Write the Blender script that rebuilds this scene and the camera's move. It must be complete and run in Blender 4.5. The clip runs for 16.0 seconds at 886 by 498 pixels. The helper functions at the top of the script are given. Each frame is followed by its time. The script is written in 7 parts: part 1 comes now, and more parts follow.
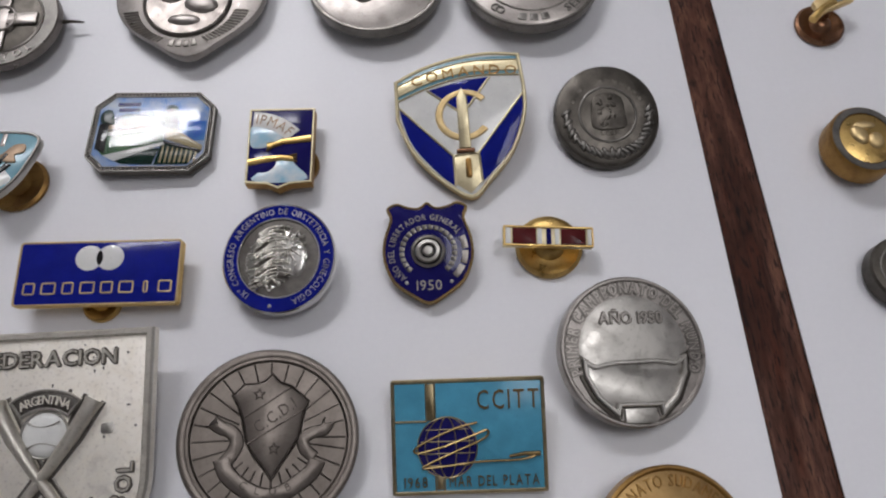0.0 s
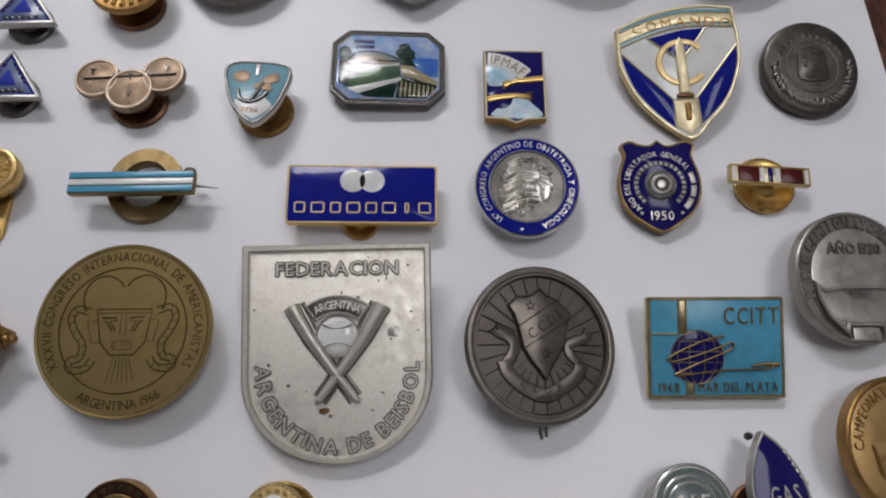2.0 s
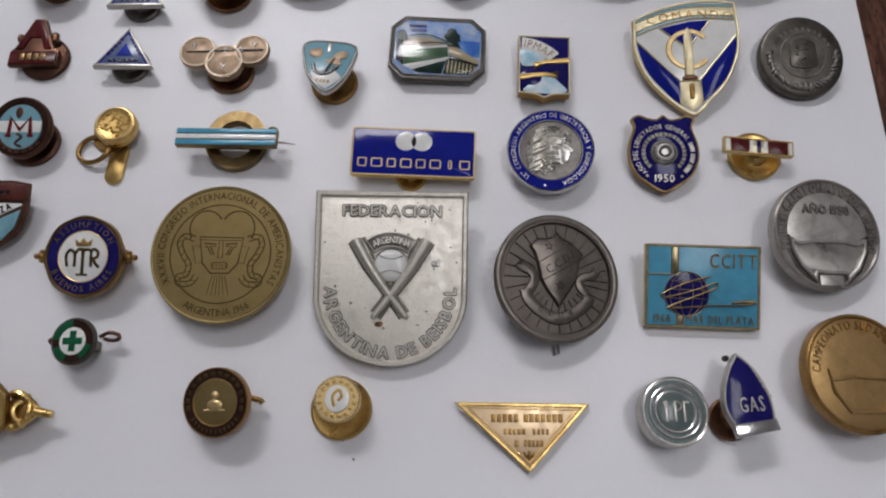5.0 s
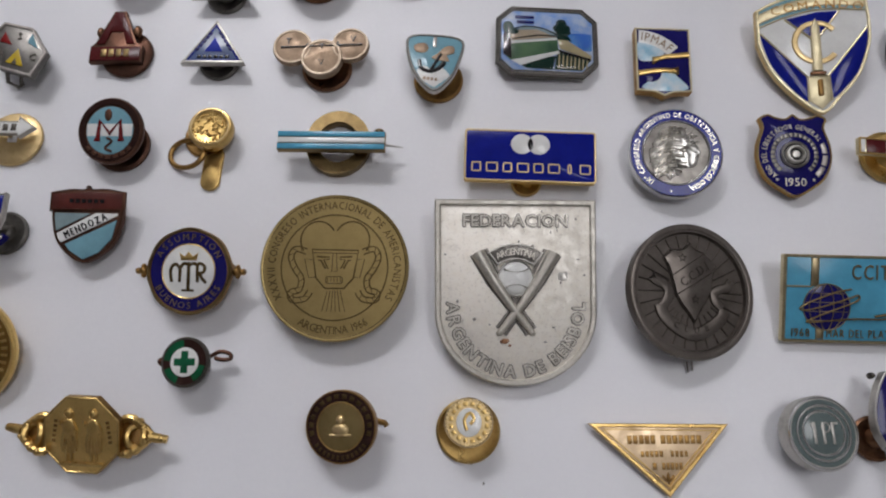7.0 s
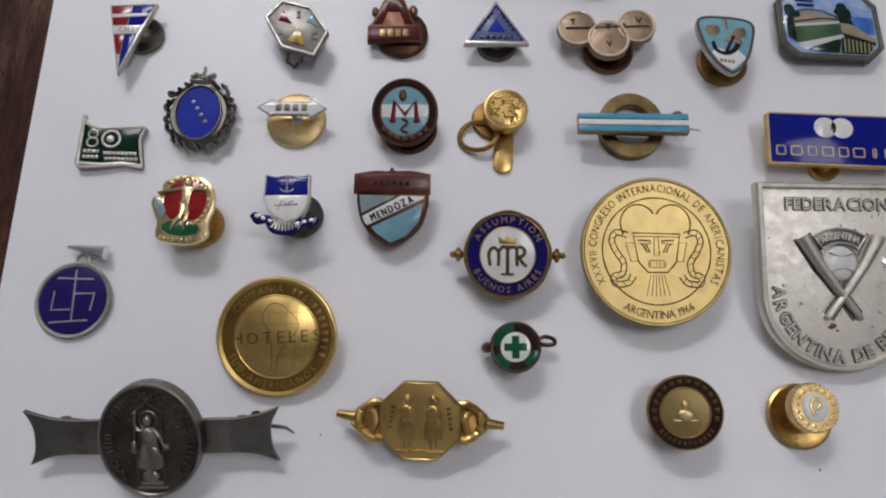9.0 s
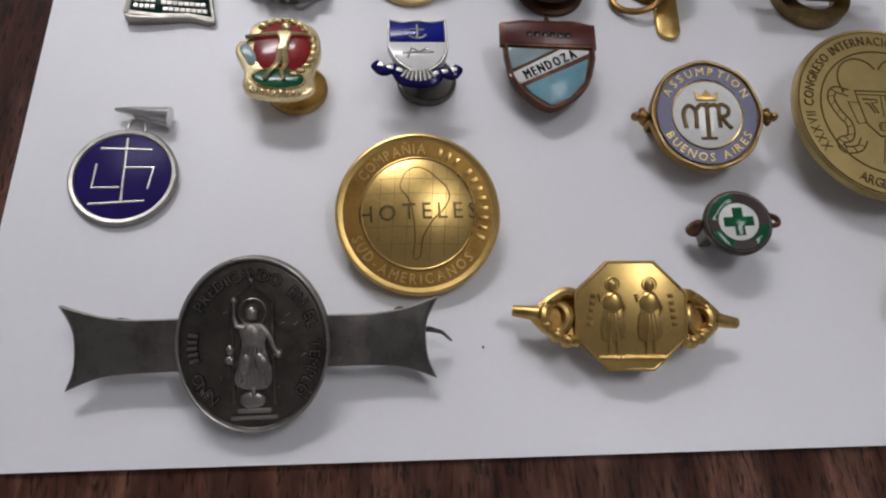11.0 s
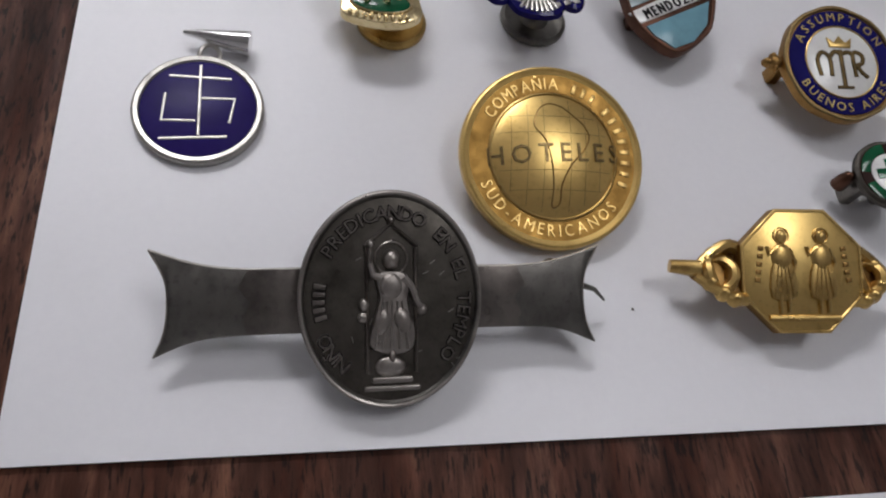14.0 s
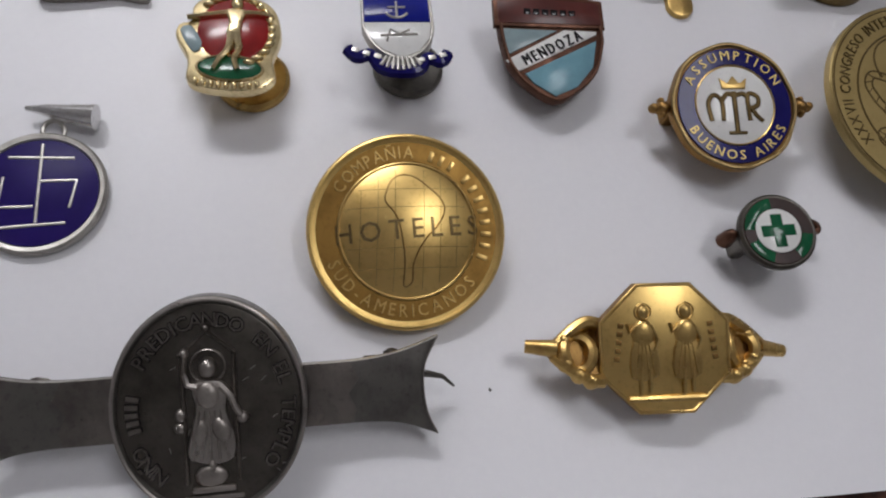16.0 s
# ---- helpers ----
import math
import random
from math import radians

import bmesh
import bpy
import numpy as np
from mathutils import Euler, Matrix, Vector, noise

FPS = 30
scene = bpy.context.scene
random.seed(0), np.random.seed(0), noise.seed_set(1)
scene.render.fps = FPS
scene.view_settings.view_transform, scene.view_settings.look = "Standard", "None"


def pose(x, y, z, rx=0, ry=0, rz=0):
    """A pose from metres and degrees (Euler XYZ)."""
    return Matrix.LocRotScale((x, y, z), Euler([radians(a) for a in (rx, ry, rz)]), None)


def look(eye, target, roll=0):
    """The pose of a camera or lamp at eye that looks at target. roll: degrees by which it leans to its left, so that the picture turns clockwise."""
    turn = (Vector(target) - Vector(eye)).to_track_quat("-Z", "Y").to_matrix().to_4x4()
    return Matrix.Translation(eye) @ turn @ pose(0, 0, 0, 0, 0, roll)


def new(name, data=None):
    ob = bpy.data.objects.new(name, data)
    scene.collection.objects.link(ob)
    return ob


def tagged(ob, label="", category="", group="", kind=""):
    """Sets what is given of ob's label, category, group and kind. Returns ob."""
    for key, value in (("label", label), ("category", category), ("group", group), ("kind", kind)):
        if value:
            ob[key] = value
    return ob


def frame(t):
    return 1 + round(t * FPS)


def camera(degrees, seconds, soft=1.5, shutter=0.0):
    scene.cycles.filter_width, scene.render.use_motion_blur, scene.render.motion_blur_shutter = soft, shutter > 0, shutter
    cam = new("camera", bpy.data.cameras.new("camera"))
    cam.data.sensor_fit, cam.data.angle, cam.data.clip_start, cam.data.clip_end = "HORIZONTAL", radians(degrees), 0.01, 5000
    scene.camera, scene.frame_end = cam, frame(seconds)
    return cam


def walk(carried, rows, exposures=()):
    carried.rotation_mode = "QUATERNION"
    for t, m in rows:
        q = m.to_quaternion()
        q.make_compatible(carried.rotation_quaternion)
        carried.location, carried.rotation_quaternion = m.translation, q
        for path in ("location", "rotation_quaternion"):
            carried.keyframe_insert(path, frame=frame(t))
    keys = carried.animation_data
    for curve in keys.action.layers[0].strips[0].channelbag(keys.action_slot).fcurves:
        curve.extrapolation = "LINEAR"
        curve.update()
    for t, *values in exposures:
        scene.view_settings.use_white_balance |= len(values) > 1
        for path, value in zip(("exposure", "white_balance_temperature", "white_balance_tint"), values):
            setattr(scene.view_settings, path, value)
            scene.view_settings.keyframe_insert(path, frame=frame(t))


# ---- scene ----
cam = camera(64.40, 16.0, soft=2.1)
# Seconds, eye, target and roll; lengths in decimetres.
PATH = [
    (0, (2.4314, 0.3013, 1.2318), (2.4422, 1.0794, -0.6106), -2.49),
    (0.5, (2.3332, 0.2973, 1.2207), (2.4013, 1.034, -0.6375), 1.60),
    (1, (2.2312, 0.2692, 1.2389), (2.302, 0.984, -0.6277), 2.29),
    (1.5, (2.0934, 0.2412, 1.2704), (2.1554, 0.9625, -0.594), 2.06),
    (2, (1.9278, 0.1999, 1.3133), (1.9865, 0.9003, -0.5591), 3.02),
    (2.5, (1.791, 0.1771, 1.3769), (1.8066, 0.8641, -0.5014), 0.26),
    (3, (1.7745, 0.0788, 1.4392), (1.7629, 0.699, -0.4622), -1.21),
    (3.5, (1.8269, -0.0518, 1.5294), (1.835, 0.6376, -0.348), 0.68),
    (6, (1.9184, 0.108, 1.5534), (1.8632, 0.7112, -0.3527), -4.24),
    (6.5, (1.7989, 0.1436, 1.5431), (1.7672, 0.706, -0.376), -2.37),
    (7, (1.6332, 0.1335, 1.506), (1.6122, 0.7118, -0.4084), -1.79),
    (7.5, (1.4427, 0.1205, 1.4931), (1.4348, 0.7062, -0.4192), -0.78),
    (8, (1.2777, 0.0932, 1.4936), (1.2739, 0.6798, -0.4185), -0.43),
    (8.5, (1.132, 0.1129, 1.4905), (1.1452, 0.6979, -0.422), 1.00),
    (9, (0.9308, 0.1116, 1.4716), (0.9483, 0.6809, -0.4456), 2.02),
    (9.5, (0.8046, 0.0843, 1.4101), (0.8378, 0.6511, -0.5077), 2.87),
    (10, (0.7209, -0.0143, 1.2734), (0.781, 0.6435, -0.6144), 4.07),
    (12.5, (0.3282, -0.1662, 0.7073), (0.6922, 0.6808, -1.0675), 21.85),
    (13, (0.3036, -0.1912, 0.6985), (0.6681, 0.6482, -1.0799), 22.09),
    (13.5, (0.2982, -0.2125, 0.7291), (0.6648, 0.6277, -1.0484), 21.78),
    (14, (0.2961, -0.1354, 0.7669), (0.6809, 0.7229, -0.9981), 21.88),
    (14.5, (0.3286, -0.0475, 0.8048), (0.6999, 0.7933, -0.9715), 20.88),
    (15, (0.3915, 0.025, 0.8293), (0.7617, 0.8807, -0.9401), 19.77),
    (15.5, (0.4469, -0.004, 0.7762), (0.8177, 0.7855, -1.0235), 21.87),
    (16, (0.51, -0.0027, 0.8325), (0.8332, 0.7499, -0.9921), 19.63),
]
walk(cam, [(t, look(Vector(eye) * 0.1, Vector(target) * 0.1, roll)) for t, eye, target, roll in PATH])

# ---------------------------------------------------------------- light
world = bpy.data.worlds.new("world")
scene.world = world
world.use_nodes = True
world.node_tree.nodes["Background"].inputs["Color"].default_value = (0.9, 0.95, 1.0, 1)
world.node_tree.nodes["Background"].inputs["Strength"].default_value = 0.05


def ceiling_lamp(x, y, w, h, watts, rot=0.0):
    """A flat panel lamp hung just under the ceiling."""
    data = bpy.data.lights.new("panel_light", "AREA")
    data.shape, data.size, data.size_y, data.energy, data.color = "RECTANGLE", w, h, watts, (0.995, 0.985, 1.02)
    ob = new("panel_light", data)
    ob.matrix_world = pose(x, y, 2.2, 0, 0, rot)


ceiling_lamp(0.85, 0.25, 0.5, 0.8, 9.3)
# Unseen far lamp, shifted left and strengthened so paper sheen imitates uneven light.
ceiling_lamp(-0.45, 1.95, 1.2, 0.4, 35.0, 15)

# ---------------------------------------------------------------- room and light
MM = 0.001


def mat_new(name):
    m = bpy.data.materials.new(name)
    m.use_nodes = True
    nt = m.node_tree
    return m, nt, nt.nodes["Principled BSDF"]


def node(nt, kind, **inputs):
    n = nt.nodes.new(kind)
    for key, value in inputs.items():
        n.inputs[key.replace("_", " ")].default_value = value
    return n


def noise_node(nt, coord, scale, detail=4.0, rough=0.55):
    n = node(nt, "ShaderNodeTexNoise", Scale=scale, Detail=detail, Roughness=rough)
    nt.links.new(coord, n.inputs["Vector"])
    return n.outputs["Fac"]


def ramp_node(nt, fac, lo, hi, a, b):
    r = nt.nodes.new("ShaderNodeMapRange")
    r.inputs["From Min"].default_value, r.inputs["From Max"].default_value = lo, hi
    r.inputs["To Min"].default_value, r.inputs["To Max"].default_value = a, b
    nt.links.new(fac, r.inputs["Value"])
    return r.outputs["Result"]


def mix_node(nt, fac, a, b):
    m = nt.nodes.new("ShaderNodeMix")
    m.data_type = "RGBA"
    if isinstance(fac, float):
        m.inputs["Factor"].default_value = fac
    else:
        nt.links.new(fac, m.inputs["Factor"])
    for slot, v in ((6, a), (7, b)):
        if isinstance(v, tuple):
            m.inputs[slot].default_value = (*v, 1)
        else:
            nt.links.new(v, m.inputs[slot])
    return m.outputs[2]


def bump_node(nt, bsdf, height, strength, distance):
    b = nt.nodes.new("ShaderNodeBump")
    b.inputs["Strength"].default_value, b.inputs["Distance"].default_value = strength, distance
    nt.links.new(height, b.inputs["Height"])
    nt.links.new(b.outputs["Normal"], bsdf.inputs["Normal"])


def metal(name, col, dark, rough=0.3, wear=(0.5, 0.72), bump=0.25, grain=1.0):
    """Struck metal: a bright colour, a darker tarnish in blotches and specks, and a fine uneven surface."""
    m, nt, b = mat_new(name)
    co = nt.nodes.new("ShaderNodeTexCoord").outputs["Object"]
    blotch = ramp_node(nt, noise_node(nt, co, 170 * grain, 5, 0.65), wear[0], wear[1], 0.0, 0.75)
    speck = ramp_node(nt, noise_node(nt, co, 1500 * grain, 3), 0.55, 0.78, 0.0, 0.5)
    base = mix_node(nt, speck, mix_node(nt, blotch, col, dark), dark)
    nt.links.new(base, b.inputs["Base Color"])
    b.inputs["Metallic"].default_value = 1.0
    nt.links.new(ramp_node(nt, noise_node(nt, co, 420 * grain, 4), 0.3, 0.7, rough * (0.92 if bump < 0.15 else 0.75), rough * (1.1 if bump < 0.15 else 1.35)), b.inputs["Roughness"])
    bump_node(nt, b, noise_node(nt, co, 900 * grain, 4), bump, 0.00008)
    return m


def enamel(name, col, rough=0.16, vary=0.18, other=None):
    """Fired enamel: glassy, with faint clouds in its colour."""
    m, nt, b = mat_new(name)
    co = nt.nodes.new("ShaderNodeTexCoord").outputs["Object"]
    shade = other or tuple(c * (1 - vary) for c in col)
    cloud = ramp_node(nt, noise_node(nt, co, 260, 4), 0.35, 0.7, 0.0, 1.0)
    speck = ramp_node(nt, noise_node(nt, co, 2600, 2), 0.62, 0.75, 0.0, 0.35)
    nt.links.new(mix_node(nt, speck, mix_node(nt, cloud, col, shade), tuple(c * 0.5 for c in col)), b.inputs["Base Color"])
    b.inputs["Roughness"].default_value = rough * 0.6
    b.inputs["Coat Weight"].default_value, b.inputs["Coat Roughness"].default_value = 0.12, 0.05
    b.inputs["Specular IOR Level"].default_value = 0.35
    bump_node(nt, b, noise_node(nt, co, 380, 3), 0.12, 0.0001)
    return m


def paper_mat():
    m, nt, b = mat_new("paper")
    co = nt.nodes.new("ShaderNodeTexCoord").outputs["Object"]
    fine = ramp_node(nt, noise_node(nt, co, 900, 5, 0.7), 0.3, 0.7, 0.0, 1.0)
    wide = ramp_node(nt, noise_node(nt, co, 9, 3), 0.3, 0.7, 0.0, 0.5)
    nt.links.new(mix_node(nt, wide, mix_node(nt, fine, (0.80, 0.80, 0.825), (0.77, 0.77, 0.80)), (0.76, 0.765, 0.80)), b.inputs["Base Color"])
    b.inputs["Roughness"].default_value = 0.45
    b.inputs["Specular IOR Level"].default_value = 1.0
    bump_node(nt, b, noise_node(nt, co, 1400, 5, 0.7), 0.12, 0.00006)
    return m


def wood_mat():
    """Dark varnished veneer: grain runs along y, with pores and reddish streaks."""
    m, nt, b = mat_new("dark_wood")
    co = nt.nodes.new("ShaderNodeTexCoord").outputs["Object"]
    mp = nt.nodes.new("ShaderNodeMapping")
    mp.inputs["Scale"].default_value = (1.0, 0.16, 1.0)
    nt.links.new(co, mp.inputs["Vector"])
    v = mp.outputs["Vector"]
    band = ramp_node(nt, noise_node(nt, v, 120, 4, 0.55), 0.44, 0.58, 0.0, 1.0)
    wide = ramp_node(nt, noise_node(nt, v, 330, 6, 0.65), 0.40, 0.62, 0.0, 1.0)
    fine = ramp_node(nt, noise_node(nt, v, 900, 5, 0.7), 0.42, 0.66, 0.0, 1.0)
    pore = ramp_node(nt, noise_node(nt, v, 1700, 3, 0.6), 0.54, 0.62, 0.0, 0.85)
    dark = mix_node(nt, wide, (0.016, 0.005, 0.003), (0.075, 0.020, 0.010))
    light = mix_node(nt, wide, (0.085, 0.032, 0.020), (0.19, 0.085, 0.052))
    base = mix_node(nt, fine, mix_node(nt, band, dark, light), (0.055, 0.019, 0.011))
    nt.links.new(mix_node(nt, pore, base, (0.010, 0.005, 0.004)), b.inputs["Base Color"])
    nt.links.new(ramp_node(nt, band, 0.0, 1.0, 0.62, 0.45), b.inputs["Roughness"])
    b.inputs["Specular IOR Level"].default_value = 0.18
    bump_node(nt, b, fine, 0.25, 0.00012)
    return m


def plaster_mat(name, col):
    m, nt, b = mat_new(name)
    co = nt.nodes.new("ShaderNodeTexCoord").outputs["Object"]
    f = ramp_node(nt, noise_node(nt, co, 3.0, 4), 0.3, 0.7, 0.0, 1.0)
    nt.links.new(mix_node(nt, f, col, tuple(c * 0.93 for c in col)), b.inputs["Base Color"])
    b.inputs["Roughness"].default_value = 0.85
    bump_node(nt, b, noise_node(nt, co, 120, 4), 0.15, 0.001)
    return m


def glow_mat(name, col, strength):
    m, nt, b = mat_new(name)
    b.inputs["Base Color"].default_value = (0.8, 0.8, 0.8, 1)
    b.inputs["Emission Color"].default_value = (*col, 1)
    b.inputs["Emission Strength"].default_value = strength
    return m


PAPER, WOOD = paper_mat(), wood_mat()
SILVER = metal("old_silver", (0.50, 0.48, 0.445), (0.24, 0.22, 0.195), 0.38, (0.5, 0.75))
SILVER_PALE = metal("pale_silver", (0.88, 0.84, 0.765), (0.42, 0.375, 0.32), 0.58, (0.6, 0.88), 0.3)
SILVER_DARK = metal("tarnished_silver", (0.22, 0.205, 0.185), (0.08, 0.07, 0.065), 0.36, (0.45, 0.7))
SILVER_WORN = metal("rubbed_silver", (0.74, 0.72, 0.68), (0.28, 0.26, 0.24), 0.26, (0.52, 0.78), 0.3)
CHROME = metal("bright_plate", (0.78, 0.77, 0.76), (0.36, 0.35, 0.34), 0.16, (0.55, 0.8), 0.12)
PEWTER = metal("grey_pewter", (0.24, 0.215, 0.195), (0.10, 0.088, 0.08), 0.34, (0.42, 0.72))
PEWTER_LT = metal("worn_pewter", (0.36, 0.33, 0.305), (0.19, 0.17, 0.155), 0.36, (0.5, 0.75))
PEWTER_MATT = metal("matt_pewter", (0.165, 0.143, 0.126), (0.095, 0.081, 0.07), 0.42, (0.42, 0.72), 0.1)
PEWTER_MID = metal("brown_pewter", (0.20, 0.175, 0.155), (0.11, 0.094, 0.082), 0.4, (0.42, 0.72), 0.1)
# Darker copy of the same pewter, putting shade into relief edges and lettering.
PEWTER_DK = metal("shaded_pewter", (0.085, 0.072, 0.063), (0.05, 0.043, 0.038), 0.45, (0.45, 0.72))
SILVER_WARM = metal("warm_silver", (0.60, 0.57, 0.51), (0.30, 0.27, 0.23), 0.5, (0.55, 0.8))
GUN = metal("blackened_metal", (0.115, 0.104, 0.090), (0.045, 0.04, 0.035), 0.42, (0.42, 0.7))
GUN_LT = metal("rubbed_black_metal", (0.19, 0.18, 0.165), (0.075, 0.07, 0.064), 0.38, (0.5, 0.75))
GOLD = metal("gilt", (0.60, 0.41, 0.15), (0.33, 0.19, 0.055), 0.32, (0.5, 0.76), 0.2)
GOLD_PALE = metal("pale_gilt", (0.66, 0.50, 0.26), (0.40, 0.27, 0.11), 0.42, (0.52, 0.78), 0.25)
GOLD_WHITE = metal("white_gilt", (0.66, 0.58, 0.38), (0.38, 0.30, 0.16), 0.40, (0.52, 0.78), 0.2)
GOLD_SPARK = metal("bright_pale_gilt", (0.80, 0.66, 0.38), (0.42, 0.29, 0.11), 0.22, (0.48, 0.75), 0.35)
GOLD_DARK = metal("dull_gilt", (0.36, 0.21, 0.07), (0.15, 0.08, 0.03), 0.38, (0.45, 0.7))
BRASS = metal("brushed_brass", (0.42, 0.315, 0.135), (0.30, 0.215, 0.082), 0.37, (0.42, 0.8), 0.04)
GOLD_BRIGHT = metal("bright_gilt", (0.76, 0.53, 0.19), (0.48, 0.29, 0.08), 0.33, (0.52, 0.8), 0.12)
GOLD_RING = metal("browned_gilt", (0.30, 0.17, 0.045), (0.14, 0.075, 0.02), 0.42, (0.45, 0.72), 0.2)
GOLD_MATT = metal("matt_gilt", (0.46, 0.30, 0.13), (0.27, 0.16, 0.06), 0.44, (0.5, 0.78), 0.2)
ROSE_GILT = metal("rosy_gilt", (0.72, 0.55, 0.36), (0.50, 0.34, 0.18), 0.42, (0.55, 0.8), 0.2)
BRASS_WORN = metal("worn_brass", (0.42, 0.34, 0.2), (0.16, 0.12, 0.06), 0.34, (0.44, 0.7))
BRASS_DARK = metal("old_brass", (0.27, 0.19, 0.085), (0.10, 0.065, 0.03), 0.38, (0.42, 0.7))
BRASS_LINE = metal("engraved_brass", (0.12, 0.082, 0.034), (0.06, 0.04, 0.018), 0.45, (0.42, 0.7))
COPPER = metal("browned_copper", (0.24, 0.125, 0.07), (0.08, 0.04, 0.03), 0.34, (0.45, 0.7))
BROWN = metal("brown_bronze", (0.32, 0.235, 0.165), (0.17, 0.12, 0.08), 0.5, (0.48, 0.75))
BROWN_PALE = metal("rubbed_bronze", (0.46, 0.37, 0.28), (0.26, 0.19, 0.13), 0.45, (0.5, 0.75))
E_BLUE = enamel("royal_blue_enamel", (0.008, 0.014, 0.235))
E_NAVY = enamel("navy_enamel", (0.012, 0.010, 0.115))
E_COBALT = enamel("cobalt_enamel", (0.014, 0.032, 0.36), 0.7)
E_VIOLET = enamel("violet_blue_enamel", (0.022, 0.012, 0.125), 0.55)
E_SKY = enamel("sky_enamel", (0.085, 0.34, 0.50), 0.3)
E_AQUA = enamel("pale_blue_enamel", (0.20, 0.40, 0.48), 0.25)
E_GREYB = enamel("grey_blue_enamel", (0.27, 0.36, 0.38), 0.3)
E_WHITE = enamel("white_enamel", (0.79, 0.79, 0.765), 0.2, 0.10)
E_RED = enamel("red_enamel", (0.30, 0.012, 0.012), 0.25, 0.35)
E_MAROON = enamel("maroon_enamel", (0.105, 0.014, 0.015), 0.36, 0.35)
E_RED_DARK = enamel("dark_red_enamel", (0.16, 0.012, 0.014), 0.4, 0.35)
E_RUST = enamel("rust_brown_enamel", (0.105, 0.022, 0.017), 0.5, 0.4)
E_GREEN = enamel("green_enamel", (0.008, 0.105, 0.042), 0.22, 0.3)
E_BOTTLE = enamel("bottle_green_enamel", (0.006, 0.030, 0.020), 0.2, 0.3)
E_YELLOW = enamel("yellow_enamel", (0.60, 0.43, 0.03), 0.25)
E_SLATE = enamel("slate_enamel", (0.12, 0.155, 0.15), 0.3)
E_STEEL = enamel("steel_blue_enamel", (0.10, 0.14, 0.28), 0.3)
E_BLACK = enamel("black_enamel", (0.012, 0.010, 0.012), 0.25)
E_BROWN = enamel("brown_enamel", (0.035, 0.016, 0.013), 0.45, 0.3)
E_CREAM = enamel("cream_enamel", (0.50, 0.42, 0.24), 0.2)
E_SAND = enamel("sandy_enamel", (0.50, 0.40, 0.29), 0.2, 0.2)
E_GRASS = enamel("leaf_green_enamel", (0.12, 0.22, 0.11), 0.2, 0.3, (0.03, 0.085, 0.05))
E_PICT_SKY = enamel("painted_sky", (0.17, 0.33, 0.70), 0.1, 0.2, (0.60, 0.66, 0.72))
E_PICT_SEA = enamel("painted_sea", (0.03, 0.13, 0.56), 0.1, 0.2, (0.14, 0.34, 0.66))
E_PICT_CLOUD = enamel("clouded_white_blue", (0.68, 0.74, 0.78), 0.18, 0.1, (0.25, 0.52, 0.68))

# Old enamels that have lost their gloss.
for matt, level in ((E_COBALT, 0.1), (E_VIOLET, 0.1), (E_BLUE, 0.18), (E_NAVY, 0.2), (E_BOTTLE, 0.15), (E_MAROON, 0.2), (E_AQUA, 0.25), (E_SKY, 0.25), (E_BROWN, 0.12)):
    matt.node_tree.nodes["Principled BSDF"].inputs["Specular IOR Level"].default_value = level
    matt.node_tree.nodes["Principled BSDF"].inputs["Coat Weight"].default_value = 0.0
DARK_COPPER = metal("dark_copper", (0.125, 0.062, 0.042), (0.05, 0.027, 0.02), 0.4, (0.42, 0.7))

# ---------------------------------------------------------------- mesh kit, in millimetres


class Mesh:
    """Points and faces in millimetres, gathered into one mesh."""

    def __init__(self):
        self.v, self.f = [], []

    def add(self, pts, faces):
        n = len(self.v)
        self.v += pts
        self.f += [[i + n for i in f] for f in faces]
        return self

    def data(self, name, material):
        me = bpy.data.meshes.new(name)
        me.from_pydata([(x * MM, y * MM, z * MM) for x, y, z in self.v], [], self.f)
        me.materials.append(material)
        me.polygons.foreach_set("use_smooth", [True] * len(me.polygons))
        me.set_sharp_from_angle(angle=radians(38))
        me.update()
        return me


def offset(poly, d):
    """A closed counter-clockwise outline moved inwards by d."""
    out, n = [], len(poly)
    for i in range(n):
        (ax, ay), (bx, by), (cx, cy) = poly[i - 1], poly[i], poly[(i + 1) % n]
        u, w = Vector((bx - ax, by - ay)).normalized(), Vector((cx - bx, cy - by)).normalized()
        nrm = Vector((-u.y - w.y, u.x + w.x))
        if nrm.length < 1e-6:
            nrm = Vector((-u.y, u.x))
        nrm.normalize()
        k = d / max(0.45, nrm.dot(Vector((-u.y, u.x))))
        out.append((bx + nrm.x * k, by + nrm.y * k))
    return out


def circ(rx, ry=None, n=56, cx=0.0, cy=0.0, a0=0.0, a1=360.0):
    ry = rx if ry is None else ry
    full = abs(a1 - a0 - 360) < 1e-6
    k = n if full else n - 1
    return [(cx + rx * math.cos(radians(a0 + (a1 - a0) * i / k)), cy + ry * math.sin(radians(a0 + (a1 - a0) * i / k))) for i in range(n)]


def rrect(w, h, r=0.6, cx=0.0, cy=0.0):
    pts = []
    for sx, sy, a in ((1, 1, 0), (-1, 1, 90), (-1, -1, 180), (1, -1, 270)):
        pts += circ(r, r, 5, cx + sx * (w / 2 - r), cy + sy * (h / 2 - r), a, a + 90)
    return pts


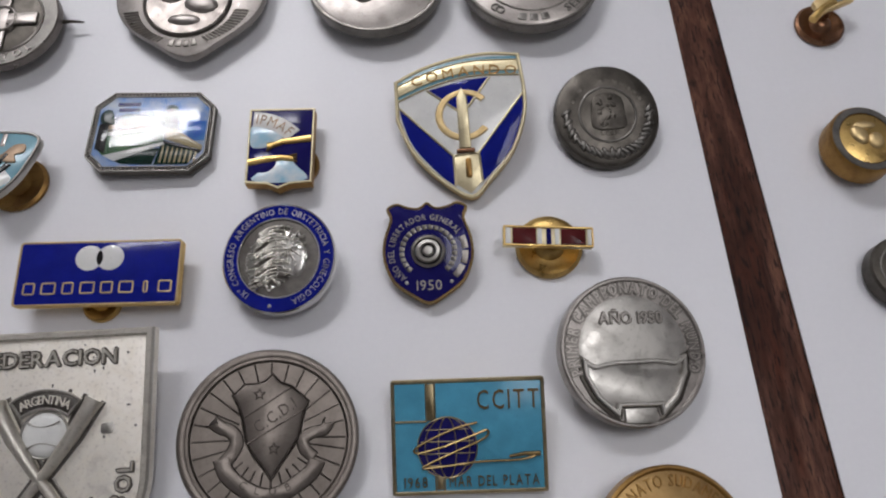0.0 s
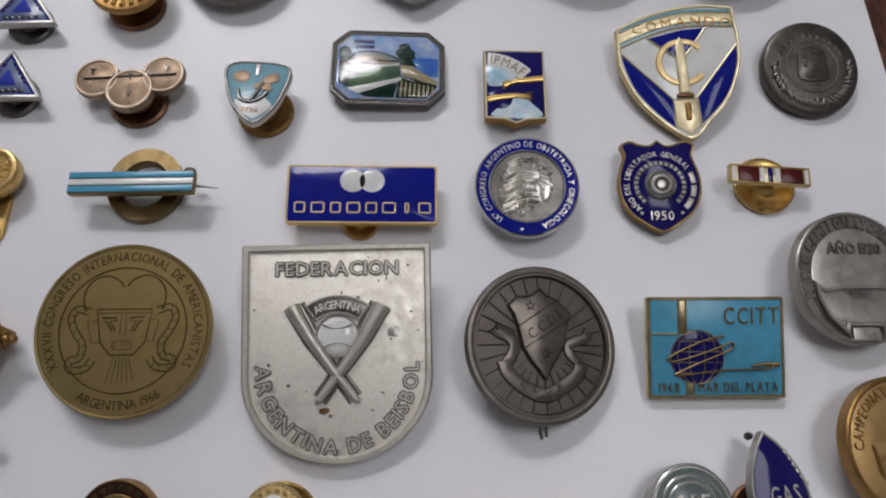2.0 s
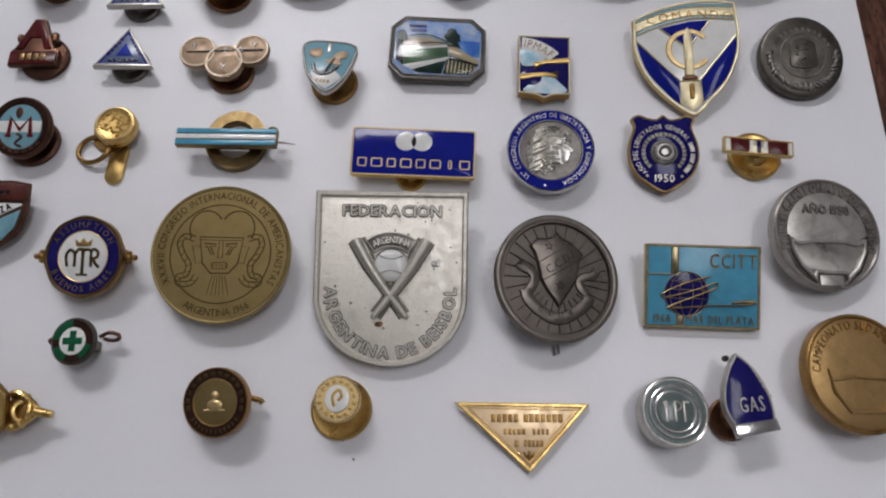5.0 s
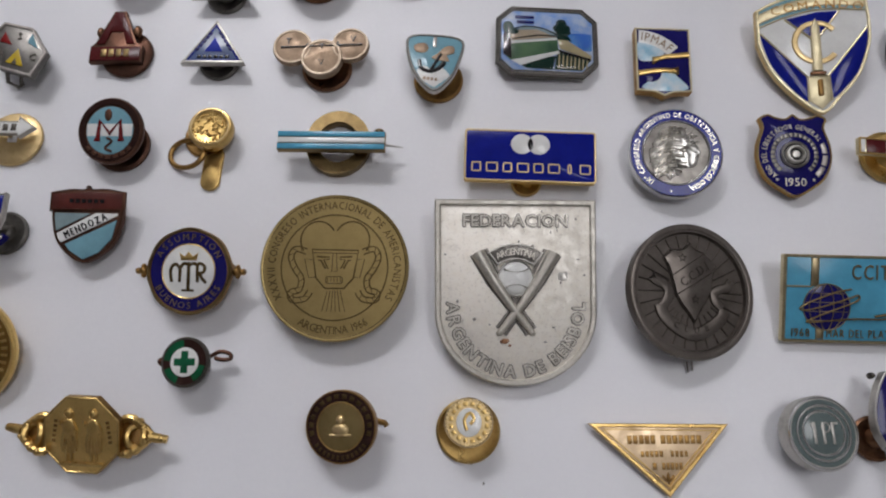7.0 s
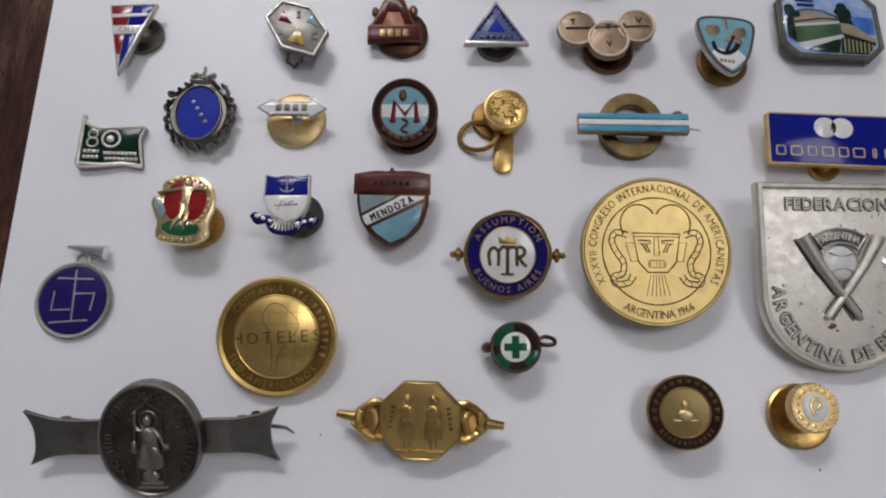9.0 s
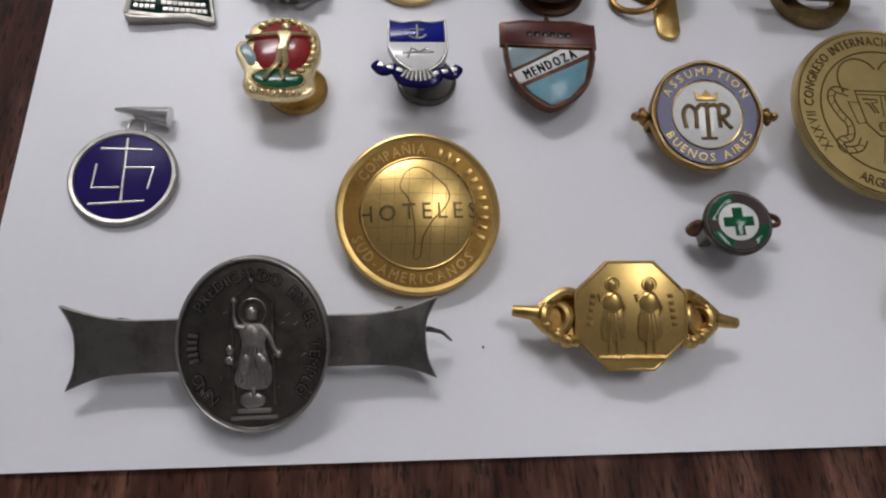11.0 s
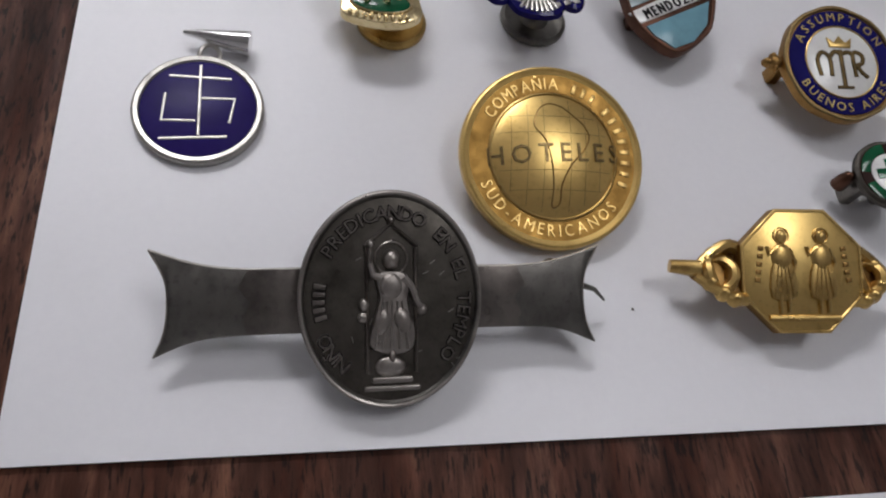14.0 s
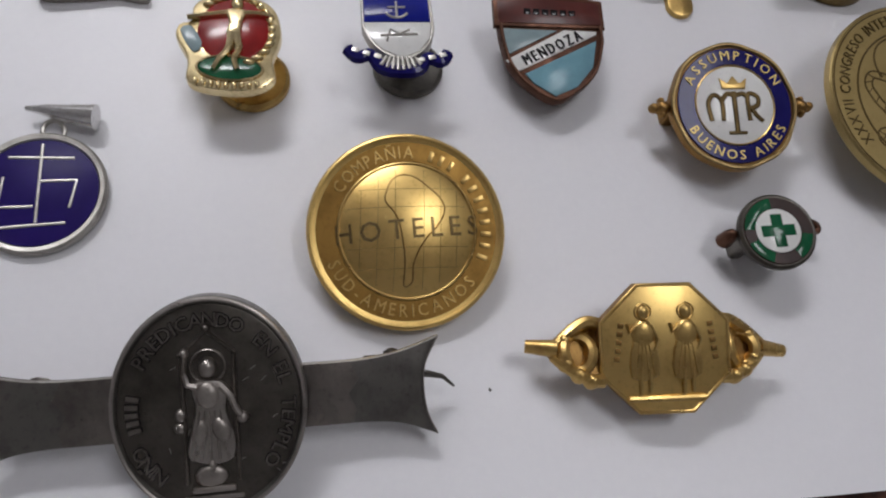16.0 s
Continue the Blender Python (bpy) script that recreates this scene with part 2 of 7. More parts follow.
def smooth(poly, per=6, closed=True):
    """A curve through the given points."""
    out, n = [], len(poly)
    for i in range(n if closed else n - 1):
        p = [Vector(poly[(i + k) % n] if closed else poly[min(max(i + k, 0), n - 1)]) for k in (-1, 0, 1, 2)]
        for j in range(per):
            t = j / per
            q = 0.5 * ((2 * p[1]) + (p[2] - p[0]) * t + (2 * p[0] - 5 * p[1] + 4 * p[2] - p[3]) * t * t + (3 * p[1] - p[0] - 3 * p[2] + p[3]) * t ** 3)
            out.append(tuple(q))
    if not closed:
        out.append(tuple(poly[-1]))
    return out


def ccw(poly):
    area = sum(poly[i - 1][0] * poly[i][1] - poly[i][0] * poly[i - 1][1] for i in range(len(poly)))
    return poly if area > 0 else poly[::-1]


def slab(poly, z0, z1, bev=0.2, m=None):
    """A plate with a rounded upper edge."""
    m, poly = m or Mesh(), ccw(poly)
    rings = [(poly, z0), (poly, z1 - bev), (offset(poly, bev * 0.3), z1 - bev * 0.3), (offset(poly, bev), z1)]
    n = len(poly)
    pts = [(x, y, z) for ring, z in rings for x, y in ring]
    faces = [[k * n + i, k * n + (i + 1) % n, (k + 1) * n + (i + 1) % n, (k + 1) * n + i] for k in range(3) for i in range(n)]
    faces += [list(range(3 * n, 4 * n)), list(range(n - 1, -1, -1))]
    return m.add(pts, faces)


def rim(poly, w, z0, z1, m=None):
    """A raised band along the inside of an outline."""
    m, poly = m or Mesh(), ccw(poly)
    b = min(w * 0.3, (z1 - z0) * 0.5)
    rings = [(poly, z0), (poly, z1 - b), (offset(poly, b), z1), (offset(poly, w - b), z1), (offset(poly, w), z1 - b), (offset(poly, w), z0)]
    n = len(poly)
    pts = [(x, y, z) for ring, z in rings for x, y in ring]
    return m.add(pts, [[k * n + i, k * n + (i + 1) % n, (k + 1) * n + (i + 1) % n, (k + 1) * n + i] for k in range(5) for i in range(n)])


def stroke(pts, w, z, h, closed=False, m=None):
    """A raised line with a rounded back; w may be a pair, for a line that tapers."""
    m = m or Mesh()
    n = len(pts)
    w0, w1 = w if isinstance(w, tuple) else (w, w)
    verts, faces = [], []
    for i, (x, y) in enumerate(pts):
        a = Vector(pts[i - 1] if (i or closed) else pts[0])
        b = Vector(pts[(i + 1) % n] if (i < n - 1 or closed) else pts[-1])
        d = (b - a).normalized() if (b - a).length > 1e-9 else Vector((1, 0))
        k = (w0 + (w1 - w0) * i / max(1, n - 1)) / 2
        for s, zz in ((-1, 0), (-0.72, 0.75), (0, 1), (0.72, 0.75), (1, 0)):
            verts.append((x - d.y * k * s, y + d.x * k * s, z + h * zz))
    for i in range(n if closed else n - 1):
        j = (i + 1) % n
        faces += [[i * 5 + q, i * 5 + q + 1, j * 5 + q + 1, j * 5 + q][::-1] for q in range(4)]
    if not closed:
        faces += [[0, 1, 2, 3, 4], [n * 5 - 1 - q for q in range(5)]]
    return m.add(verts, faces)


def lathe(prof, n=56, sx=1.0, sy=1.0, cx=0.0, cy=0.0, m=None):
    """A turned form from (radius, height) pairs, from the rim to the middle."""
    m = m or Mesh()
    pts, faces, k = [], [], len(prof)
    for r, z in prof:
        pts += [(cx + sx * r * math.cos(2 * math.pi * i / n), cy + sy * r * math.sin(2 * math.pi * i / n), z) for i in range(n)]
    for a in range(k - 1):
        faces += [[a * n + i, a * n + (i + 1) % n, (a + 1) * n + (i + 1) % n, (a + 1) * n + i] for i in range(n)]
    faces += [list(range((k - 1) * n, k * n)), list(range(n - 1, -1, -1))]
    return m.add(pts, faces)


def mound(cx, cy, rx, ry, z, h, rot=0.0, m=None, n=12):
    """A low rounded rise, as of worn relief."""
    m = m or Mesh()
    c, s = math.cos(radians(rot)), math.sin(radians(rot))
    pts, faces = [], []
    levels = ((1.0, 0.0), (0.9, 0.5), (0.66, 0.82), (0.32, 0.97))
    for k, zz in levels:
        for i in range(n):
            x, y = rx * k * math.cos(2 * math.pi * i / n), ry * k * math.sin(2 * math.pi * i / n)
            pts.append((cx + c * x - s * y, cy + s * x + c * y, z + h * zz))
    pts.append((cx, cy, z + h))
    for a in range(3):
        faces += [[a * n + i, a * n + (i + 1) % n, (a + 1) * n + (i + 1) % n, (a + 1) * n + i] for i in range(n)]
    faces += [[3 * n + i, 3 * n + (i + 1) % n, 4 * n] for i in range(n)]
    return m.add(pts, faces)


def tube(pts, r, n=8, m=None, closed=False):
    """A wire along points in space; r may be a pair, for a wire that tapers."""
    m = m or Mesh()
    r0, r1 = r if isinstance(r, tuple) else (r, r)
    verts, faces, k = [], [], len(pts)
    for i, p in enumerate(pts):
        p = Vector(p)
        a = Vector(pts[i - 1] if (i or closed) else pts[0])
        b = Vector(pts[(i + 1) % k] if (i < k - 1 or closed) else pts[-1])
        d = (b - a).normalized()
        u = d.cross(Vector((0, 0, 1)))
        u = u.normalized() if u.length > 1e-4 else Vector((1, 0, 0))
        w = u.cross(d)
        rad = r0 + (r1 - r0) * i / max(1, k - 1)
        verts += [tuple(p + rad * (math.cos(2 * math.pi * j / n) * u + math.sin(2 * math.pi * j / n) * w)) for j in range(n)]
    for i in range(k if closed else k - 1):
        j = (i + 1) % k
        faces += [[i * n + q, i * n + (q + 1) % n, j * n + (q + 1) % n, j * n + q] for q in range(n)]
    if not closed:
        faces += [list(range(n - 1, -1, -1)), list(range((k - 1) * n, k * n))]
    return m.add(verts, faces)


# Letter forms from the built-in font, scaled to capitals one millimetre high.
GLYPHS = {}


def make_glyphs(chars):
    made = []
    for c in chars:
        cu = bpy.data.curves.new("glyph", "FONT")
        cu.body, cu.size, cu.resolution_u, cu.fill_mode = c, 1.0, 2, "FRONT"
        made.append((c, cu, new("glyph", cu)))
    dg = bpy.context.evaluated_depsgraph_get()
    dg.update()
    for c, cu, ob in made:
        me = bpy.data.meshes.new_from_object(ob.evaluated_get(dg))
        GLYPHS[c] = ([tuple(v.co) for v in me.vertices], [list(p.vertices) for p in me.polygons])
        bpy.data.meshes.remove(me)
        bpy.data.objects.remove(ob)
        bpy.data.curves.remove(cu)
    k = 1 / max(y for _, y, _ in GLYPHS["H"][0])
    for c, (v, f) in GLYPHS.items():
        x0, x1 = min(p[0] for p in v), max(p[0] for p in v)
        count = {}
        for face in f:
            for i, a in enumerate(face):
                e = (a, face[(i + 1) % len(face)])
                count[tuple(sorted(e))] = None if tuple(sorted(e)) in count else e
        GLYPHS[c] = ([((x - x0) * k, y * k) for x, y, _ in v], f, [e for e in count.values() if e], (x1 - x0) * k)


make_glyphs("ABCDEFGHIJLMNOPRSTUVXYZ0123456789Ñº.-")


def glyph(m, c, size, x, y, rot, z, h, sx=1.0):
    v, f, edges, w = GLYPHS[c]
    ca, sa = math.cos(rot), math.sin(rot)
    flat = [(x + ca * px * size * sx - sa * py * size, y + sa * px * size * sx + ca * py * size) for px, py in v]
    n = len(flat)
    pts = [(a, b, z + h) for a, b in flat] + [(a, b, z) for a, b in flat]
    faces = [list(q) for q in f] + [[a, a + n, b + n, b] for a, b in edges]
    m.add(pts, faces)


def widths(s, size, sx, gap):
    return [(0.32 * size * sx if c == " " else GLYPHS[c][3] * size * sx) + gap * size for c in s]


def letters(s, size, x, y, z, h, rot=0.0, sx=1.0, gap=0.2, m=None):
    """A straight line of raised letters, centred."""
    m = m or Mesh()
    ws = widths(s, size, sx, gap)
    ca, sa = math.cos(radians(rot)), math.sin(radians(rot))
    at = -sum(ws) / 2 + gap * size / 2
    for c, w in zip(s, ws):
        if c != " ":
            glyph(m, c, size, x + ca * at + sa * size / 2, y + sa * at - ca * size / 2, radians(rot), z, h, sx)
        at += w
    return m


def letters_round(s, size, r, a0, a1, z, h, cx=0.0, cy=0.0, sx=1.0, gap=0.2, m=None, ky=1.0):
    """Raised letters on an arc from angle a0 to a1; clockwise they stand outwards, else inwards."""
    m = m or Mesh()
    ws = widths(s, size, sx, gap)
    total, at, out = sum(ws), 0.0, a1 < a0
    for c, w in zip(s, ws):
        a = radians(a0 + (a1 - a0) * (at + w / 2) / total)
        rot = a - math.pi / 2 if out else a + math.pi / 2
        rr = r if out else r + size
        px, py = cx + rr * math.cos(a), cy + ky * rr * math.sin(a)
        if c != " ":
            half = (w - gap * size) / 2
            glyph(m, c, size, px - half * math.cos(rot), py - half * math.sin(rot), rot, z, h, sx)
        at += w
    return m


def bars_round(count, size, r, a0, a1, z, h, fill=0.7, cx=0.0, cy=0.0, m=None):
    """Plain bars on an arc, for writing that cannot be read."""
    m = m or Mesh()
    step = (a1 - a0) / count
    for i in range(count):
        b0, b1 = a0 + step * (i + 0.5 - fill / 2), a0 + step * (i + 0.5 + fill / 2)
        band = circ(r, r, 3, cx, cy, b0, b1) + circ(r + size, r + size, 3, cx, cy, b0, b1)[::-1]
        slab(band, z, z + h, min(0.05, h * 0.4), m)
    return m


def bars(count, w, size, x, y, z, h, rot=0.0, fill=0.72, m=None):
    m = m or Mesh()
    ca, sa = math.cos(radians(rot)), math.sin(radians(rot))
    for i in range(count):
        c = -w / 2 + w * (i + 0.5) / count
        box = [(c + dx * w / count * fill / 2, dy * size / 2) for dx, dy in ((-1, -1), (1, -1), (1, 1), (-1, 1))]
        slab([(x + ca * px - sa * py, y + sa * px + ca * py) for px, py in box], z, z + h, min(0.05, h * 0.4), m)
    return m


def halo(m, d=0.2, z=0.05):
    """A thin dark edging round raised letters."""
    out = Mesh()
    low = min(p[2] for p in m.v)
    for i in range(8):
        a = math.pi * i / 4
        out.add([(x + d * math.cos(a), y + d * math.sin(a), low + z * (0.6 + 0.05 * i) if q > low + 1e-6 else low) for x, y, q in m.v], m.f)
    return out


SMALL = ("writing", "name_bar", "address_bar", "caption_bar", "lettering", "tarnish", "bead", "engraving", "graticule", "hatching", "corrosion", "meridian", "cloison", "ray", "fence_pale", "wreath", "relief", "gilt_shape")


def part(name, mesh, material, parent, label="", at=(0, 0, 0), tilt=(0, 0, 0), stretch=1.0):
    ob = new(name, mesh.data(name, material))
    ob.parent = parent
    ob.matrix_local = pose(at[0] * MM, at[1] * MM, at[2] * MM, *tilt) @ Matrix.Diagonal((1, stretch, 1, 1))
    return tagged(ob, label, kind="stuff" if any(w in name for w in SMALL) else "")


def thing(name, label, category, x, y, rot=0.0, group="pins laid out on the white sheet"):
    ob = new(name)
    ob.empty_display_size = 0.005
    ob.matrix_world = pose(x * MM, y * MM, 0, 0, 0, rot)
    return tagged(ob, label, category, group)


def clutch(owner, x, y, r, top, material, hole=False, lean=(0, 0, 0)):
    """The round backing on which a lapel pin lies, and its post."""
    c = part("clutch", lathe([(r * 0.93, 0.0), (r, 0.25), (r, 0.9), (r * 0.9, 1.25), (r * 0.8, 0.95), (r * 0.45, 0.9), (r * 0.36, 1.8), (r * 0.2, 2.2)], 40), material, owner, at=(x, y, 0), tilt=lean)
    part("post", lathe([(0.55, 1.0), (0.55, top)], 12), material, owner, at=(x * 0.6, y * 0.6, 0))
    return c


def clasp(owner, w, top, material, x=0.0, y=0.0):
    """The bar, hinge and catch behind a brooch."""
    part("hinge", slab(rrect(2.0, 2.4, 0.5, -w / 2 + x, y), 0.0, top, 0.1), material, owner)
    part("catch", slab(rrect(2.0, 2.4, 0.5, w / 2 + x, y), 0.0, top, 0.1), material, owner)
    part("pin_stem", tube([(-w / 2 + x, y, 1.0), (w / 2 + x, y, 0.9)], 0.35), material, owner)


# ---------------------------------------------------------------- room, table, sheets


def box_mesh(x0, x1, y0, y1, z0, z1):
    """A block, in metres."""
    k = 1 / MM
    return slab([(x0 * k, y0 * k), (x1 * k, y0 * k), (x1 * k, y1 * k), (x0 * k, y1 * k)], z0 * k, z1 * k, 0.4)


def setting(name, mesh, material, label):
    return tagged(new(name, mesh.data(name, material)), label, name.split("_")[0], kind="structure")


WALL, CEIL, FLOOR = plaster_mat("wall_paint", (0.76, 0.76, 0.77)), plaster_mat("ceiling_paint", (0.76, 0.76, 0.775)), plaster_mat("floor_screed", (0.24, 0.21, 0.18))
setting("floor", box_mesh(-2.4, 2.6, -1.9, 2.1, -0.85, -0.75), FLOOR, "plain room floor under the table")
setting("ceiling", box_mesh(-2.4, 2.6, -1.9, 2.1, 2.25, 2.35), CEIL, "plain white ceiling above the table")
setting("wall_west", box_mesh(-2.5, -2.4, -2.0, 2.2, -0.85, 2.35), WALL, "plain pale wall of the room")
setting("wall_east", box_mesh(2.6, 2.7, -2.0, 2.2, -0.85, 2.35), WALL, "plain pale wall of the room")
setting("wall_south", box_mesh(-2.4, 2.6, -2.0, -1.9, -0.85, 2.35), WALL, "plain pale wall of the room")
setting("wall_north", box_mesh(-2.4, 2.6, 2.1, 2.2, -0.85, 2.35), WALL, "plain pale wall of the room")

table = tagged(new("table"), "dark brown varnished wooden table under the paper sheets", "table")
table.matrix_world = pose(0.2, 0.1, -0.0006)
top = part("tabletop", box_mesh(-0.75, 0.75, -0.45, 0.45, -0.03, 0.0), WOOD, table)
for sx in (-0.68, 0.68):
    for sy in (-0.38, 0.38):
        part("leg", box_mesh(sx - 0.03, sx + 0.03, sy - 0.03, sy + 0.03, -0.7494, -0.03), WOOD, table)


def sheet(x, y, w, h, rot, label):
    """A sheet of paper whose lower left corner is at x, y, lying a little uneven at its edges."""
    nx, ny = 60, 42
    m = Mesh()
    pts = []
    for j in range(ny + 1):
        for i in range(nx + 1):
            u, v = w * i / nx, h * j / ny
            edge = min(u, v, w - u, h - v)
            pts.append((u, v, (0.10 * noise.noise((u * 0.02, v * 0.02, x)) + 0.10) * max(0.0, 1 - edge / 6.0) ** 2))
    n = len(pts)
    m.add(pts + [(a, b, -0.25) for a, b, _ in pts], [])
    q = lambda i, j: j * (nx + 1) + i  # noqa: E731
    m.f += [[q(i, j), q(i + 1, j), q(i + 1, j + 1), q(i, j + 1)] for j in range(ny) for i in range(nx)]
    edge = [q(i, 0) for i in range(nx)] + [q(nx, j) for j in range(ny)] + [q(i, ny) for i in range(nx, 0, -1)] + [q(0, j) for j in range(ny, 0, -1)]
    m.f += [[a + n, b + n, b, a] for a, b in zip(edge, edge[1:] + edge[:1])]
    ob = new("paper_sheet", m.data("paper_sheet", PAPER))
    ob.matrix_world = pose(x * MM, y * MM, 0, 0, 0, rot)
    return tagged(ob, label, "paper", "white sheets on the table")


sheet(0, 0, 297, 210, 0, "white paper sheet covered with rows of pins")
sheet(307.6, -2, 297, 210, 0.5, "white paper sheet with a few pins beside a gap")
sheet(2.4, -217.9, 297, 210, 0.0, "white paper sheet below a strip of wood")
# ---------------------------------------------------------------- pins: the large ones in the third row


def coin(owner, r, thick, material, h, tilt=(0, 0, 0), lip=0.9, dish=0.35, sy=1.0, name="disc", n=72):
    """A struck round with a raised lip; its upper field lies at z 0 of the part."""
    return part(name, lathe([(r - 0.3, -thick), (r, -thick + 0.3), (r, dish - 0.25), (r - 0.25, dish), (r - lip + 0.15, dish), (r - lip - 0.15, 0.0), (r - lip - 0.4, 0.0), (r * 0.5, 0.0)], n, 1, sy), material, owner, at=(0, 0, h), tilt=tilt)


def baseball_plaque():
    t = thing("plaque", "worn silver shield plaque with crossed bats and a ball", "plaque", 177.1, 47.3, 0.3)
    out = [(-17.2, 20.4), (-17.0, -3.5)] + circ(17.0, 15.6, 24, 0, -4.0, 183, 357) + [(17.0, -3.5), (17.2, 20.4)]
    p = part("plate", slab(out, -2.0, 0, 0.3), SILVER_PALE, t, at=(0, 0, 6.0), tilt=(10.2, 1.8, 0), stretch=0.98)
    part("border", rim(out, 1.3, 0, 0.6), SILVER_WARM, p)
    m = letters("FEDERACION", 2.5, 0, 15.8, 0, 0.4, sx=1.0, gap=0.16)
    part("lettering", m, SILVER_WARM, p)
    part("tarnish", halo(m, 0.28), SILVER_DARK, p)
    m = letters_round("ARGENTINA DE BEISBOL", 2.5, 12.0, 176, 364, 0, 0.4, 0, -2.6, 0.95, ky=1.05)
    part("lettering", m, SILVER_WARM, p)
    part("tarnish", halo(m, 0.28), SILVER_DARK, p)
    for s in (-1, 1):
        bat = Mesh()
        tube([(s * 8.0, 8.6, 0.5), (s * 7.4, 7.4, 0.7), (s * 4.6, 2.6, 0.7), (s * 1.2, -2.4, 0.7), (-s * 3.1, -8.0, 0.6)], (1.6, 0.72), 12, bat)
        mound(-s * 3.2, -8.2, 1.1, 0.75, 0, 1.2, s * 35, bat)
        part("bat", bat, SILVER_WARM, p, "silver relief baseball bat")
        # Dark tarnish beside each bat, which also paints in shade along its sides.
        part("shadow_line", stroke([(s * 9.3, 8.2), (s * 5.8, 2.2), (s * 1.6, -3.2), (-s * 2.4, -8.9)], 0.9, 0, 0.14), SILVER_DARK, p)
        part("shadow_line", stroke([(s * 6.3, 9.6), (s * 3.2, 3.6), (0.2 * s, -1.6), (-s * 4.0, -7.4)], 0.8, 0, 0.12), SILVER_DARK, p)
    band = circ(9.2, 9.2, 14, 0, 1.2, 126, 54) + circ(6.4, 6.4, 14, 0, 1.2, 54, 126)
    ban = part("banner", slab(band, 0, 0.55, 0.1), SILVER_DARK, p)
    part("lettering", letters_round("ARGENTINA", 1.45, 7.05, 122, 58, 0.55, 0.25, 0, 1.2, 0.85), SILVER_PALE, ban)
    part("banner_edge", rim(offset(ccw(band), -0.35), 0.45, 0, 0.8), SILVER, p)
    ball = part("ball", mound(0, 3.2, 3.7, 3.7, 0, 1.0, n=28), E_WHITE, p, "white enamel baseball with silver seams")
    part("ring", stroke(circ(3.8, 3.8, 32, 0, 3.2), 0.4, 0, 0.45, True), SILVER, p)
    seam = Mesh()
    stroke([(x, 3.2 + 1.3 + 0.12 * (x * x)) for x in (-2.6, -1.5, -0.5, 0.5, 1.5, 2.6)], 0.3, 0.62, 0.42, False, seam)
    stroke([(x, 3.2 - 1.3 - 0.12 * (x * x)) for x in (-2.6, -1.5, -0.5, 0.5, 1.5, 2.6)], 0.3, 0.62, 0.42, False, seam)
    part("seam", seam, SILVER, ball)
    rnd = random.Random(5)
    sp = Mesh()
    for _ in range(26):
        x, y = rnd.uniform(-15, 15), rnd.uniform(-12, 18)
        mound(x, y, rnd.uniform(0.15, 0.4), rnd.uniform(0.15, 0.4), 0, 0.03, 0, sp, 7)
    part("corrosion_spot", sp, SILVER_DARK, p)
    part("rust_spot", mound(-2.4, -10.2, 1.0, 0.6, 0, 0.04, 10, mound(-1.3, -11.1, 0.35, 0.3, 0, 0.04)), COPPER, p, "reddish rust stain")
    clasp(t, 20, 6.5, SILVER, 0, 4)


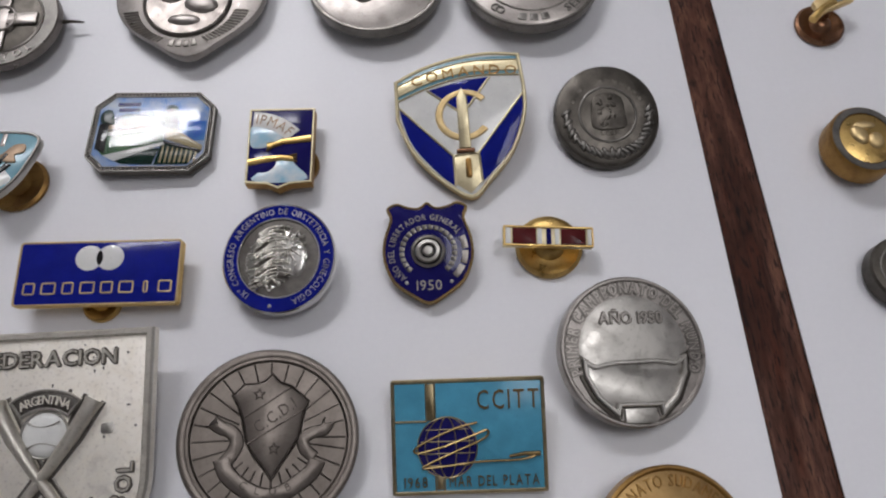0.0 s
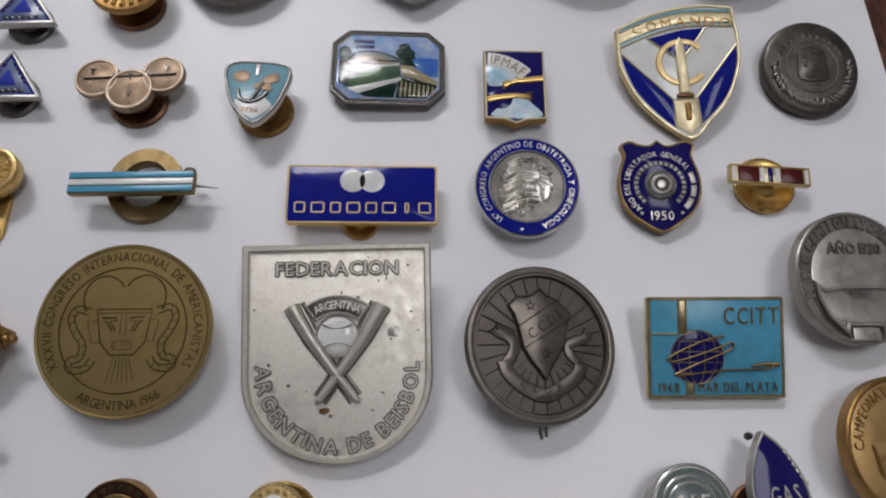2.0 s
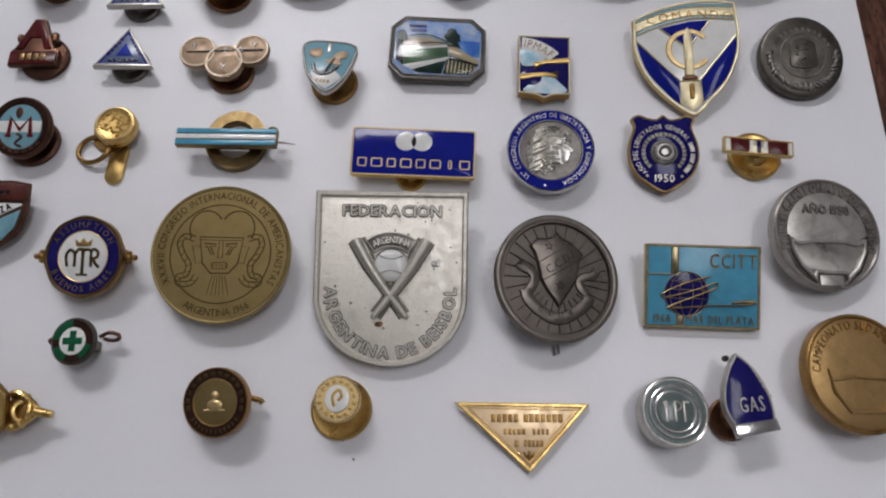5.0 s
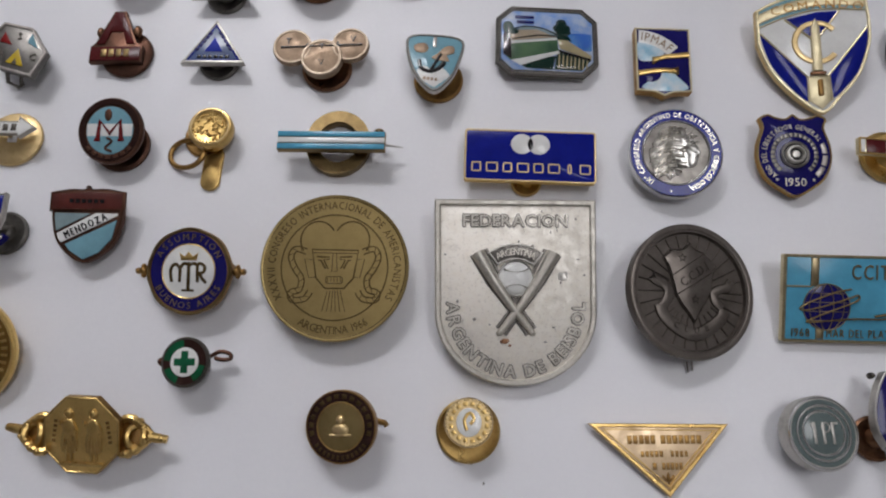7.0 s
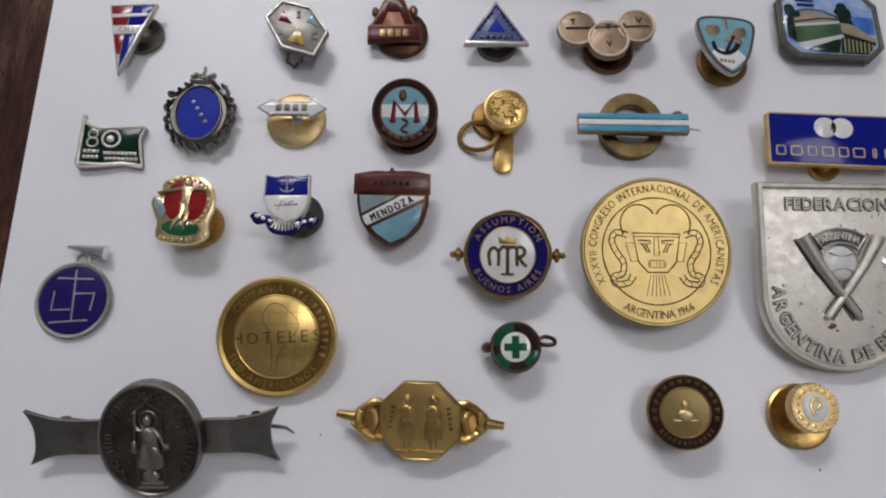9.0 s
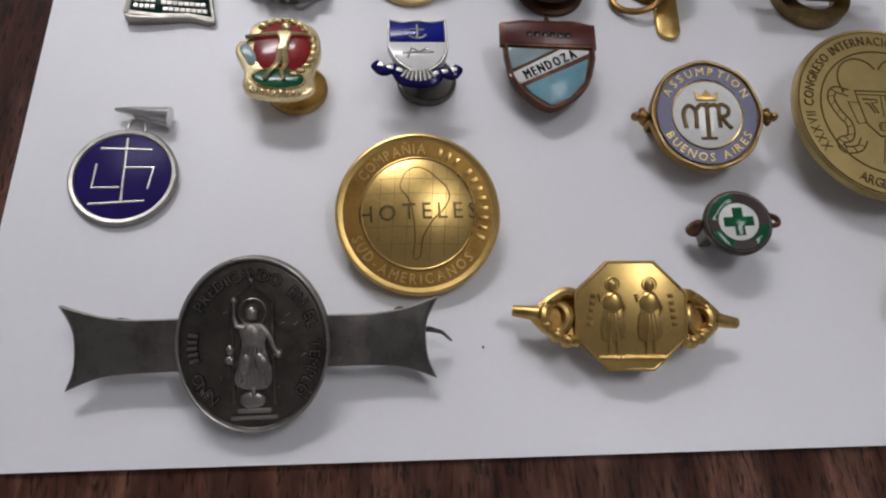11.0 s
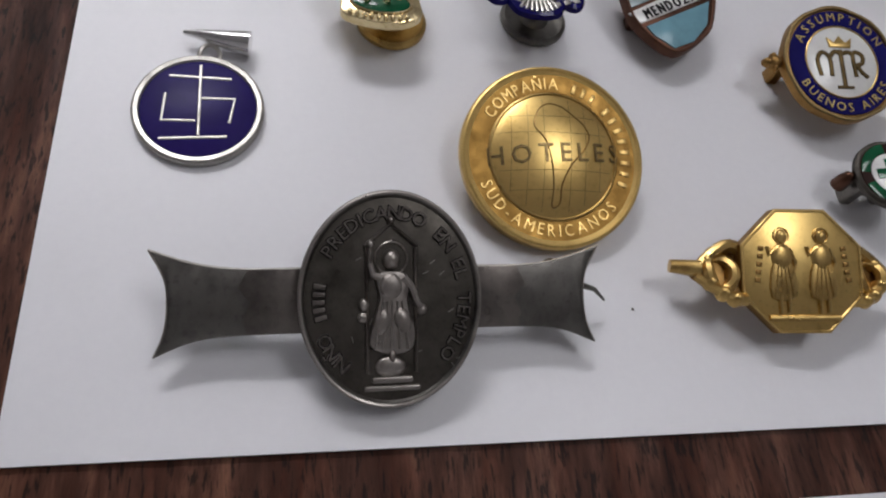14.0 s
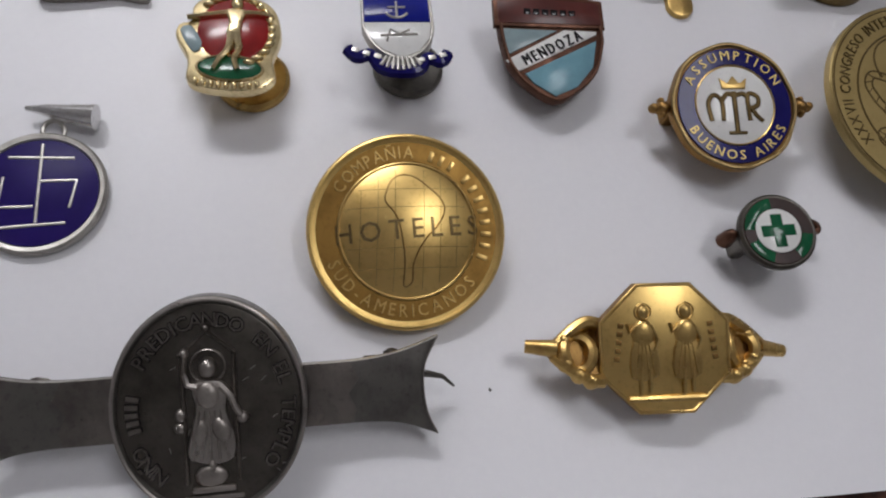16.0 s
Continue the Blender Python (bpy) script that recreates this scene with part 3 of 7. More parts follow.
def club_medal():
    t = thing("medal", "grey pewter round medal with shield, ribbons and rays", "medal", 213.9, 47.9)
    p = coin(t, 14.0, 2.4, PEWTER_MATT, 6.0, (5, 14, 0), 1.5, 0.8)
    part("lip", stroke(circ(13.7, n=64), 1.5, 0.5, 0.6, True), PEWTER_MID, p)
    sh = [(0, 10.2), (1.2, 8.9), (3.0, 8.3), (5.9, 5.9), (5.0, 3.4), (4.5, 0.2), (3.0, -2.2), (1.6, -4.2), (0.4, -6.4), (-0.8, -4.6), (-2.2, -3.0), (-3.6, -0.6), (-4.4, 3.0), (-5.2, 5.4), (-6.1, 6.8), (-4.4, 8.5), (-2.6, 8.6), (-1.2, 9.0)]
    rays = Mesh()
    for a in range(0, 360, 13):
        stroke([(5.5 * math.cos(radians(a)), 5.5 * math.sin(radians(a))), (12.2 * math.cos(radians(a)), 12.2 * math.sin(radians(a)))], 0.28, 0, 0.2, False, rays)
    part("ray", rays, PEWTER_DK, p)
    s = part("shield", slab(sh, 0, 0.6, 0.35), PEWTER_MID, p)
    part("shield_edge", stroke(offset(ccw(sh), -0.2), 0.35, 0, 0.25, True), PEWTER_DK, s)
    part("lettering", letters("C.C.D.I", 1.9, 0.6, 3.6, 0.58, 0.15, 34, 0.8), PEWTER_DK, s)
    part("band", stroke([(-4.3, 3.2), (3.2, 8.2)], 0.3, 0.52, 0.2, False, stroke([(-3.6, -0.9), (5.2, 4.4)], 0.3, 0.52, 0.2)), PEWTER_DK, s)
    for cx, cy in ((-2.0, 7.0), (0.6, -1.7)):
        star = [(cx + (1.1 if i % 2 == 0 else 0.5) * math.sin(radians(36 * i)), cy + (1.1 if i % 2 == 0 else 0.5) * math.cos(radians(36 * i))) for i in range(10)]
        part("star", rim(star, 0.18, 0.52, 0.72), PEWTER_DK, s)
    for line, w in (([(-9.4, 3.0), (-8.0, 1.9), (-6.2, 1.2), (-5.2, -0.4), (-5.8, -2.2), (-7.0, -3.8)], 2.0), ([(9.6, 2.8), (8.6, 1.2), (6.8, 0.8), (5.4, -0.2), (5.6, -1.8), (7.2, -3.2)], 1.8), ([(-7.4, -3.0), (-6.6, -5.2), (-4.2, -7.4), (-1.2, -8.9), (1.4, -8.9), (4.4, -7.3), (6.8, -5.4), (7.6, -3.6)], 2.5)):
        line = smooth(line, 4, False)
        up, low = [], []
        for k, (x, y) in enumerate(line):
            a, b = line[max(k - 1, 0)], line[min(k + 1, len(line) - 1)]
            d = Vector((b[0] - a[0], b[1] - a[1])).normalized() * w / 2
            up.append((x - d.y, y + d.x))
            low.append((x + d.y, y - d.x))
        notch = [] if w > 2.1 else [(line[0][0] * 0.9, line[0][1] * 0.82)]
        rib = part("ribbon", slab(up + low[::-1] + notch, 0, 0.45 if w > 2.1 else 0.36, 0.2), PEWTER_MID, p)
        part("ribbon_edge", stroke(up, 0.22, 0, 0.34, False, stroke(low, 0.22, 0, 0.34)), PEWTER_DK, rib)
    part("lettering", letters_round("CLUB", 1.2, 7.6, 232, 300, 0.42, 0.14, gap=0.9), PEWTER_DK, p)
    part("pin_tip", tube([(-0.6, -14.0, 1.0), (-0.3, -16.2, 0.6)], 0.22, m=tube([(0.5, -14.0, 1.0), (0.6, -15.8, 0.5)], 0.2)), PEWTER, t)
    clasp(t, 14, 2.3, PEWTER)


def congress_coin():
    t = thing("coin", "brushed brass congress coin with an engraved mask", "coin", 138.8, 52.6)
    p = coin(t, 16.3, 1.6, BRASS, 7.2, (7, 0, 0), 0.5, 0.12, n=80)
    p.scale = (0.965, 0.965, 1)
    part("lettering", letters_round("XXXVII CONGRESO INTERNACIONAL DE AMERICANISTAS", 1.7, 13.0, 212, -32, 0, 0.12, sx=0.78, gap=0.26), BRASS_LINE, p)
    part("lettering", letters_round("ARGENTINA 1966", 1.7, 13.0, 238, 302, 0, 0.12, sx=0.85, gap=0.26), BRASS_LINE, p)
    g = Mesh()
    stroke(circ(11.7, n=56), 0.32, 0, 0.12, True, g)
    stroke([(-5.0, 3.9), (5.2, 3.7), (4.2, -2.4), (2.2, -4.7), (-2.0, -4.7), (-4.0, -2.4)], 0.36, 0, 0.1, True, g)
    stroke([(-5.0, 3.2), (5.1, 3.0)], 0.2, 0, 0.1, False, g)
    for s in (-1, 1):
        stroke(circ(3.9, 4.2, 24, s * 3.7, 6.0, -35 if s > 0 else 30, 150 if s > 0 else 215), 0.34, 0, 0.1, False, g)
        body = smooth([(s * 6.2, 3.4), (s * 8.6, 4.0), (s * 9.6, 2.2), (s * 8.6, -0.4), (s * 7.2, -2.6), (s * 7.6, -5.0), (s * 9.4, -5.6), (s * 9.0, -7.2), (s * 6.4, -7.0), (s * 5.2, -5.4)], 5, False)
        for k in (-0.6, 0.6):
            side = []
            for i, (x, y) in enumerate(body):
                q = body[min(i + 1, len(body) - 1)] if i < len(body) - 1 else body[i - 1]
                d = Vector((q[0] - x, q[1] - y)).normalized() * (1 if i < len(body) - 1 else -1)
                side.append((x - d.y * k, y + d.x * k))
            stroke(side, 0.3, 0, 0.1, False, g)
        for i in range(2, len(body) - 2, 3):
            x, y = body[i]
            d = Vector((body[i + 1][0] - x, body[i + 1][1] - y)).normalized() * 0.6
            stroke([(x - d.y, y + d.x), (x + d.y + d.x, y - d.x + d.y)], 0.16, 0, 0.08, False, g)
        stroke([(s * 4.8, 1.6), (s * 6.6, 1.8), (s * 5.6, -2.4), (s * 4.2, -2.2)], 0.2, 0, 0.1, False, g)
        stroke([(s * 3.9, 2.3), (s * 1.2, 2.2), (s * 1.2, 1.7), (s * 2.4, 1.6), (s * 1.4, -0.4)], 0.34, 0, 0.1, False, g)
        stroke([(s * 3.6, 1.5), (s * 3.0, 1.5), (s * 2.0, -0.4)], 0.34, 0, 0.1, False, g)
        for k in (0.25, 0.8, 1.4):
            stroke([(s * k, -5.2), (s * k * 1.8, -9.8)], 0.18, 0, 0.08, False, g)
    stroke([(-0.4, 2.9), (-0.6, -1.0), (0.6, -1.0), (0.4, 2.9)], 0.2, 0, 0.1, False, g)
    stroke(rrect(3.6, 1.5, 0.5, 0, -2.9), 0.2, 0, 0.1, True, g)
    for k in range(5):
        stroke([(-1.4 + 0.7 * k, -2.5), (-1.4 + 0.7 * k, -3.3)], 0.16, 0, 0.08, False, g)
    stroke(circ(15.6, n=72), 0.2, 0, 0.1, True, g)
    part("engraving", g, BRASS_LINE, p, "dark engraved mask with scrolls")
    clasp(t, 16, 5.7, BRASS_DARK)


def telecom_badge():
    t = thing("badge", "sky blue enamel rectangle badge with navy globe and cable", "badge", 246.3, 46.7, -1.3)
    out = rrect(25.4, 19.2, 0.4)
    p = part("plate", slab(out, -1.4, 0, 0.2), GOLD_WHITE, t, at=(0, 0, 4.6), tilt=(17.6, 0.2, 0), stretch=0.965)
    part("border", rim(out, 0.65, 0, 0.35), BRASS_WORN, p)
    part("enamel_field", slab(rrect(24.2, 18.0, 0.3), 0, 0.2, 0.05), E_SKY, p)
    part("globe", slab(circ(4.9, 5.1, 32, -3.6, -1.8), 0.2, 0.34, 0.06), E_NAVY, p, "navy enamel globe with gilt meridians")
    g = Mesh()
    for k in (0.3, 0.75, 1.0):
        stroke(circ(4.9 * k, 5.1, 26, -3.6, -1.8), 0.2, 0.3, 0.16, True, g)
    for y in (-3.0, -1.0, 1.0, 3.0):
        half = math.sqrt(max(0.2, 1 - (y / 4.8) ** 2)) * 4.5
        stroke([(-3.6 - half, -1.8 + y), (-3.6 + half, -1.8 + y)], 0.2, 0.3, 0.16, False, g)
    part("meridian", g, BRASS_WORN, p)
    c = Mesh()
    stroke(smooth([(1.4, 2.2), (-2, 1.4), (-6.5, -0.5), (-9.0, -2.0), (-8.2, -2.6), (-4.0, -1.6), (1.0, 0.2), (3.0, 0.9), (2.6, -0.4), (-2.0, -2.4), (-6.6, -4.4), (-7.6, -5.2), (-4, -4.9), (2, -4.3), (8, -4.2), (10.8, -3.6)], 4, False), 0.4, 0.3, 0.35, False, c)
    stroke([(6.5, -3.6), (9.0, -3.2), (11.6, -3.3)], (0.5, 0.9), 0.3, 0.35, False, c)
    part("cable", c, BRASS_DARK, p, "gilt cable line looped round the globe")
    bar = Mesh()
    for x in (-6.9, -5.5):
        stroke([(x, 9.0), (x, 2.6)], 0.35, 0.18, 0.22, False, bar)
    stroke([(-12.2, 2.6), (-6.9, 2.6)], 0.4, 0.18, 0.22, False, bar)
    for x in (-5.6, -4.2):
        stroke([(x, -6.4), (x, -9.0)], 0.35, 0.18, 0.22, False, bar)
    part("cloison", bar, BRASS_WORN, p)
    part("band_fill", slab(rrect(1.2, 6.2, 0.1, -6.2, 5.8), 0.2, 0.27, 0.03, slab(rrect(1.0, 2.4, 0.1, -4.9, -7.6), 0.2, 0.27, 0.03)), BRASS_WORN, p)
    part("lettering", letters("CCITT", 3.2, 6.6, 6.0, 0.2, 0.2, 0, 0.66, 0.2), BRASS_DARK, p)
    part("lettering", letters("1968", 1.7, -8.9, -7.5, 0.2, 0.2, 0, 0.8, 0.2), BRASS_DARK, p)
    part("lettering", letters("MAR DEL PLATA", 1.7, 3.9, -7.5, 0.2, 0.2, 0, 0.66, 0.2), BRASS_DARK, p)
    clasp(t, 14, 3.2, GOLD_DARK)


def opener_medal():
    t = thing("medal", "worn silver championship medal shaped like an opener", "medal", 275.1, 59.0)
    p = coin(t, 11.9, 2.6, PEWTER_LT, 5.9, (7, 8, 0), 0.7, 0.35)
    p.scale = (1.08, 1.08, 1)
    m = letters_round("PRIMER CAMPEONATO DEL MUNDO", 1.75, 9.2, 202, -22, 0, 0.3, sx=0.72, gap=0.22)
    letters("AÑO 1950", 1.7, 0, 5.2, 0.1, 0.35, 0, 0.95, 0.16, m)
    part("lettering", m, PEWTER_LT, p)
    part("tarnish", halo(m, 0.26, 0.24), SILVER_DARK, p)
    inner = [(-8.3, -1.6), (-6.6, -2.4), (-3.4, -1.8), (3.4, -1.6), (6.4, -2.0), (8.2, -1.2), (8.0, -3.6), (6.2, -7.2), (3.6, -9.6), (3.4, -8.4), (-3.2, -8.4), (-3.6, -9.8), (-6.6, -7.0), (-8.2, -3.8)]
    part("opening_field", slab(inner, 0, 0.2, 0.1), SILVER, p)
    part("opening_edge", rim(offset(ccw(inner), -0.25), 0.7, 0, 0.8), SILVER, p)
    part("groove", stroke(offset(ccw(inner), -0.55), 0.95, 0, 0.14, True), GUN, p)
    part("tab", slab(rrect(5.2, 2.4, 0.3, 0, -10.0), 0, 0.45, 0.15), SILVER, p)
    part("field", lathe([(8.8, 0.0), (8.4, 0.12), (4, 0.2)], 48), SILVER, p)
    clasp(t, 12, 3.3, SILVER_DARK)


def assumption_badge():
    t = thing("badge", "round blue and white enamel school badge, gilt edge", "badge", 107.8, 51.7, -1.3)
    out = [(9.0 * (1 + 0.025 * abs(math.cos(4 * a))) * math.cos(a), 9.4 * (1 + 0.025 * abs(math.cos(4 * a))) * math.sin(a)) for a in [2 * math.pi * i / 72 for i in range(72)]]
    p = part("plate", slab(out, -1.3, 0, 0.25), GOLD_DARK, t, at=(0, 0, 6.7), tilt=(13.2, -3.0, 0), stretch=0.97)
    part("edge", rim(out, 0.6, 0, 0.3), BRASS_DARK, p)
    part("enamel_ring", rim(circ(8.3, 8.7), 2.6, 0, 0.22), E_NAVY, p, "dark blue enamel ring")
    part("enamel_centre", slab(circ(5.7, 5.9), 0, 0.22, 0.08), E_WHITE, p, "white enamel centre")
    part("cloison", stroke(circ(5.75, 5.95, 48), 0.3, 0.1, 0.25, True), GOLD, p)
    part("lettering", letters_round("ASSUMPTION", 1.35, 6.6, 158, 22, 0.22, 0.12, gap=0.45, ky=1.04), BRASS, p)
    part("lettering", letters_round("BUENOS AIRES", 1.35, 6.5, 204, 336, 0.22, 0.12, gap=0.35, ky=1.04), BRASS, p)
    g = Mesh()
    stroke([(0, -4.2), (0, 2.0)], 0.75, 0.22, 0.2, False, g)
    stroke([(-1.3, -4.2), (1.3, -4.2)], 0.5, 0.22, 0.2, False, g)
    stroke(smooth([(-3.6, -2.4), (-3.9, 0.2), (-3.0, 1.5), (-1.9, 0.5), (-1.9, -2.4)], 5, False), 0.7, 0.22, 0.2, False, g)
    stroke(smooth([(-1.9, 0.6), (-1.0, 1.7), (0, 1.4), (1.2, 1.7), (1.9, 1.2)], 5, False), 0.7, 0.22, 0.2, False, g)
    stroke(smooth([(2.0, -2.4), (2.0, 1.5), (3.4, 1.2), (3.3, -0.1), (2.0, -0.5)], 5, False), 0.7, 0.22, 0.2, False, g)
    stroke(smooth([(2.4, -0.5), (3.0, -1.6), (3.9, -2.5)], 4, False), 0.7, 0.22, 0.2, False, g)
    part("monogram", g, BRASS_LINE, p, "dark metal monogram")
    part("crown", slab([(-1.7, 2.4), (1.7, 2.4), (2.0, 4.0), (0.9, 3.2), (0, 4.3), (-0.9, 3.2), (-2.0, 4.0)], 0.22, 0.42, 0.08), GOLD, p)
    for s in (-1, 1):
        lug = mound(s * 10.2, 0, 1.1, 1.1, -1.2, 1.4, 0, mound(s * 11.4, 0, 0.75, 0.75, -1.1, 1.1, 0, mound(s * 10.3, 1.0, 0.5, 0.6, -1.1, 1.0, 0, mound(s * 10.3, -1.0, 0.5, 0.6, -1.1, 1.0))))
        part("lug", lug, GOLD_DARK, p)
    clasp(t, 14, 5.3, GOLD_DARK, 0, 2)


def mendoza_badge():
    t = thing("badge", "bronze shield badge with maroon, white and sky stripes", "badge", 83.3, 62.8, -1.0)
    out = smooth([(-7.8, 7.0), (-4.0, 8.0), (-0.8, 8.0), (-0.2, 9.0), (0.6, 8.1), (4.2, 8.2), (7.8, 7.6)], 3, False) + smooth([(8.0, 1.0), (6.6, -4.0), (3.6, -7.2), (0, -9.0), (-3.8, -6.8), (-6.4, -3.4), (-7.4, 1.0)], 3, False)
    p = part("plate", slab(out, -1.4, 0, 0.25), DARK_COPPER, t, at=(0, 0, 5.1), tilt=(9.5, 1.0, 0), stretch=0.96)
    part("edge", rim(ccw(out), 0.6, 0, 0.35), DARK_COPPER, p)
    part("top_band", slab([(-8.2, 2.7), (8.3, 3.0), (8.2, 7.6), (4.2, 8.1), (0.5, 8.0), (0, 8.7), (-0.6, 8.0), (-4.2, 8.0), (-8.2, 7.2)], -0.6, 0.3, 0.2), DARK_COPPER, p)
    part("maroon_field", slab([(-7.6, 3.2), (7.7, 3.5), (7.6, 7.1), (0.3, 7.4), (-7.6, 6.7)], 0.3, 0.42, 0.08), E_RUST, p)
    part("white_band", slab([(-6.9, -2.8), (-5.0, -4.4), (6.9, 2.0), (6.9, 2.5), (2.0, 2.5)], 0, 0.22, 0.06), E_WHITE, p)
    part("grey_field", slab([(-6.9, 2.4), (-6.8, -2.0), (1.0, 2.4)], 0, 0.2, 0.06), E_GREYB, p)
    part("sky_field", slab([(-4.2, -4.8), (6.8, 1.0), (5.9, -3.4), (3.3, -6.6), (0, -8.2), (-3.0, -6.3)], 0, 0.2, 0.06), E_AQUA, p)
    part("lettering", letters("MENDOZA", 1.65, 0.0, -0.5, 0.22, 0.14, 28, 0.66, 0.3, letters("MENDOZA", 1.65, 0.12, -0.46, 0.22, 0.13, 28, 0.66, 0.3)), E_BLACK, p)
    part("lettering", bars(6, 8.0, 0.9, 0, 5.2, 0.42, 0.08), E_BLACK, p)
    clasp(t, 8, 3.7, DARK_COPPER)


# ---------------------------------------------------------------- second row


def camera_badge():
    t = thing("badge", "royal blue enamel rectangle badge with gilt edge", "badge", 181.2, 79.2, -1.6)
    out = rrect(29.6, 12.8, 0.7)
    p = part("plate", slab(out, -1.5, 0, 0.2), GOLD, t, at=(0, 0, 5.0), tilt=(4.6, 0.9, 0), stretch=0.95)
    part("border", rim(out, 0.45, 0, 0.25), GOLD_PALE, p)
    part("enamel_field", slab(rrect(28.8, 12.0, 0.5), 0, 0.2, 0.05), E_BLUE, p)
    part("left_disc", slab(circ(2.5, 2.5, 32, -1.9, 2.9), 0.2, 0.27, 0.03), E_WHITE, p)
    part("right_disc", slab(circ(2.5, 2.5, 32, 1.9, 2.9), 0.2, 0.271, 0.03), E_WHITE, p)
    lens = circ(2.5, 2.5, 9, -1.9, 2.9, -38, 38) + circ(2.5, 2.5, 9, 1.9, 2.9, 142, 218)
    part("overlap", slab(lens, 0.2, 0.31, 0.02), E_BLACK, p)
    m = Mesh()
    for i, w in enumerate((1.9, 2.4, 1.8, 2.4, 2.0, 2.4, 0.6, 2.2)):
        stroke(rrect(w, 2.1, 0.3, -12.1 + 24.4 * i / 7, -3.0), 0.32, 0.2, 0.1, True, m)
    part("name_bar", m, GOLD_PALE, p, "row of plain gilt bars")
    clutch(t, -0.5, -4.4, 3.6, 3.9, GOLD)
    part("clutch", lathe([(3.8, 0), (4, 0.4), (3.6, 1.2), (1, 1.4)], 32), GOLD, t, at=(9, 0, 0))


def obstetric_medal():
    t = thing("medal", "silver medal with relief and royal blue lettered rim", "medal", 213.9, 80.1)
    p = coin(t, 10.4, 2.2, CHROME, 5.0, (6, -2, 0), 0.4, 0.35)
    part("enamel_ring", rim(circ(10.1), 2.5, 0, 0.28), E_BLUE, p, "royal blue enamel ring")
    part("cloison", stroke(circ(7.5, n=56), 0.35, 0.1, 0.35, True), CHROME, p)
    part("lettering", letters_round("IXº CONGRESO ARGENTINO DE OBSTETRICIA Y GINECOLOGIA", 1.15, 8.3, 232, -74, 0.28, 0.12, sx=0.85, gap=0.22), SILVER_WORN, p)
    part("dot", mound(-1.6, -8.9, 0.35, 0.35, 0.28, 0.1), CHROME, p)
    part("field", lathe([(7.3, 0.0), (7.2, 0.1), (5, 0.15)], 48), SILVER_DARK, p)
    r = Mesh()
    mound(1.6, 0.6, 3.2, 4.6, 0.1, 0.3, 15, r, 20)
    mound(3.6, -0.6, 1.5, 3.2, 0.1, 0.45, -8, r, 16)
    mound(4.9, -0.2, 0.6, 0.8, 0.1, 0.4, 0, r, 9)
    rnd = random.Random(11)
    for i in range(17):
        y = 5.6 - i * 0.62
        x0 = -5.9 + 0.16 * y * y * 0.5
        pts = smooth([(x0 + rnd.uniform(-0.3, 0.3), y - 1.7), (-3.4, y - 0.9 + rnd.uniform(-0.4, 0.4)), (-1.0, y + 0.3), (1.0 + rnd.uniform(0, 1.2), y + rnd.uniform(-0.3, 0.4))], 4, False)
        stroke(pts, (0.6, 0.3), 0.1, 0.75, False, r)
    for i in range(9):
        a = radians(100 - 24 * i)
        stroke([(1.4 + 1.2 * math.cos(a), 2.2 + 1.2 * math.sin(a)), (1.8 + 3.4 * math.cos(a), 2.2 + 3.4 * math.sin(a))], (0.5, 0.25), 0.1, 0.8, False, r)
    for i in range(20):
        a, q = rnd.uniform(0, 6.28), rnd.uniform(0.2, 1.0)
        mound(-2.4 + 3.0 * q * math.cos(a), -4.7 + 1.5 * q * math.sin(a), rnd.uniform(0.4, 0.8), rnd.uniform(0.2, 0.4), 0.1, rnd.uniform(0.3, 0.55), rnd.uniform(0, 180), r, 9)
    for i in range(24):
        x, y = rnd.uniform(-0.5, 3.8), rnd.uniform(-3.6, 4.4)
        mound(x, y, rnd.uniform(0.35, 0.9), rnd.uniform(0.15, 0.3), 0.42, rnd.uniform(0.12, 0.3), rnd.uniform(20, 120), r, 8)
    part("relief", r, SILVER_WORN, p, "bright silver rounded relief")
    clasp(t, 10, 2.8, CHROME)


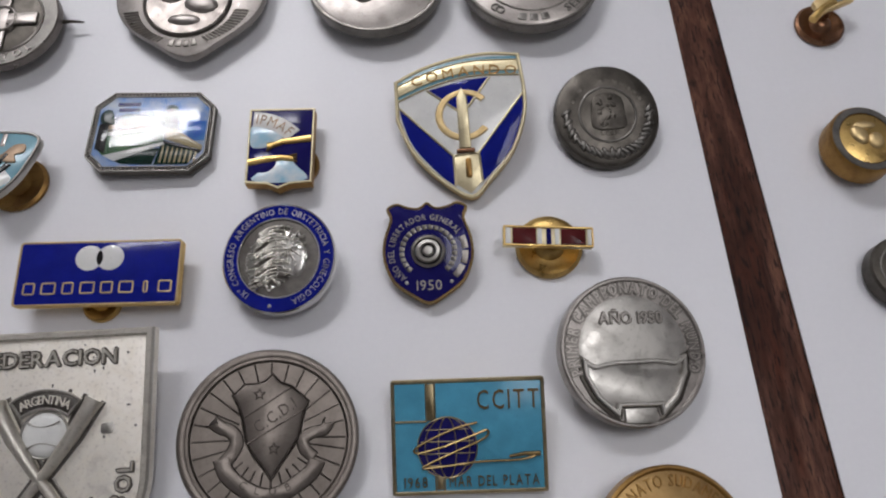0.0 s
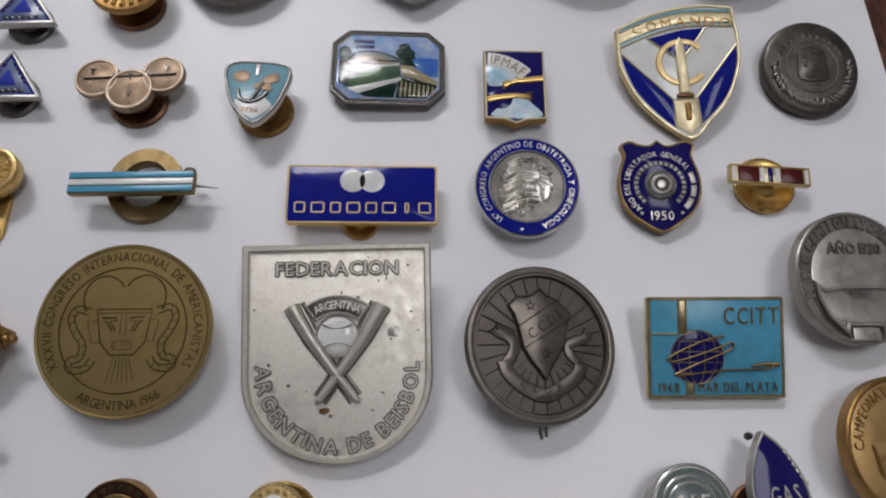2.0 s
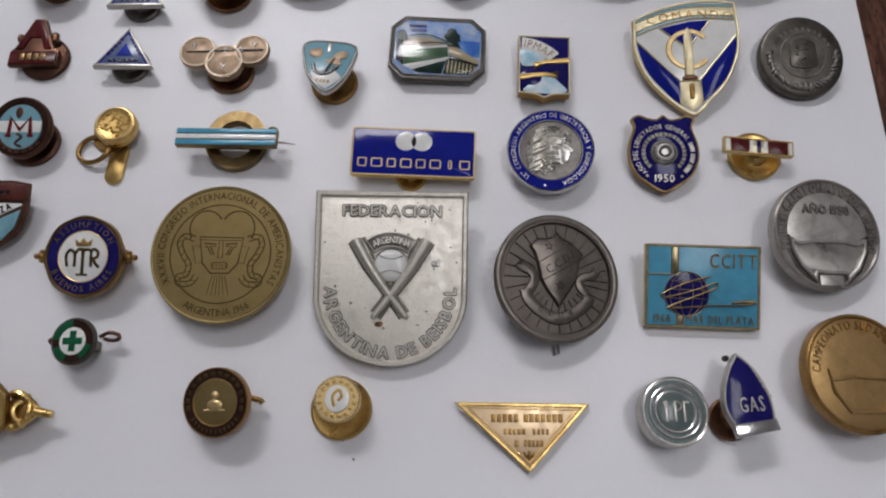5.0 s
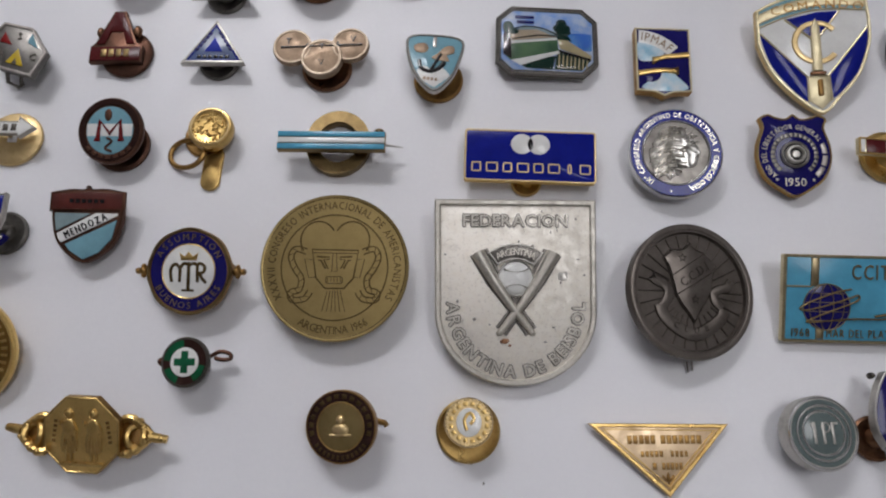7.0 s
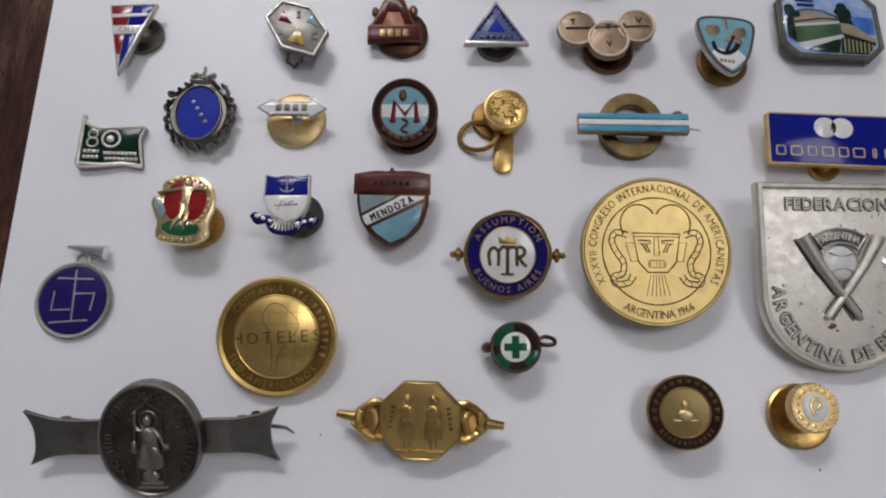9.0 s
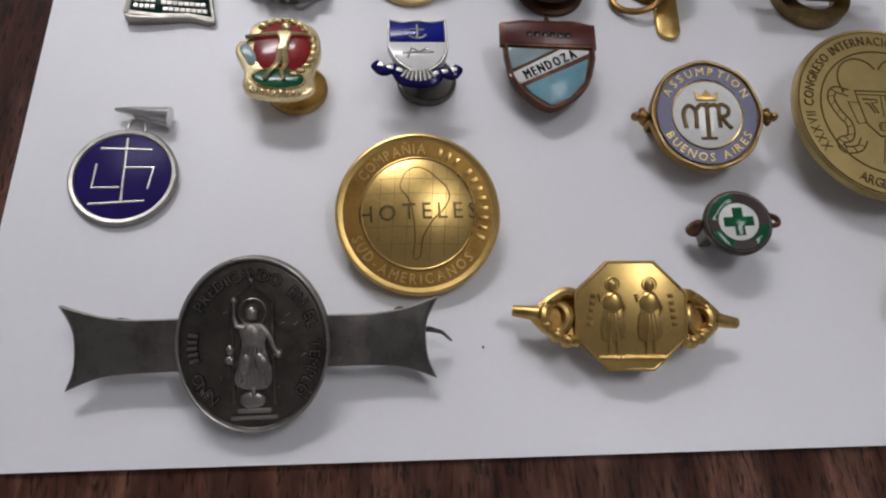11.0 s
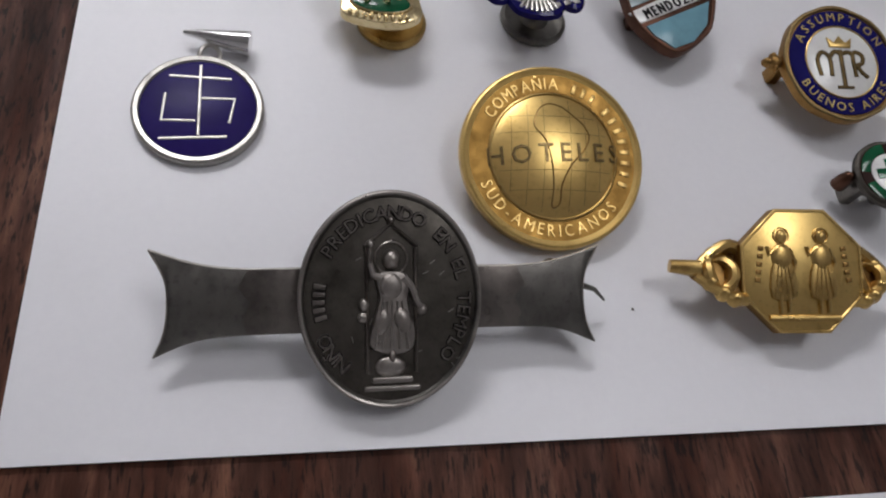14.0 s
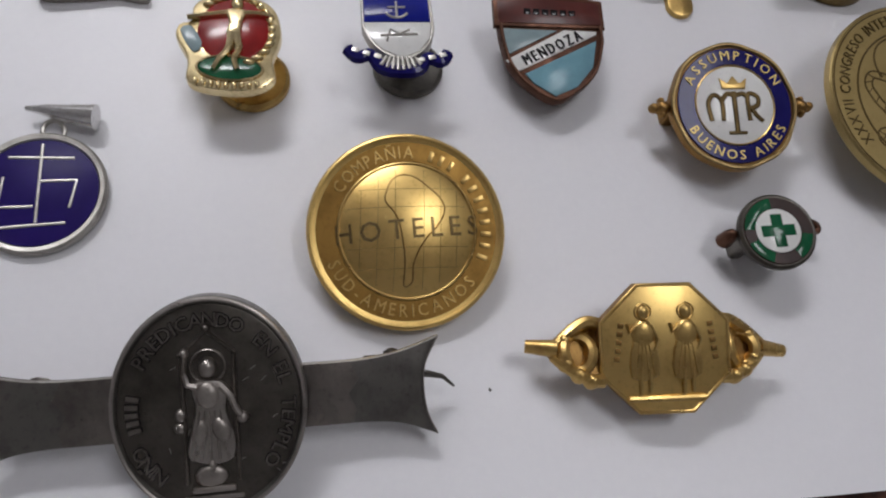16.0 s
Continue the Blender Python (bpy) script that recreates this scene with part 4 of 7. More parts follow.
def liberator_badge():
    t = thing("badge", "navy enamel shield badge with silver centre boss", "badge", 241.1, 80.3, -1.0)
    half = [(0, 10.0), (1.6, 8.9), (3.8, 9.2), (5.6, 9.9), (7.6, 8.9), (7.0, 6.6), (8.2, 2.6), (8.3, -1.6), (6.6, -5.8), (3.2, -8.6), (0, -10.2)]
    out = half + [(-x, y) for x, y in half[-2:0:-1]]
    out = ccw(smooth(out, 3))
    p = part("plate", slab(out, -1.3, 0, 0.2), GOLD_DARK, t, at=(0, 0, 3.5), tilt=(8.6, -0.3, 0), stretch=0.96)
    part("border", rim(out, 0.4, 0, 0.3), BRASS_DARK, p)
    part("enamel_field", slab(offset(out, 0.5), 0, 0.2, 0.05), E_NAVY, p)
    part("lettering", letters_round("AÑO DEL LIBERTADOR GENERAL", 1.15, 6.3, 232, 30, 0.2, 0.14, sx=0.8, gap=0.25, m=bars_round(3, 1.15, 6.3, 26, -48, 0.2, 0.14, 0.85)), PEWTER_LT, p)
    part("inner_writing", bars_round(22, 0.95, 4.4, 230, -50, 0.2, 0.12, 0.8), SILVER_DARK, p)
    part("lettering", letters("1950", 1.9, 0, -6.6, 0.2, 0.16, 0, 0.95, 0.18), PEWTER_LT, p)
    part("dot", mound(-4.1, -6.0, 0.35, 0.35, 0.2, 0.12, 0, mound(4.1, -6.0, 0.35, 0.35, 0.2, 0.12)), SILVER, p)
    b = part("boss", lathe([(4.0, 0.1), (4.0, 0.7), (3.7, 1.0), (3.3, 0.6), (2.9, 0.6), (2.6, 1.3), (2.0, 1.4), (1.7, 0.8), (1.3, 0.8), (1.0, 1.2), (0.3, 1.25)], 40), SILVER, p, "bright turned boss")
    b.scale = (0.8, 0.8, 1)
    part("boss_ring", stroke(circ(1.55, n=30), 0.5, 0.78, 0.2, True), E_BLACK, b)
    part("boss_groove", stroke(circ(3.1, n=36), 0.5, 0.55, 0.12, True), E_BLACK, b)
    clutch(t, 0, 0, 5.2, 2.2, GOLD_DARK)


def ribbon_bar():
    t = thing("ribbon_pin", "maroon and white enamel ribbon bar on gilt clutch", "pin", 263.2, 80.9, -3.9)
    p = part("bar", slab(rrect(16.6, 3.9, 0.2), -1.2, 0, 0.15), GOLD_WHITE, t, at=(0, 0.5, 4.9), tilt=(5.5, 2.7, 0))
    for name, x, w, mat in (("maroon_stripe", -4.4, 4.4, E_MAROON), ("maroon_stripe", 4.6, 4.6, E_MAROON), ("white_stripe", -7.4, 0.9, E_WHITE), ("white_stripe", -1.6, 0.8, E_WHITE), ("blue_stripe", 0.1, 0.9, E_NAVY), ("white_stripe", 1.6, 0.8, E_WHITE), ("white_stripe", 7.6, 0.7, E_WHITE)):
        part(name, slab(rrect(w, 3.0, 0.1, x, 0), 0, 0.22, 0.05), mat, p)
    part("border", rim(rrect(16.6, 3.9, 0.2), 0.35, 0, 0.3), GOLD, p)
    clutch(t, 0.6, 0.2, 6.3, 4.1, GOLD)


def argentine_bar():
    t = thing("bar_brooch", "sky and white striped enamel bar on brass ring", "brooch", 136.4, 82.5, -1.0)
    ring = Mesh()
    lathe([(7.5, 0.0), (7.6, 0.3), (7.5, 2.2), (4.8, 2.3), (4.6, 2.0)], 48, 1, 1.06, 0.8, 1.5, ring)
    ring.f = [f for f in ring.f if len(f) < 10]
    inner = lathe([(4.6, 2.0), (4.6, 0.0), (7.5, 0.0)], 48, 1, 1.06, 0.8, 1.5)
    inner.f = [f for f in inner.f if len(f) < 10]
    ring.add(inner.v, inner.f)
    part("ring", ring, BRASS_DARK, t, "dull brass washer ring")
    p = part("bar", slab(rrect(24.4, 4.6, 0.2), -1.6, 0, 0.15), BRASS_DARK, t, at=(0, -0.2, 6.6), tilt=(0.2, -1.2, 0))
    for name, y, mat in (("sky_stripe", 1.5, E_SKY), ("white_stripe", 0.0, E_WHITE), ("sky_stripe", -1.5, E_SKY)):
        part(name, slab(rrect(24.2, 1.25, 0.1, 0, y), 0, 0.25, 0.08), mat, p)
    part("support", slab(rrect(12, 2.5, 0.4), 2.0, 5.1, 0.1), BRASS_DARK, t)
    part("needle", tube([(10, 0.2, 4.0), (13, 0.0, 3.8), (16.0, -0.2, 3.4)], (0.4, 0.12)), SILVER, t)
    part("catch", mound(10.5, 3.0, 1.2, 0.8, 4.4, 1.2), BRASS_DARK, t)


def gold_key():
    t = thing("stud_clip", "gilt stud with ring loop and flat tongue", "stud", 105.7, 82.2)
    part("tongue", slab(rrect(4.4, 11.0, 2.1, 2.7, -4.0), 0, 0.9, 0.3), GOLD, t, tilt=(0, 0, -4))
    part("base_disc", lathe([(4.9, 0), (5.1, 0.5), (4.7, 1.1), (2, 1.3)], 36, 1, 1, 0.3, 3.6), GOLD_DARK, t)
    h = part("head", lathe([(4.6, -3.2), (5.0, -2.6), (5.1, -0.6), (4.8, 0.0), (4.3, 0.1), (4.0, -0.02), (1.5, 0.0)], 40), GOLD, t, at=(2.6, 3.9, 5.5))
    rnd = random.Random(17)
    r = Mesh()
    for i in range(46):
        a, q = rnd.uniform(0, 6.28), 3.3 * math.sqrt(rnd.random())
        mound(q * math.cos(a), q * math.sin(a), rnd.uniform(0.3, 0.75), rnd.uniform(0.2, 0.4), 0, rnd.uniform(0.15, 0.45), rnd.uniform(0, 180), r, 8)
    for i in range(30):
        a = 2 * math.pi * i / 30
        mound(3.75 * math.cos(a), 3.75 * math.sin(a), 0.3, 0.22, 0, 0.3, math.degrees(a), r, 7)
    part("relief", r, GOLD, h)
    part("bead_rim", stroke(circ(4.3, n=40), 0.5, 0, 0.3, True), GOLD_PALE, h)
    part("loop", tube([(-3.4 + 4.2 * math.cos(a), -1.0 + 3.5 * math.sin(a), 1.6 + 0.9 * math.cos(a)) for a in [2 * math.pi * i / 28 for i in range(28)]], 0.6, closed=True), GOLD_DARK, t)


def letter_round():
    t = thing("badge", "round copper badge with white and sky centre", "badge", 85.8, 85.0)
    p = part("plate", lathe([(7.2, -1.6), (7.4, -1.2), (7.4, -0.2), (7.1, 0.3), (6.4, 0.35), (5.6, 0.1), (3, 0.1)], 48, 1, 1.05), DARK_COPPER, t, at=(0, 0, 5.8), tilt=(10, 0, 0))
    part("edge_ring", rim(circ(6.9, 7.3), 1.3, 0.2, 0.42), E_BROWN, p)
    part("sky_field", slab(circ(5.3, 5.6), 0.1, 0.25, 0.05), E_AQUA, p)
    part("white_band", slab([(-5.1, -1.4), (5.1, -1.4), (5.2, 1.5), (-5.2, 1.5)], 0.2, 0.3, 0.04), E_WHITE, p)
    part("letter", stroke([(-2.7, -2.4), (-2.3, 2.2), (0, -0.8), (2.3, 2.2), (2.7, -2.4)], 1.15, 0.3, 0.22, False, stroke([(-3.4, -2.3), (-2.0, -2.3)], 0.7, 0.3, 0.2, False, stroke([(2.0, -2.3), (3.4, -2.3)], 0.7, 0.3, 0.2))), E_RED_DARK, p)
    part("crest", mound(-0.5, 3.6, 0.9, 1.5, 0.2, 0.4, 0, stroke(smooth([(0.8, -5.0), (-0.8, -4.2), (0.6, -2.6), (-0.6, -1.8)], 4, False), 0.6, 0.3, 0.25)), DARK_COPPER, p)
    part("edge_writing", bars_round(7, 0.8, 5.9, 215, 325, 0.4, 0.1), DARK_COPPER, p)
    clutch(t, 0.8, -1.5, 6.4, 4.4, DARK_COPPER)


def arrow_pin():
    t = thing("pin", "white double arrow pin on a gilt clutch", "pin", 60.5, 85.5, -0.5)
    out = [(-7.7, 0.2), (-4.0, 2.2), (-3.6, 1.5), (3.6, 1.6), (3.8, 2.8), (7.7, 0.2), (4.2, -2.4), (3.8, -1.6), (-3.8, -1.6), (-4.4, -2.0)]
    p = part("plate", slab(out, -1.0, 0, 0.15), SILVER, t, at=(0, 0.4, 5.4))
    part("enamel_field", slab(offset(ccw(out), 0.3), 0, 0.15, 0.04), E_WHITE, p)
    part("edge", rim(out, 0.28, 0, 0.25), SILVER, p)
    m = bars(4, 7.6, 1.7, 0, 0, 0.15, 0.1, 1.0, 0.62)
    part("name_bar", m, GUN, p, "plain dark marks")
    c = part("clutch", lathe([(6.4, 0), (6.8, 0.4), (6.6, 1.0), (5.6, 1.5), (3, 1.7)], 44), GOLD_PALE, t, at=(0.2, -0.3, 0))
    part("opening", slab(rrect(2.2, 2.4, 0.2, 0.3, 0.0), 1.65, 1.85, 0.03), PAPER, c, "pale square opening")
    part("post", lathe([(0.5, 1.0), (0.5, 4.6)], 10), GOLD_PALE, t)


def oval_badge():
    t = thing("pendant_badge", "cobalt enamel oval in a dark leafy silver wreath", "badge", 39.2, 85.5)
    p = part("plate", lathe([(6.6, -3.2), (6.8, -2.6), (6.7, -0.6), (6.2, 0), (3, 0)], 44, 1, 1.1), SILVER_DARK, t, at=(0, 0, 3.4))
    rnd = random.Random(3)
    w = Mesh()
    for i in range(52):
        a = 2 * math.pi * i / 52
        if 72 < math.degrees(a) < 108:
            continue
        rr = 6.8 + rnd.uniform(-0.5, 0.8) + 0.7 * abs(math.sin(2 * a))
        mound(rr * math.cos(a), rr * 1.08 * math.sin(a), rnd.uniform(0.5, 1.1), rnd.uniform(0.3, 0.55), -1.4, rnd.uniform(1.2, 2.3), math.degrees(a) + rnd.uniform(30, 100), w, 9)
    part("wreath", w, SILVER_DARK, p)
    part("bezel", rim(circ(5.3, 6.9), 0.4, 0, 0.6), SILVER_DARK, p)
    part("enamel_field", lathe([(4.85, 0), (4.7, 0.3), (3, 0.38)], 44, 1, 1.33), E_COBALT, p)
    part("worn_writing", bars(4, 7.6, 0.9, 0.2, 0.2, 0.36, 0.05, -58, 0.35), SILVER_DARK, p)
    cr = Mesh()
    for i in range(7):
        mound(-2.4 + 0.8 * i, 9.4 + 0.5 * math.sin(i * 1.3), 0.6, 0.7, -1.0, 1.3, 0, cr, 8)
    stroke([(-2.8, 8.4), (0, 8.0), (2.8, 8.4)], 0.8, -1.0, 1.2, False, cr)
    stroke([(0, 10.0), (0.3, 12.0)], 0.6, -1.0, 1.0, False, cr)
    part("crown", cr, SILVER, p)


def flag_pin():
    t = thing("pin", "waving bottle green enamel flag pin, silver edge", "pin", 19.9, 78.1)
    out = smooth([(-6.7, 5.2), (-3.0, 4.4), (2.0, 4.8), (7.0, 4.9), (6.4, 2.0), (6.9, -1.8), (7.2, -5.2), (3.0, -4.6), (-2.0, -5.2), (-7.2, -5.0), (-6.9, 0)], 4)
    p = part("plate", slab(out, -1.5, 0, 0.2), PEWTER_LT, t, at=(0, 0, 1.6), tilt=(3.3, 3.7, 0))
    part("enamel_field", slab(offset(ccw(out), 0.4), 0, 0.12, 0.04), E_BOTTLE, p)
    part("edge", rim(out, 0.6, 0, 0.3), SILVER_WARM, p)
    part("foot_band", slab([(-6.8, -3.9), (-2.0, -4.2), (3.0, -3.7), (6.8, -4.2), (6.9, -4.9), (3.0, -4.4), (-2.0, -4.9), (-6.9, -4.7)], 0.1, 0.3, 0.08), SILVER_WARM, p)
    part("pole", tube([(-6.9, -4.6, 0), (-6.6, 6.6, 0)], 0.5, m=mound(-6.6, 6.8, 0.6, 0.6, -0.4, 0.9)), SILVER_WARM, p)
    n8 = stroke(circ(1.0, 0.9, 16, -4.2, 2.6), 0.4, 0.12, 0.2, True, stroke(circ(1.15, 1.1, 16, -4.2, 0.7), 0.4, 0.12, 0.2, True))
    part("figure_eight", n8, SILVER_WARM, p)
    part("figure_nought", stroke(circ(1.9, 1.9, 24, -0.2, 1.6), 0.6, 0.12, 0.2, True, mound(-0.4, 1.6, 0.9, 0.9, 0.12, 0.2)), SILVER_WARM, p)
    part("writing", bars(4, 3.6, 0.8, -4.3, -1.5, 0.12, 0.1, 0, 0.8, bars(4, 3.6, 0.8, -4.3, -2.8, 0.12, 0.1, 0, 0.8, bars(8, 7.4, 0.8, 2.0, -1.8, 0.12, 0.1, 0, 0.85, bars(8, 7.4, 0.8, 2.4, -3.1, 0.12, 0.1, 0, 0.85)))), SILVER, p)


# ---------------------------------------------------------------- first row


def pennant_pin():
    t = thing("pin", "red and blue pennant pin with white bands", "pin", 20.7, 106.1, -0.4)
    out = [(-4.8, 6.8), (6.2, 7.5), (-0.7, -11.3)]
    p = part("plate", slab(out, -1.2, 0, 0.2), SILVER, t, at=(0, 0, 4.0), tilt=(0.4, 0.5, 0))
    part("edge", rim(ccw(out), 0.3, 0, 0.25), SILVER, p)
    part("red_field", slab([(-4.3, 6.4), (0.4, 6.7), (-0.2, 1.6), (-3.4, 1.4)], 0, 0.16, 0.04, slab([(-2.9, -1.0), (-0.5, -0.9), (-0.9, -6.0), (-1.6, -6.0)], 0, 0.16, 0.04)), E_RED, p)
    part("blue_field", slab([(0.6, 6.7), (5.6, 7.0), (3.4, 1.8), (0.0, 1.6)], 0, 0.16, 0.04, slab([(-0.3, -0.9), (2.2, -0.8), (-0.6, -9.8), (-0.7, -6.0)], 0, 0.16, 0.04)), E_BLUE, p)
    part("white_band", slab([(-3.9, 4.4), (4.6, 4.9), (4.3, 4.0), (-3.8, 3.5)], 0.02, 0.2, 0.04, slab([(-3.3, 1.3), (3.2, 1.6), (2.2, -0.7), (-2.9, -0.9)], 0.02, 0.2, 0.04)), E_WHITE, p)
    part("lettering", letters("C.N.S.", 1.15, 0.0, 0.3, 0.2, 0.08, 2, 0.9, 0.15), GUN, p)
    clutch(t, 2.4, 1.0, 4.9, 2.8, PEWTER)


def hexagon_badge():
    t = thing("badge", "dark silver hexagon badge with coloured enamel triangles", "badge", 60.3, 106.1, -3.2)
    out = [(-7.5, 2.1), (-4.2, 7.1), (2.8, 6.0), (7.5, -0.3), (5.0, -7.0), (-2.8, -5.3)]
    p = part("plate", slab(out, -1.5, 0, 0.25), GUN_LT, t, at=(0, 0, 5.7), tilt=(0.1, 2.1, 0))
    part("edge", rim(ccw(out), 0.7, 0, 0.35), PEWTER_LT, p)
    for pts, mat in (([(-4.2, 1.8), (-1.2, 1.2), (-3.4, 4.4)], E_RED), ([(2.4, 2.0), (5.0, 0.6), (3.0, 4.4)], E_AQUA), ([(-1.6, -3.6), (2.6, -4.4), (0.6, 0.2)], E_YELLOW)):
        part("enamel_triangle", slab(pts, 0, 0.25, 0.06), mat, p)
    part("notch", slab([(-0.2, -3.9), (1.2, -4.2), (0.5, -2.4)], 0.25, 0.3, 0.02), GUN, p)
    for c, x, y in (("S", 0.2, 3.6), ("A", -3.2, -1.4), ("C", 4.4, -1.8)):
        part("letter", letters(c, 1.7, x, y, 0, 0.25), GUN, p)
    part("hook", tube([(-1.4, -5.4, 4.6), (-1.8, -7.2, 3.0), (-0.4, -7.4, 1.0), (0, -6.0, 0.5)], 0.5, m=tube([(2.0, -5.8, 4.6), (1.6, -7.4, 3.2)], 0.45)), SILVER_DARK, t)
    clasp(t, 6, 4.2, SILVER_DARK)


def red_letter_pin():
    t = thing("pin", "maroon enamel letter-shaped pin on copper disc", "pin", 82.8, 108.5, 0.5)
    d = part("clutch", lathe([(6.0, 0), (6.3, 0.4), (6.2, 1.2), (5.4, 1.7), (2, 1.9)], 44, 1, 1, 1.6, -0.6), DARK_COPPER, t)
    p = part("plate", slab([(-1.6, 9.8), (1.2, 9.8), (4.8, 1.0), (6.3, 0.2), (6.3, -4.2), (-6.3, -4.2), (-6.3, 0.0), (-5.2, 1.0)], -1.4, 0, 0.2), DARK_COPPER, t, at=(0, 0, 3.4), tilt=(0.2, -0.6, 0))
    part("enamel_letter", slab([(-1.1, 9.4), (0.7, 9.4), (4.4, 0.6), (2.4, 0.6), (1.2, 4.0), (-1.6, 4.0), (-2.8, 0.6), (-4.8, 0.6)], 0, 0.3, 0.1), E_MAROON, p)
    part("name_band", slab(rrect(12.0, 3.6, 0.3, 0, -2.1), 0, 0.3, 0.08), E_MAROON, p)
    part("name_bar", bars(4, 7.2, 2.0, 0, -2.0, 0.3, 0.12), BRASS_DARK, p)
    part("side_stud", mound(4.4, 4.4, 1.1, 1.6, -0.8, 1.0, 0, mound(-4.6, 4.2, 0.9, 1.4, -0.8, 1.0)), COPPER, p)
    part("post", lathe([(0.6, 1.5), (0.6, 2.4)], 10), COPPER, t)


def triangle_pin(x, y, rot=0.0):
    t = thing("pin", "blue enamel triangle pin on a dark clutch", "pin", x, y, rot)
    out = [(0, 7.4), (-7.6, -4.5), (7.6, -4.2)]
    p = part("plate", slab(out, -1.3, 0, 0.2), SILVER, t, at=(0, 0, 4.0))
    part("edge", rim(out, 0.3, 0, 0.25), SILVER, p)
    band = offset(ccw(out), 0.5)
    part("enamel_field", slab(band, 0, 0.15, 0.04), E_STEEL, p)
    part("blue_border", rim(offset(ccw(out), 0.55), 0.45, 0.1, 0.24), E_BLUE, p)
    part("centre", slab([(0, 2.6), (-2.1, -1.2), (2.1, -1.2)], 0.15, 0.28, 0.04), E_COBALT, p)
    part("writing", bars(6, 8.0, 0.9, 0, -2.6, 0.15, 0.12), E_BLACK, p)
    part("writing", bars(5, 6.4, 0.9, -2.6, 1.6, 0.15, 0.12, 57, 0.7, bars(5, 6.4, 0.9, 2.6, 1.7, 0.15, 0.12, -57)), E_NAVY, p)
    part("foot_bar", slab(rrect(14.6, 0.7, 0.2, 0, -4.0), 0, 0.35, 0.1), SILVER, p)
    clutch(t, 0.4, -1.9, 4.9, 3.0, GUN_LT)


def three_disc_pin():
    t = thing("pin", "bronze pin of three joined discs on copper clutch", "pin", 132.5, 106.1, 0.8)
    p = part("plate", slab(circ(5.0, 5.0, 40, 0.2, -1.6), -1.4, 0.15, 0.3), BROWN, t, at=(0, 0, 4.9), tilt=(-1.0, -1.4, 0))
    for x, y, r in ((-6.9, 1.6, 4.7), (6.9, 1.8, 4.5)):
        d = part("side_disc", slab(circ(r, r, 36, x, y), -1.2, 0.02, 0.3), BROWN, p)
        part("side_rim", stroke(circ(r - 0.4, r - 0.4, 36, x, y), 0.6, 0, 0.25, True), BROWN_PALE, d)
    part("middle_rim", stroke(circ(4.5, 4.5, 40, 0.2, -1.6), 0.8, 0.1, 0.3, True), BROWN_PALE, p)
    part("link_line", stroke([(-9.6, 1.4), (9.8, 1.6)], 0.42, 0.15, 0.2), E_BLACK, p)
    for c, x, y in (("T", -7.8, 3.0), ("A", -3.2, 1.6), ("T", 0.2, 1.4), ("V", 0.2, -3.0), ("A", 4.0, 1.8), ("V", 7.6, 3.2)):
        part("letter", letters(c, 1.5, x, y, 0.12, 0.16), E_BLACK, p)
    clutch(t, 0.9, -2.2, 6.0, 3.7, COPPER)


def anchor_badge():
    t = thing("badge", "pale blue enamel shield pin with dark anchor", "badge", 159.3, 101.9, 0.2)
    out = smooth([(-6.4, 6.8), (0, 8.0), (6.6, 6.8), (6.0, 0.6), (4.0, -4.4), (0.4, -7.8), (-3.6, -4.4), (-5.9, 0.6)], 4)
    p = part("plate", slab(out, -1.3, 0, 0.25), SILVER, t, at=(0, 0, 6.8), tilt=(-5.5, 3.0, -3))
    part("edge", rim(ccw(out), 0.6, 0, 0.35), GUN_LT, p)
    part("enamel_field", slab(offset(ccw(out), 0.6), 0, 0.15, 0.04), E_AQUA, p)
    part("white_foot", slab([(-3.6, -3.0), (-1.0, -1.6), (2.0, -2.8), (3.8, -3.6), (0.4, -6.9), (-2.6, -5.0)], 0.1, 0.22, 0.04), E_WHITE, p)
    part("top_strap", slab(rrect(0.9, 3.0, 0.2, 0, 5.8), 0.1, 0.3, 0.05), PEWTER_LT, p)
    part("cloud", slab(smooth([(-3.8, -2.4), (-2.0, -1.2), (-0.4, -2.0), (1.4, -1.0), (3.0, -2.2), (3.6, -3.6), (0, -5.0), (-2.8, -4.0)], 4), 0.2, 0.28, 0.04), E_WHITE, p)
    a = stroke(smooth([(-3.4, 0.4), (-2.8, -1.8), (-0.8, -2.6), (1.2, -1.6), (2.4, 0.2)], 4, False), (0.9, 1.3), 0.2, 0.35)
    stroke([(-0.6, -2.2), (0.6, 0.4), (1.6, 2.4)], 0.8, 0.2, 0.35, False, a)
    part("anchor", a, E_BLACK, p)
    part("figure_mark", slab(smooth([(-0.6, 1.2), (0.8, 2.6), (2.4, 4.6), (4.4, 4.8), (4.6, 3.0), (3.0, 2.2), (3.6, 0.6), (1.6, 0.6)], 3), 0.15, 0.4, 0.12), BROWN, p)
    part("pale_mark", slab(smooth([(-4.8, 4.6), (-2.6, 5.4), (-1.4, 4.2), (-2.2, 2.6), (-4.4, 2.8)], 3), 0.15, 0.24, 0.04), BROWN, p)
    part("writing", bars(4, 3.6, 0.8, -0.6, -4.6, 0.22, 0.08, -4), BROWN, p)
    clutch(t, 1.0, -1.0, 5.9, 5.6, GOLD_DARK)


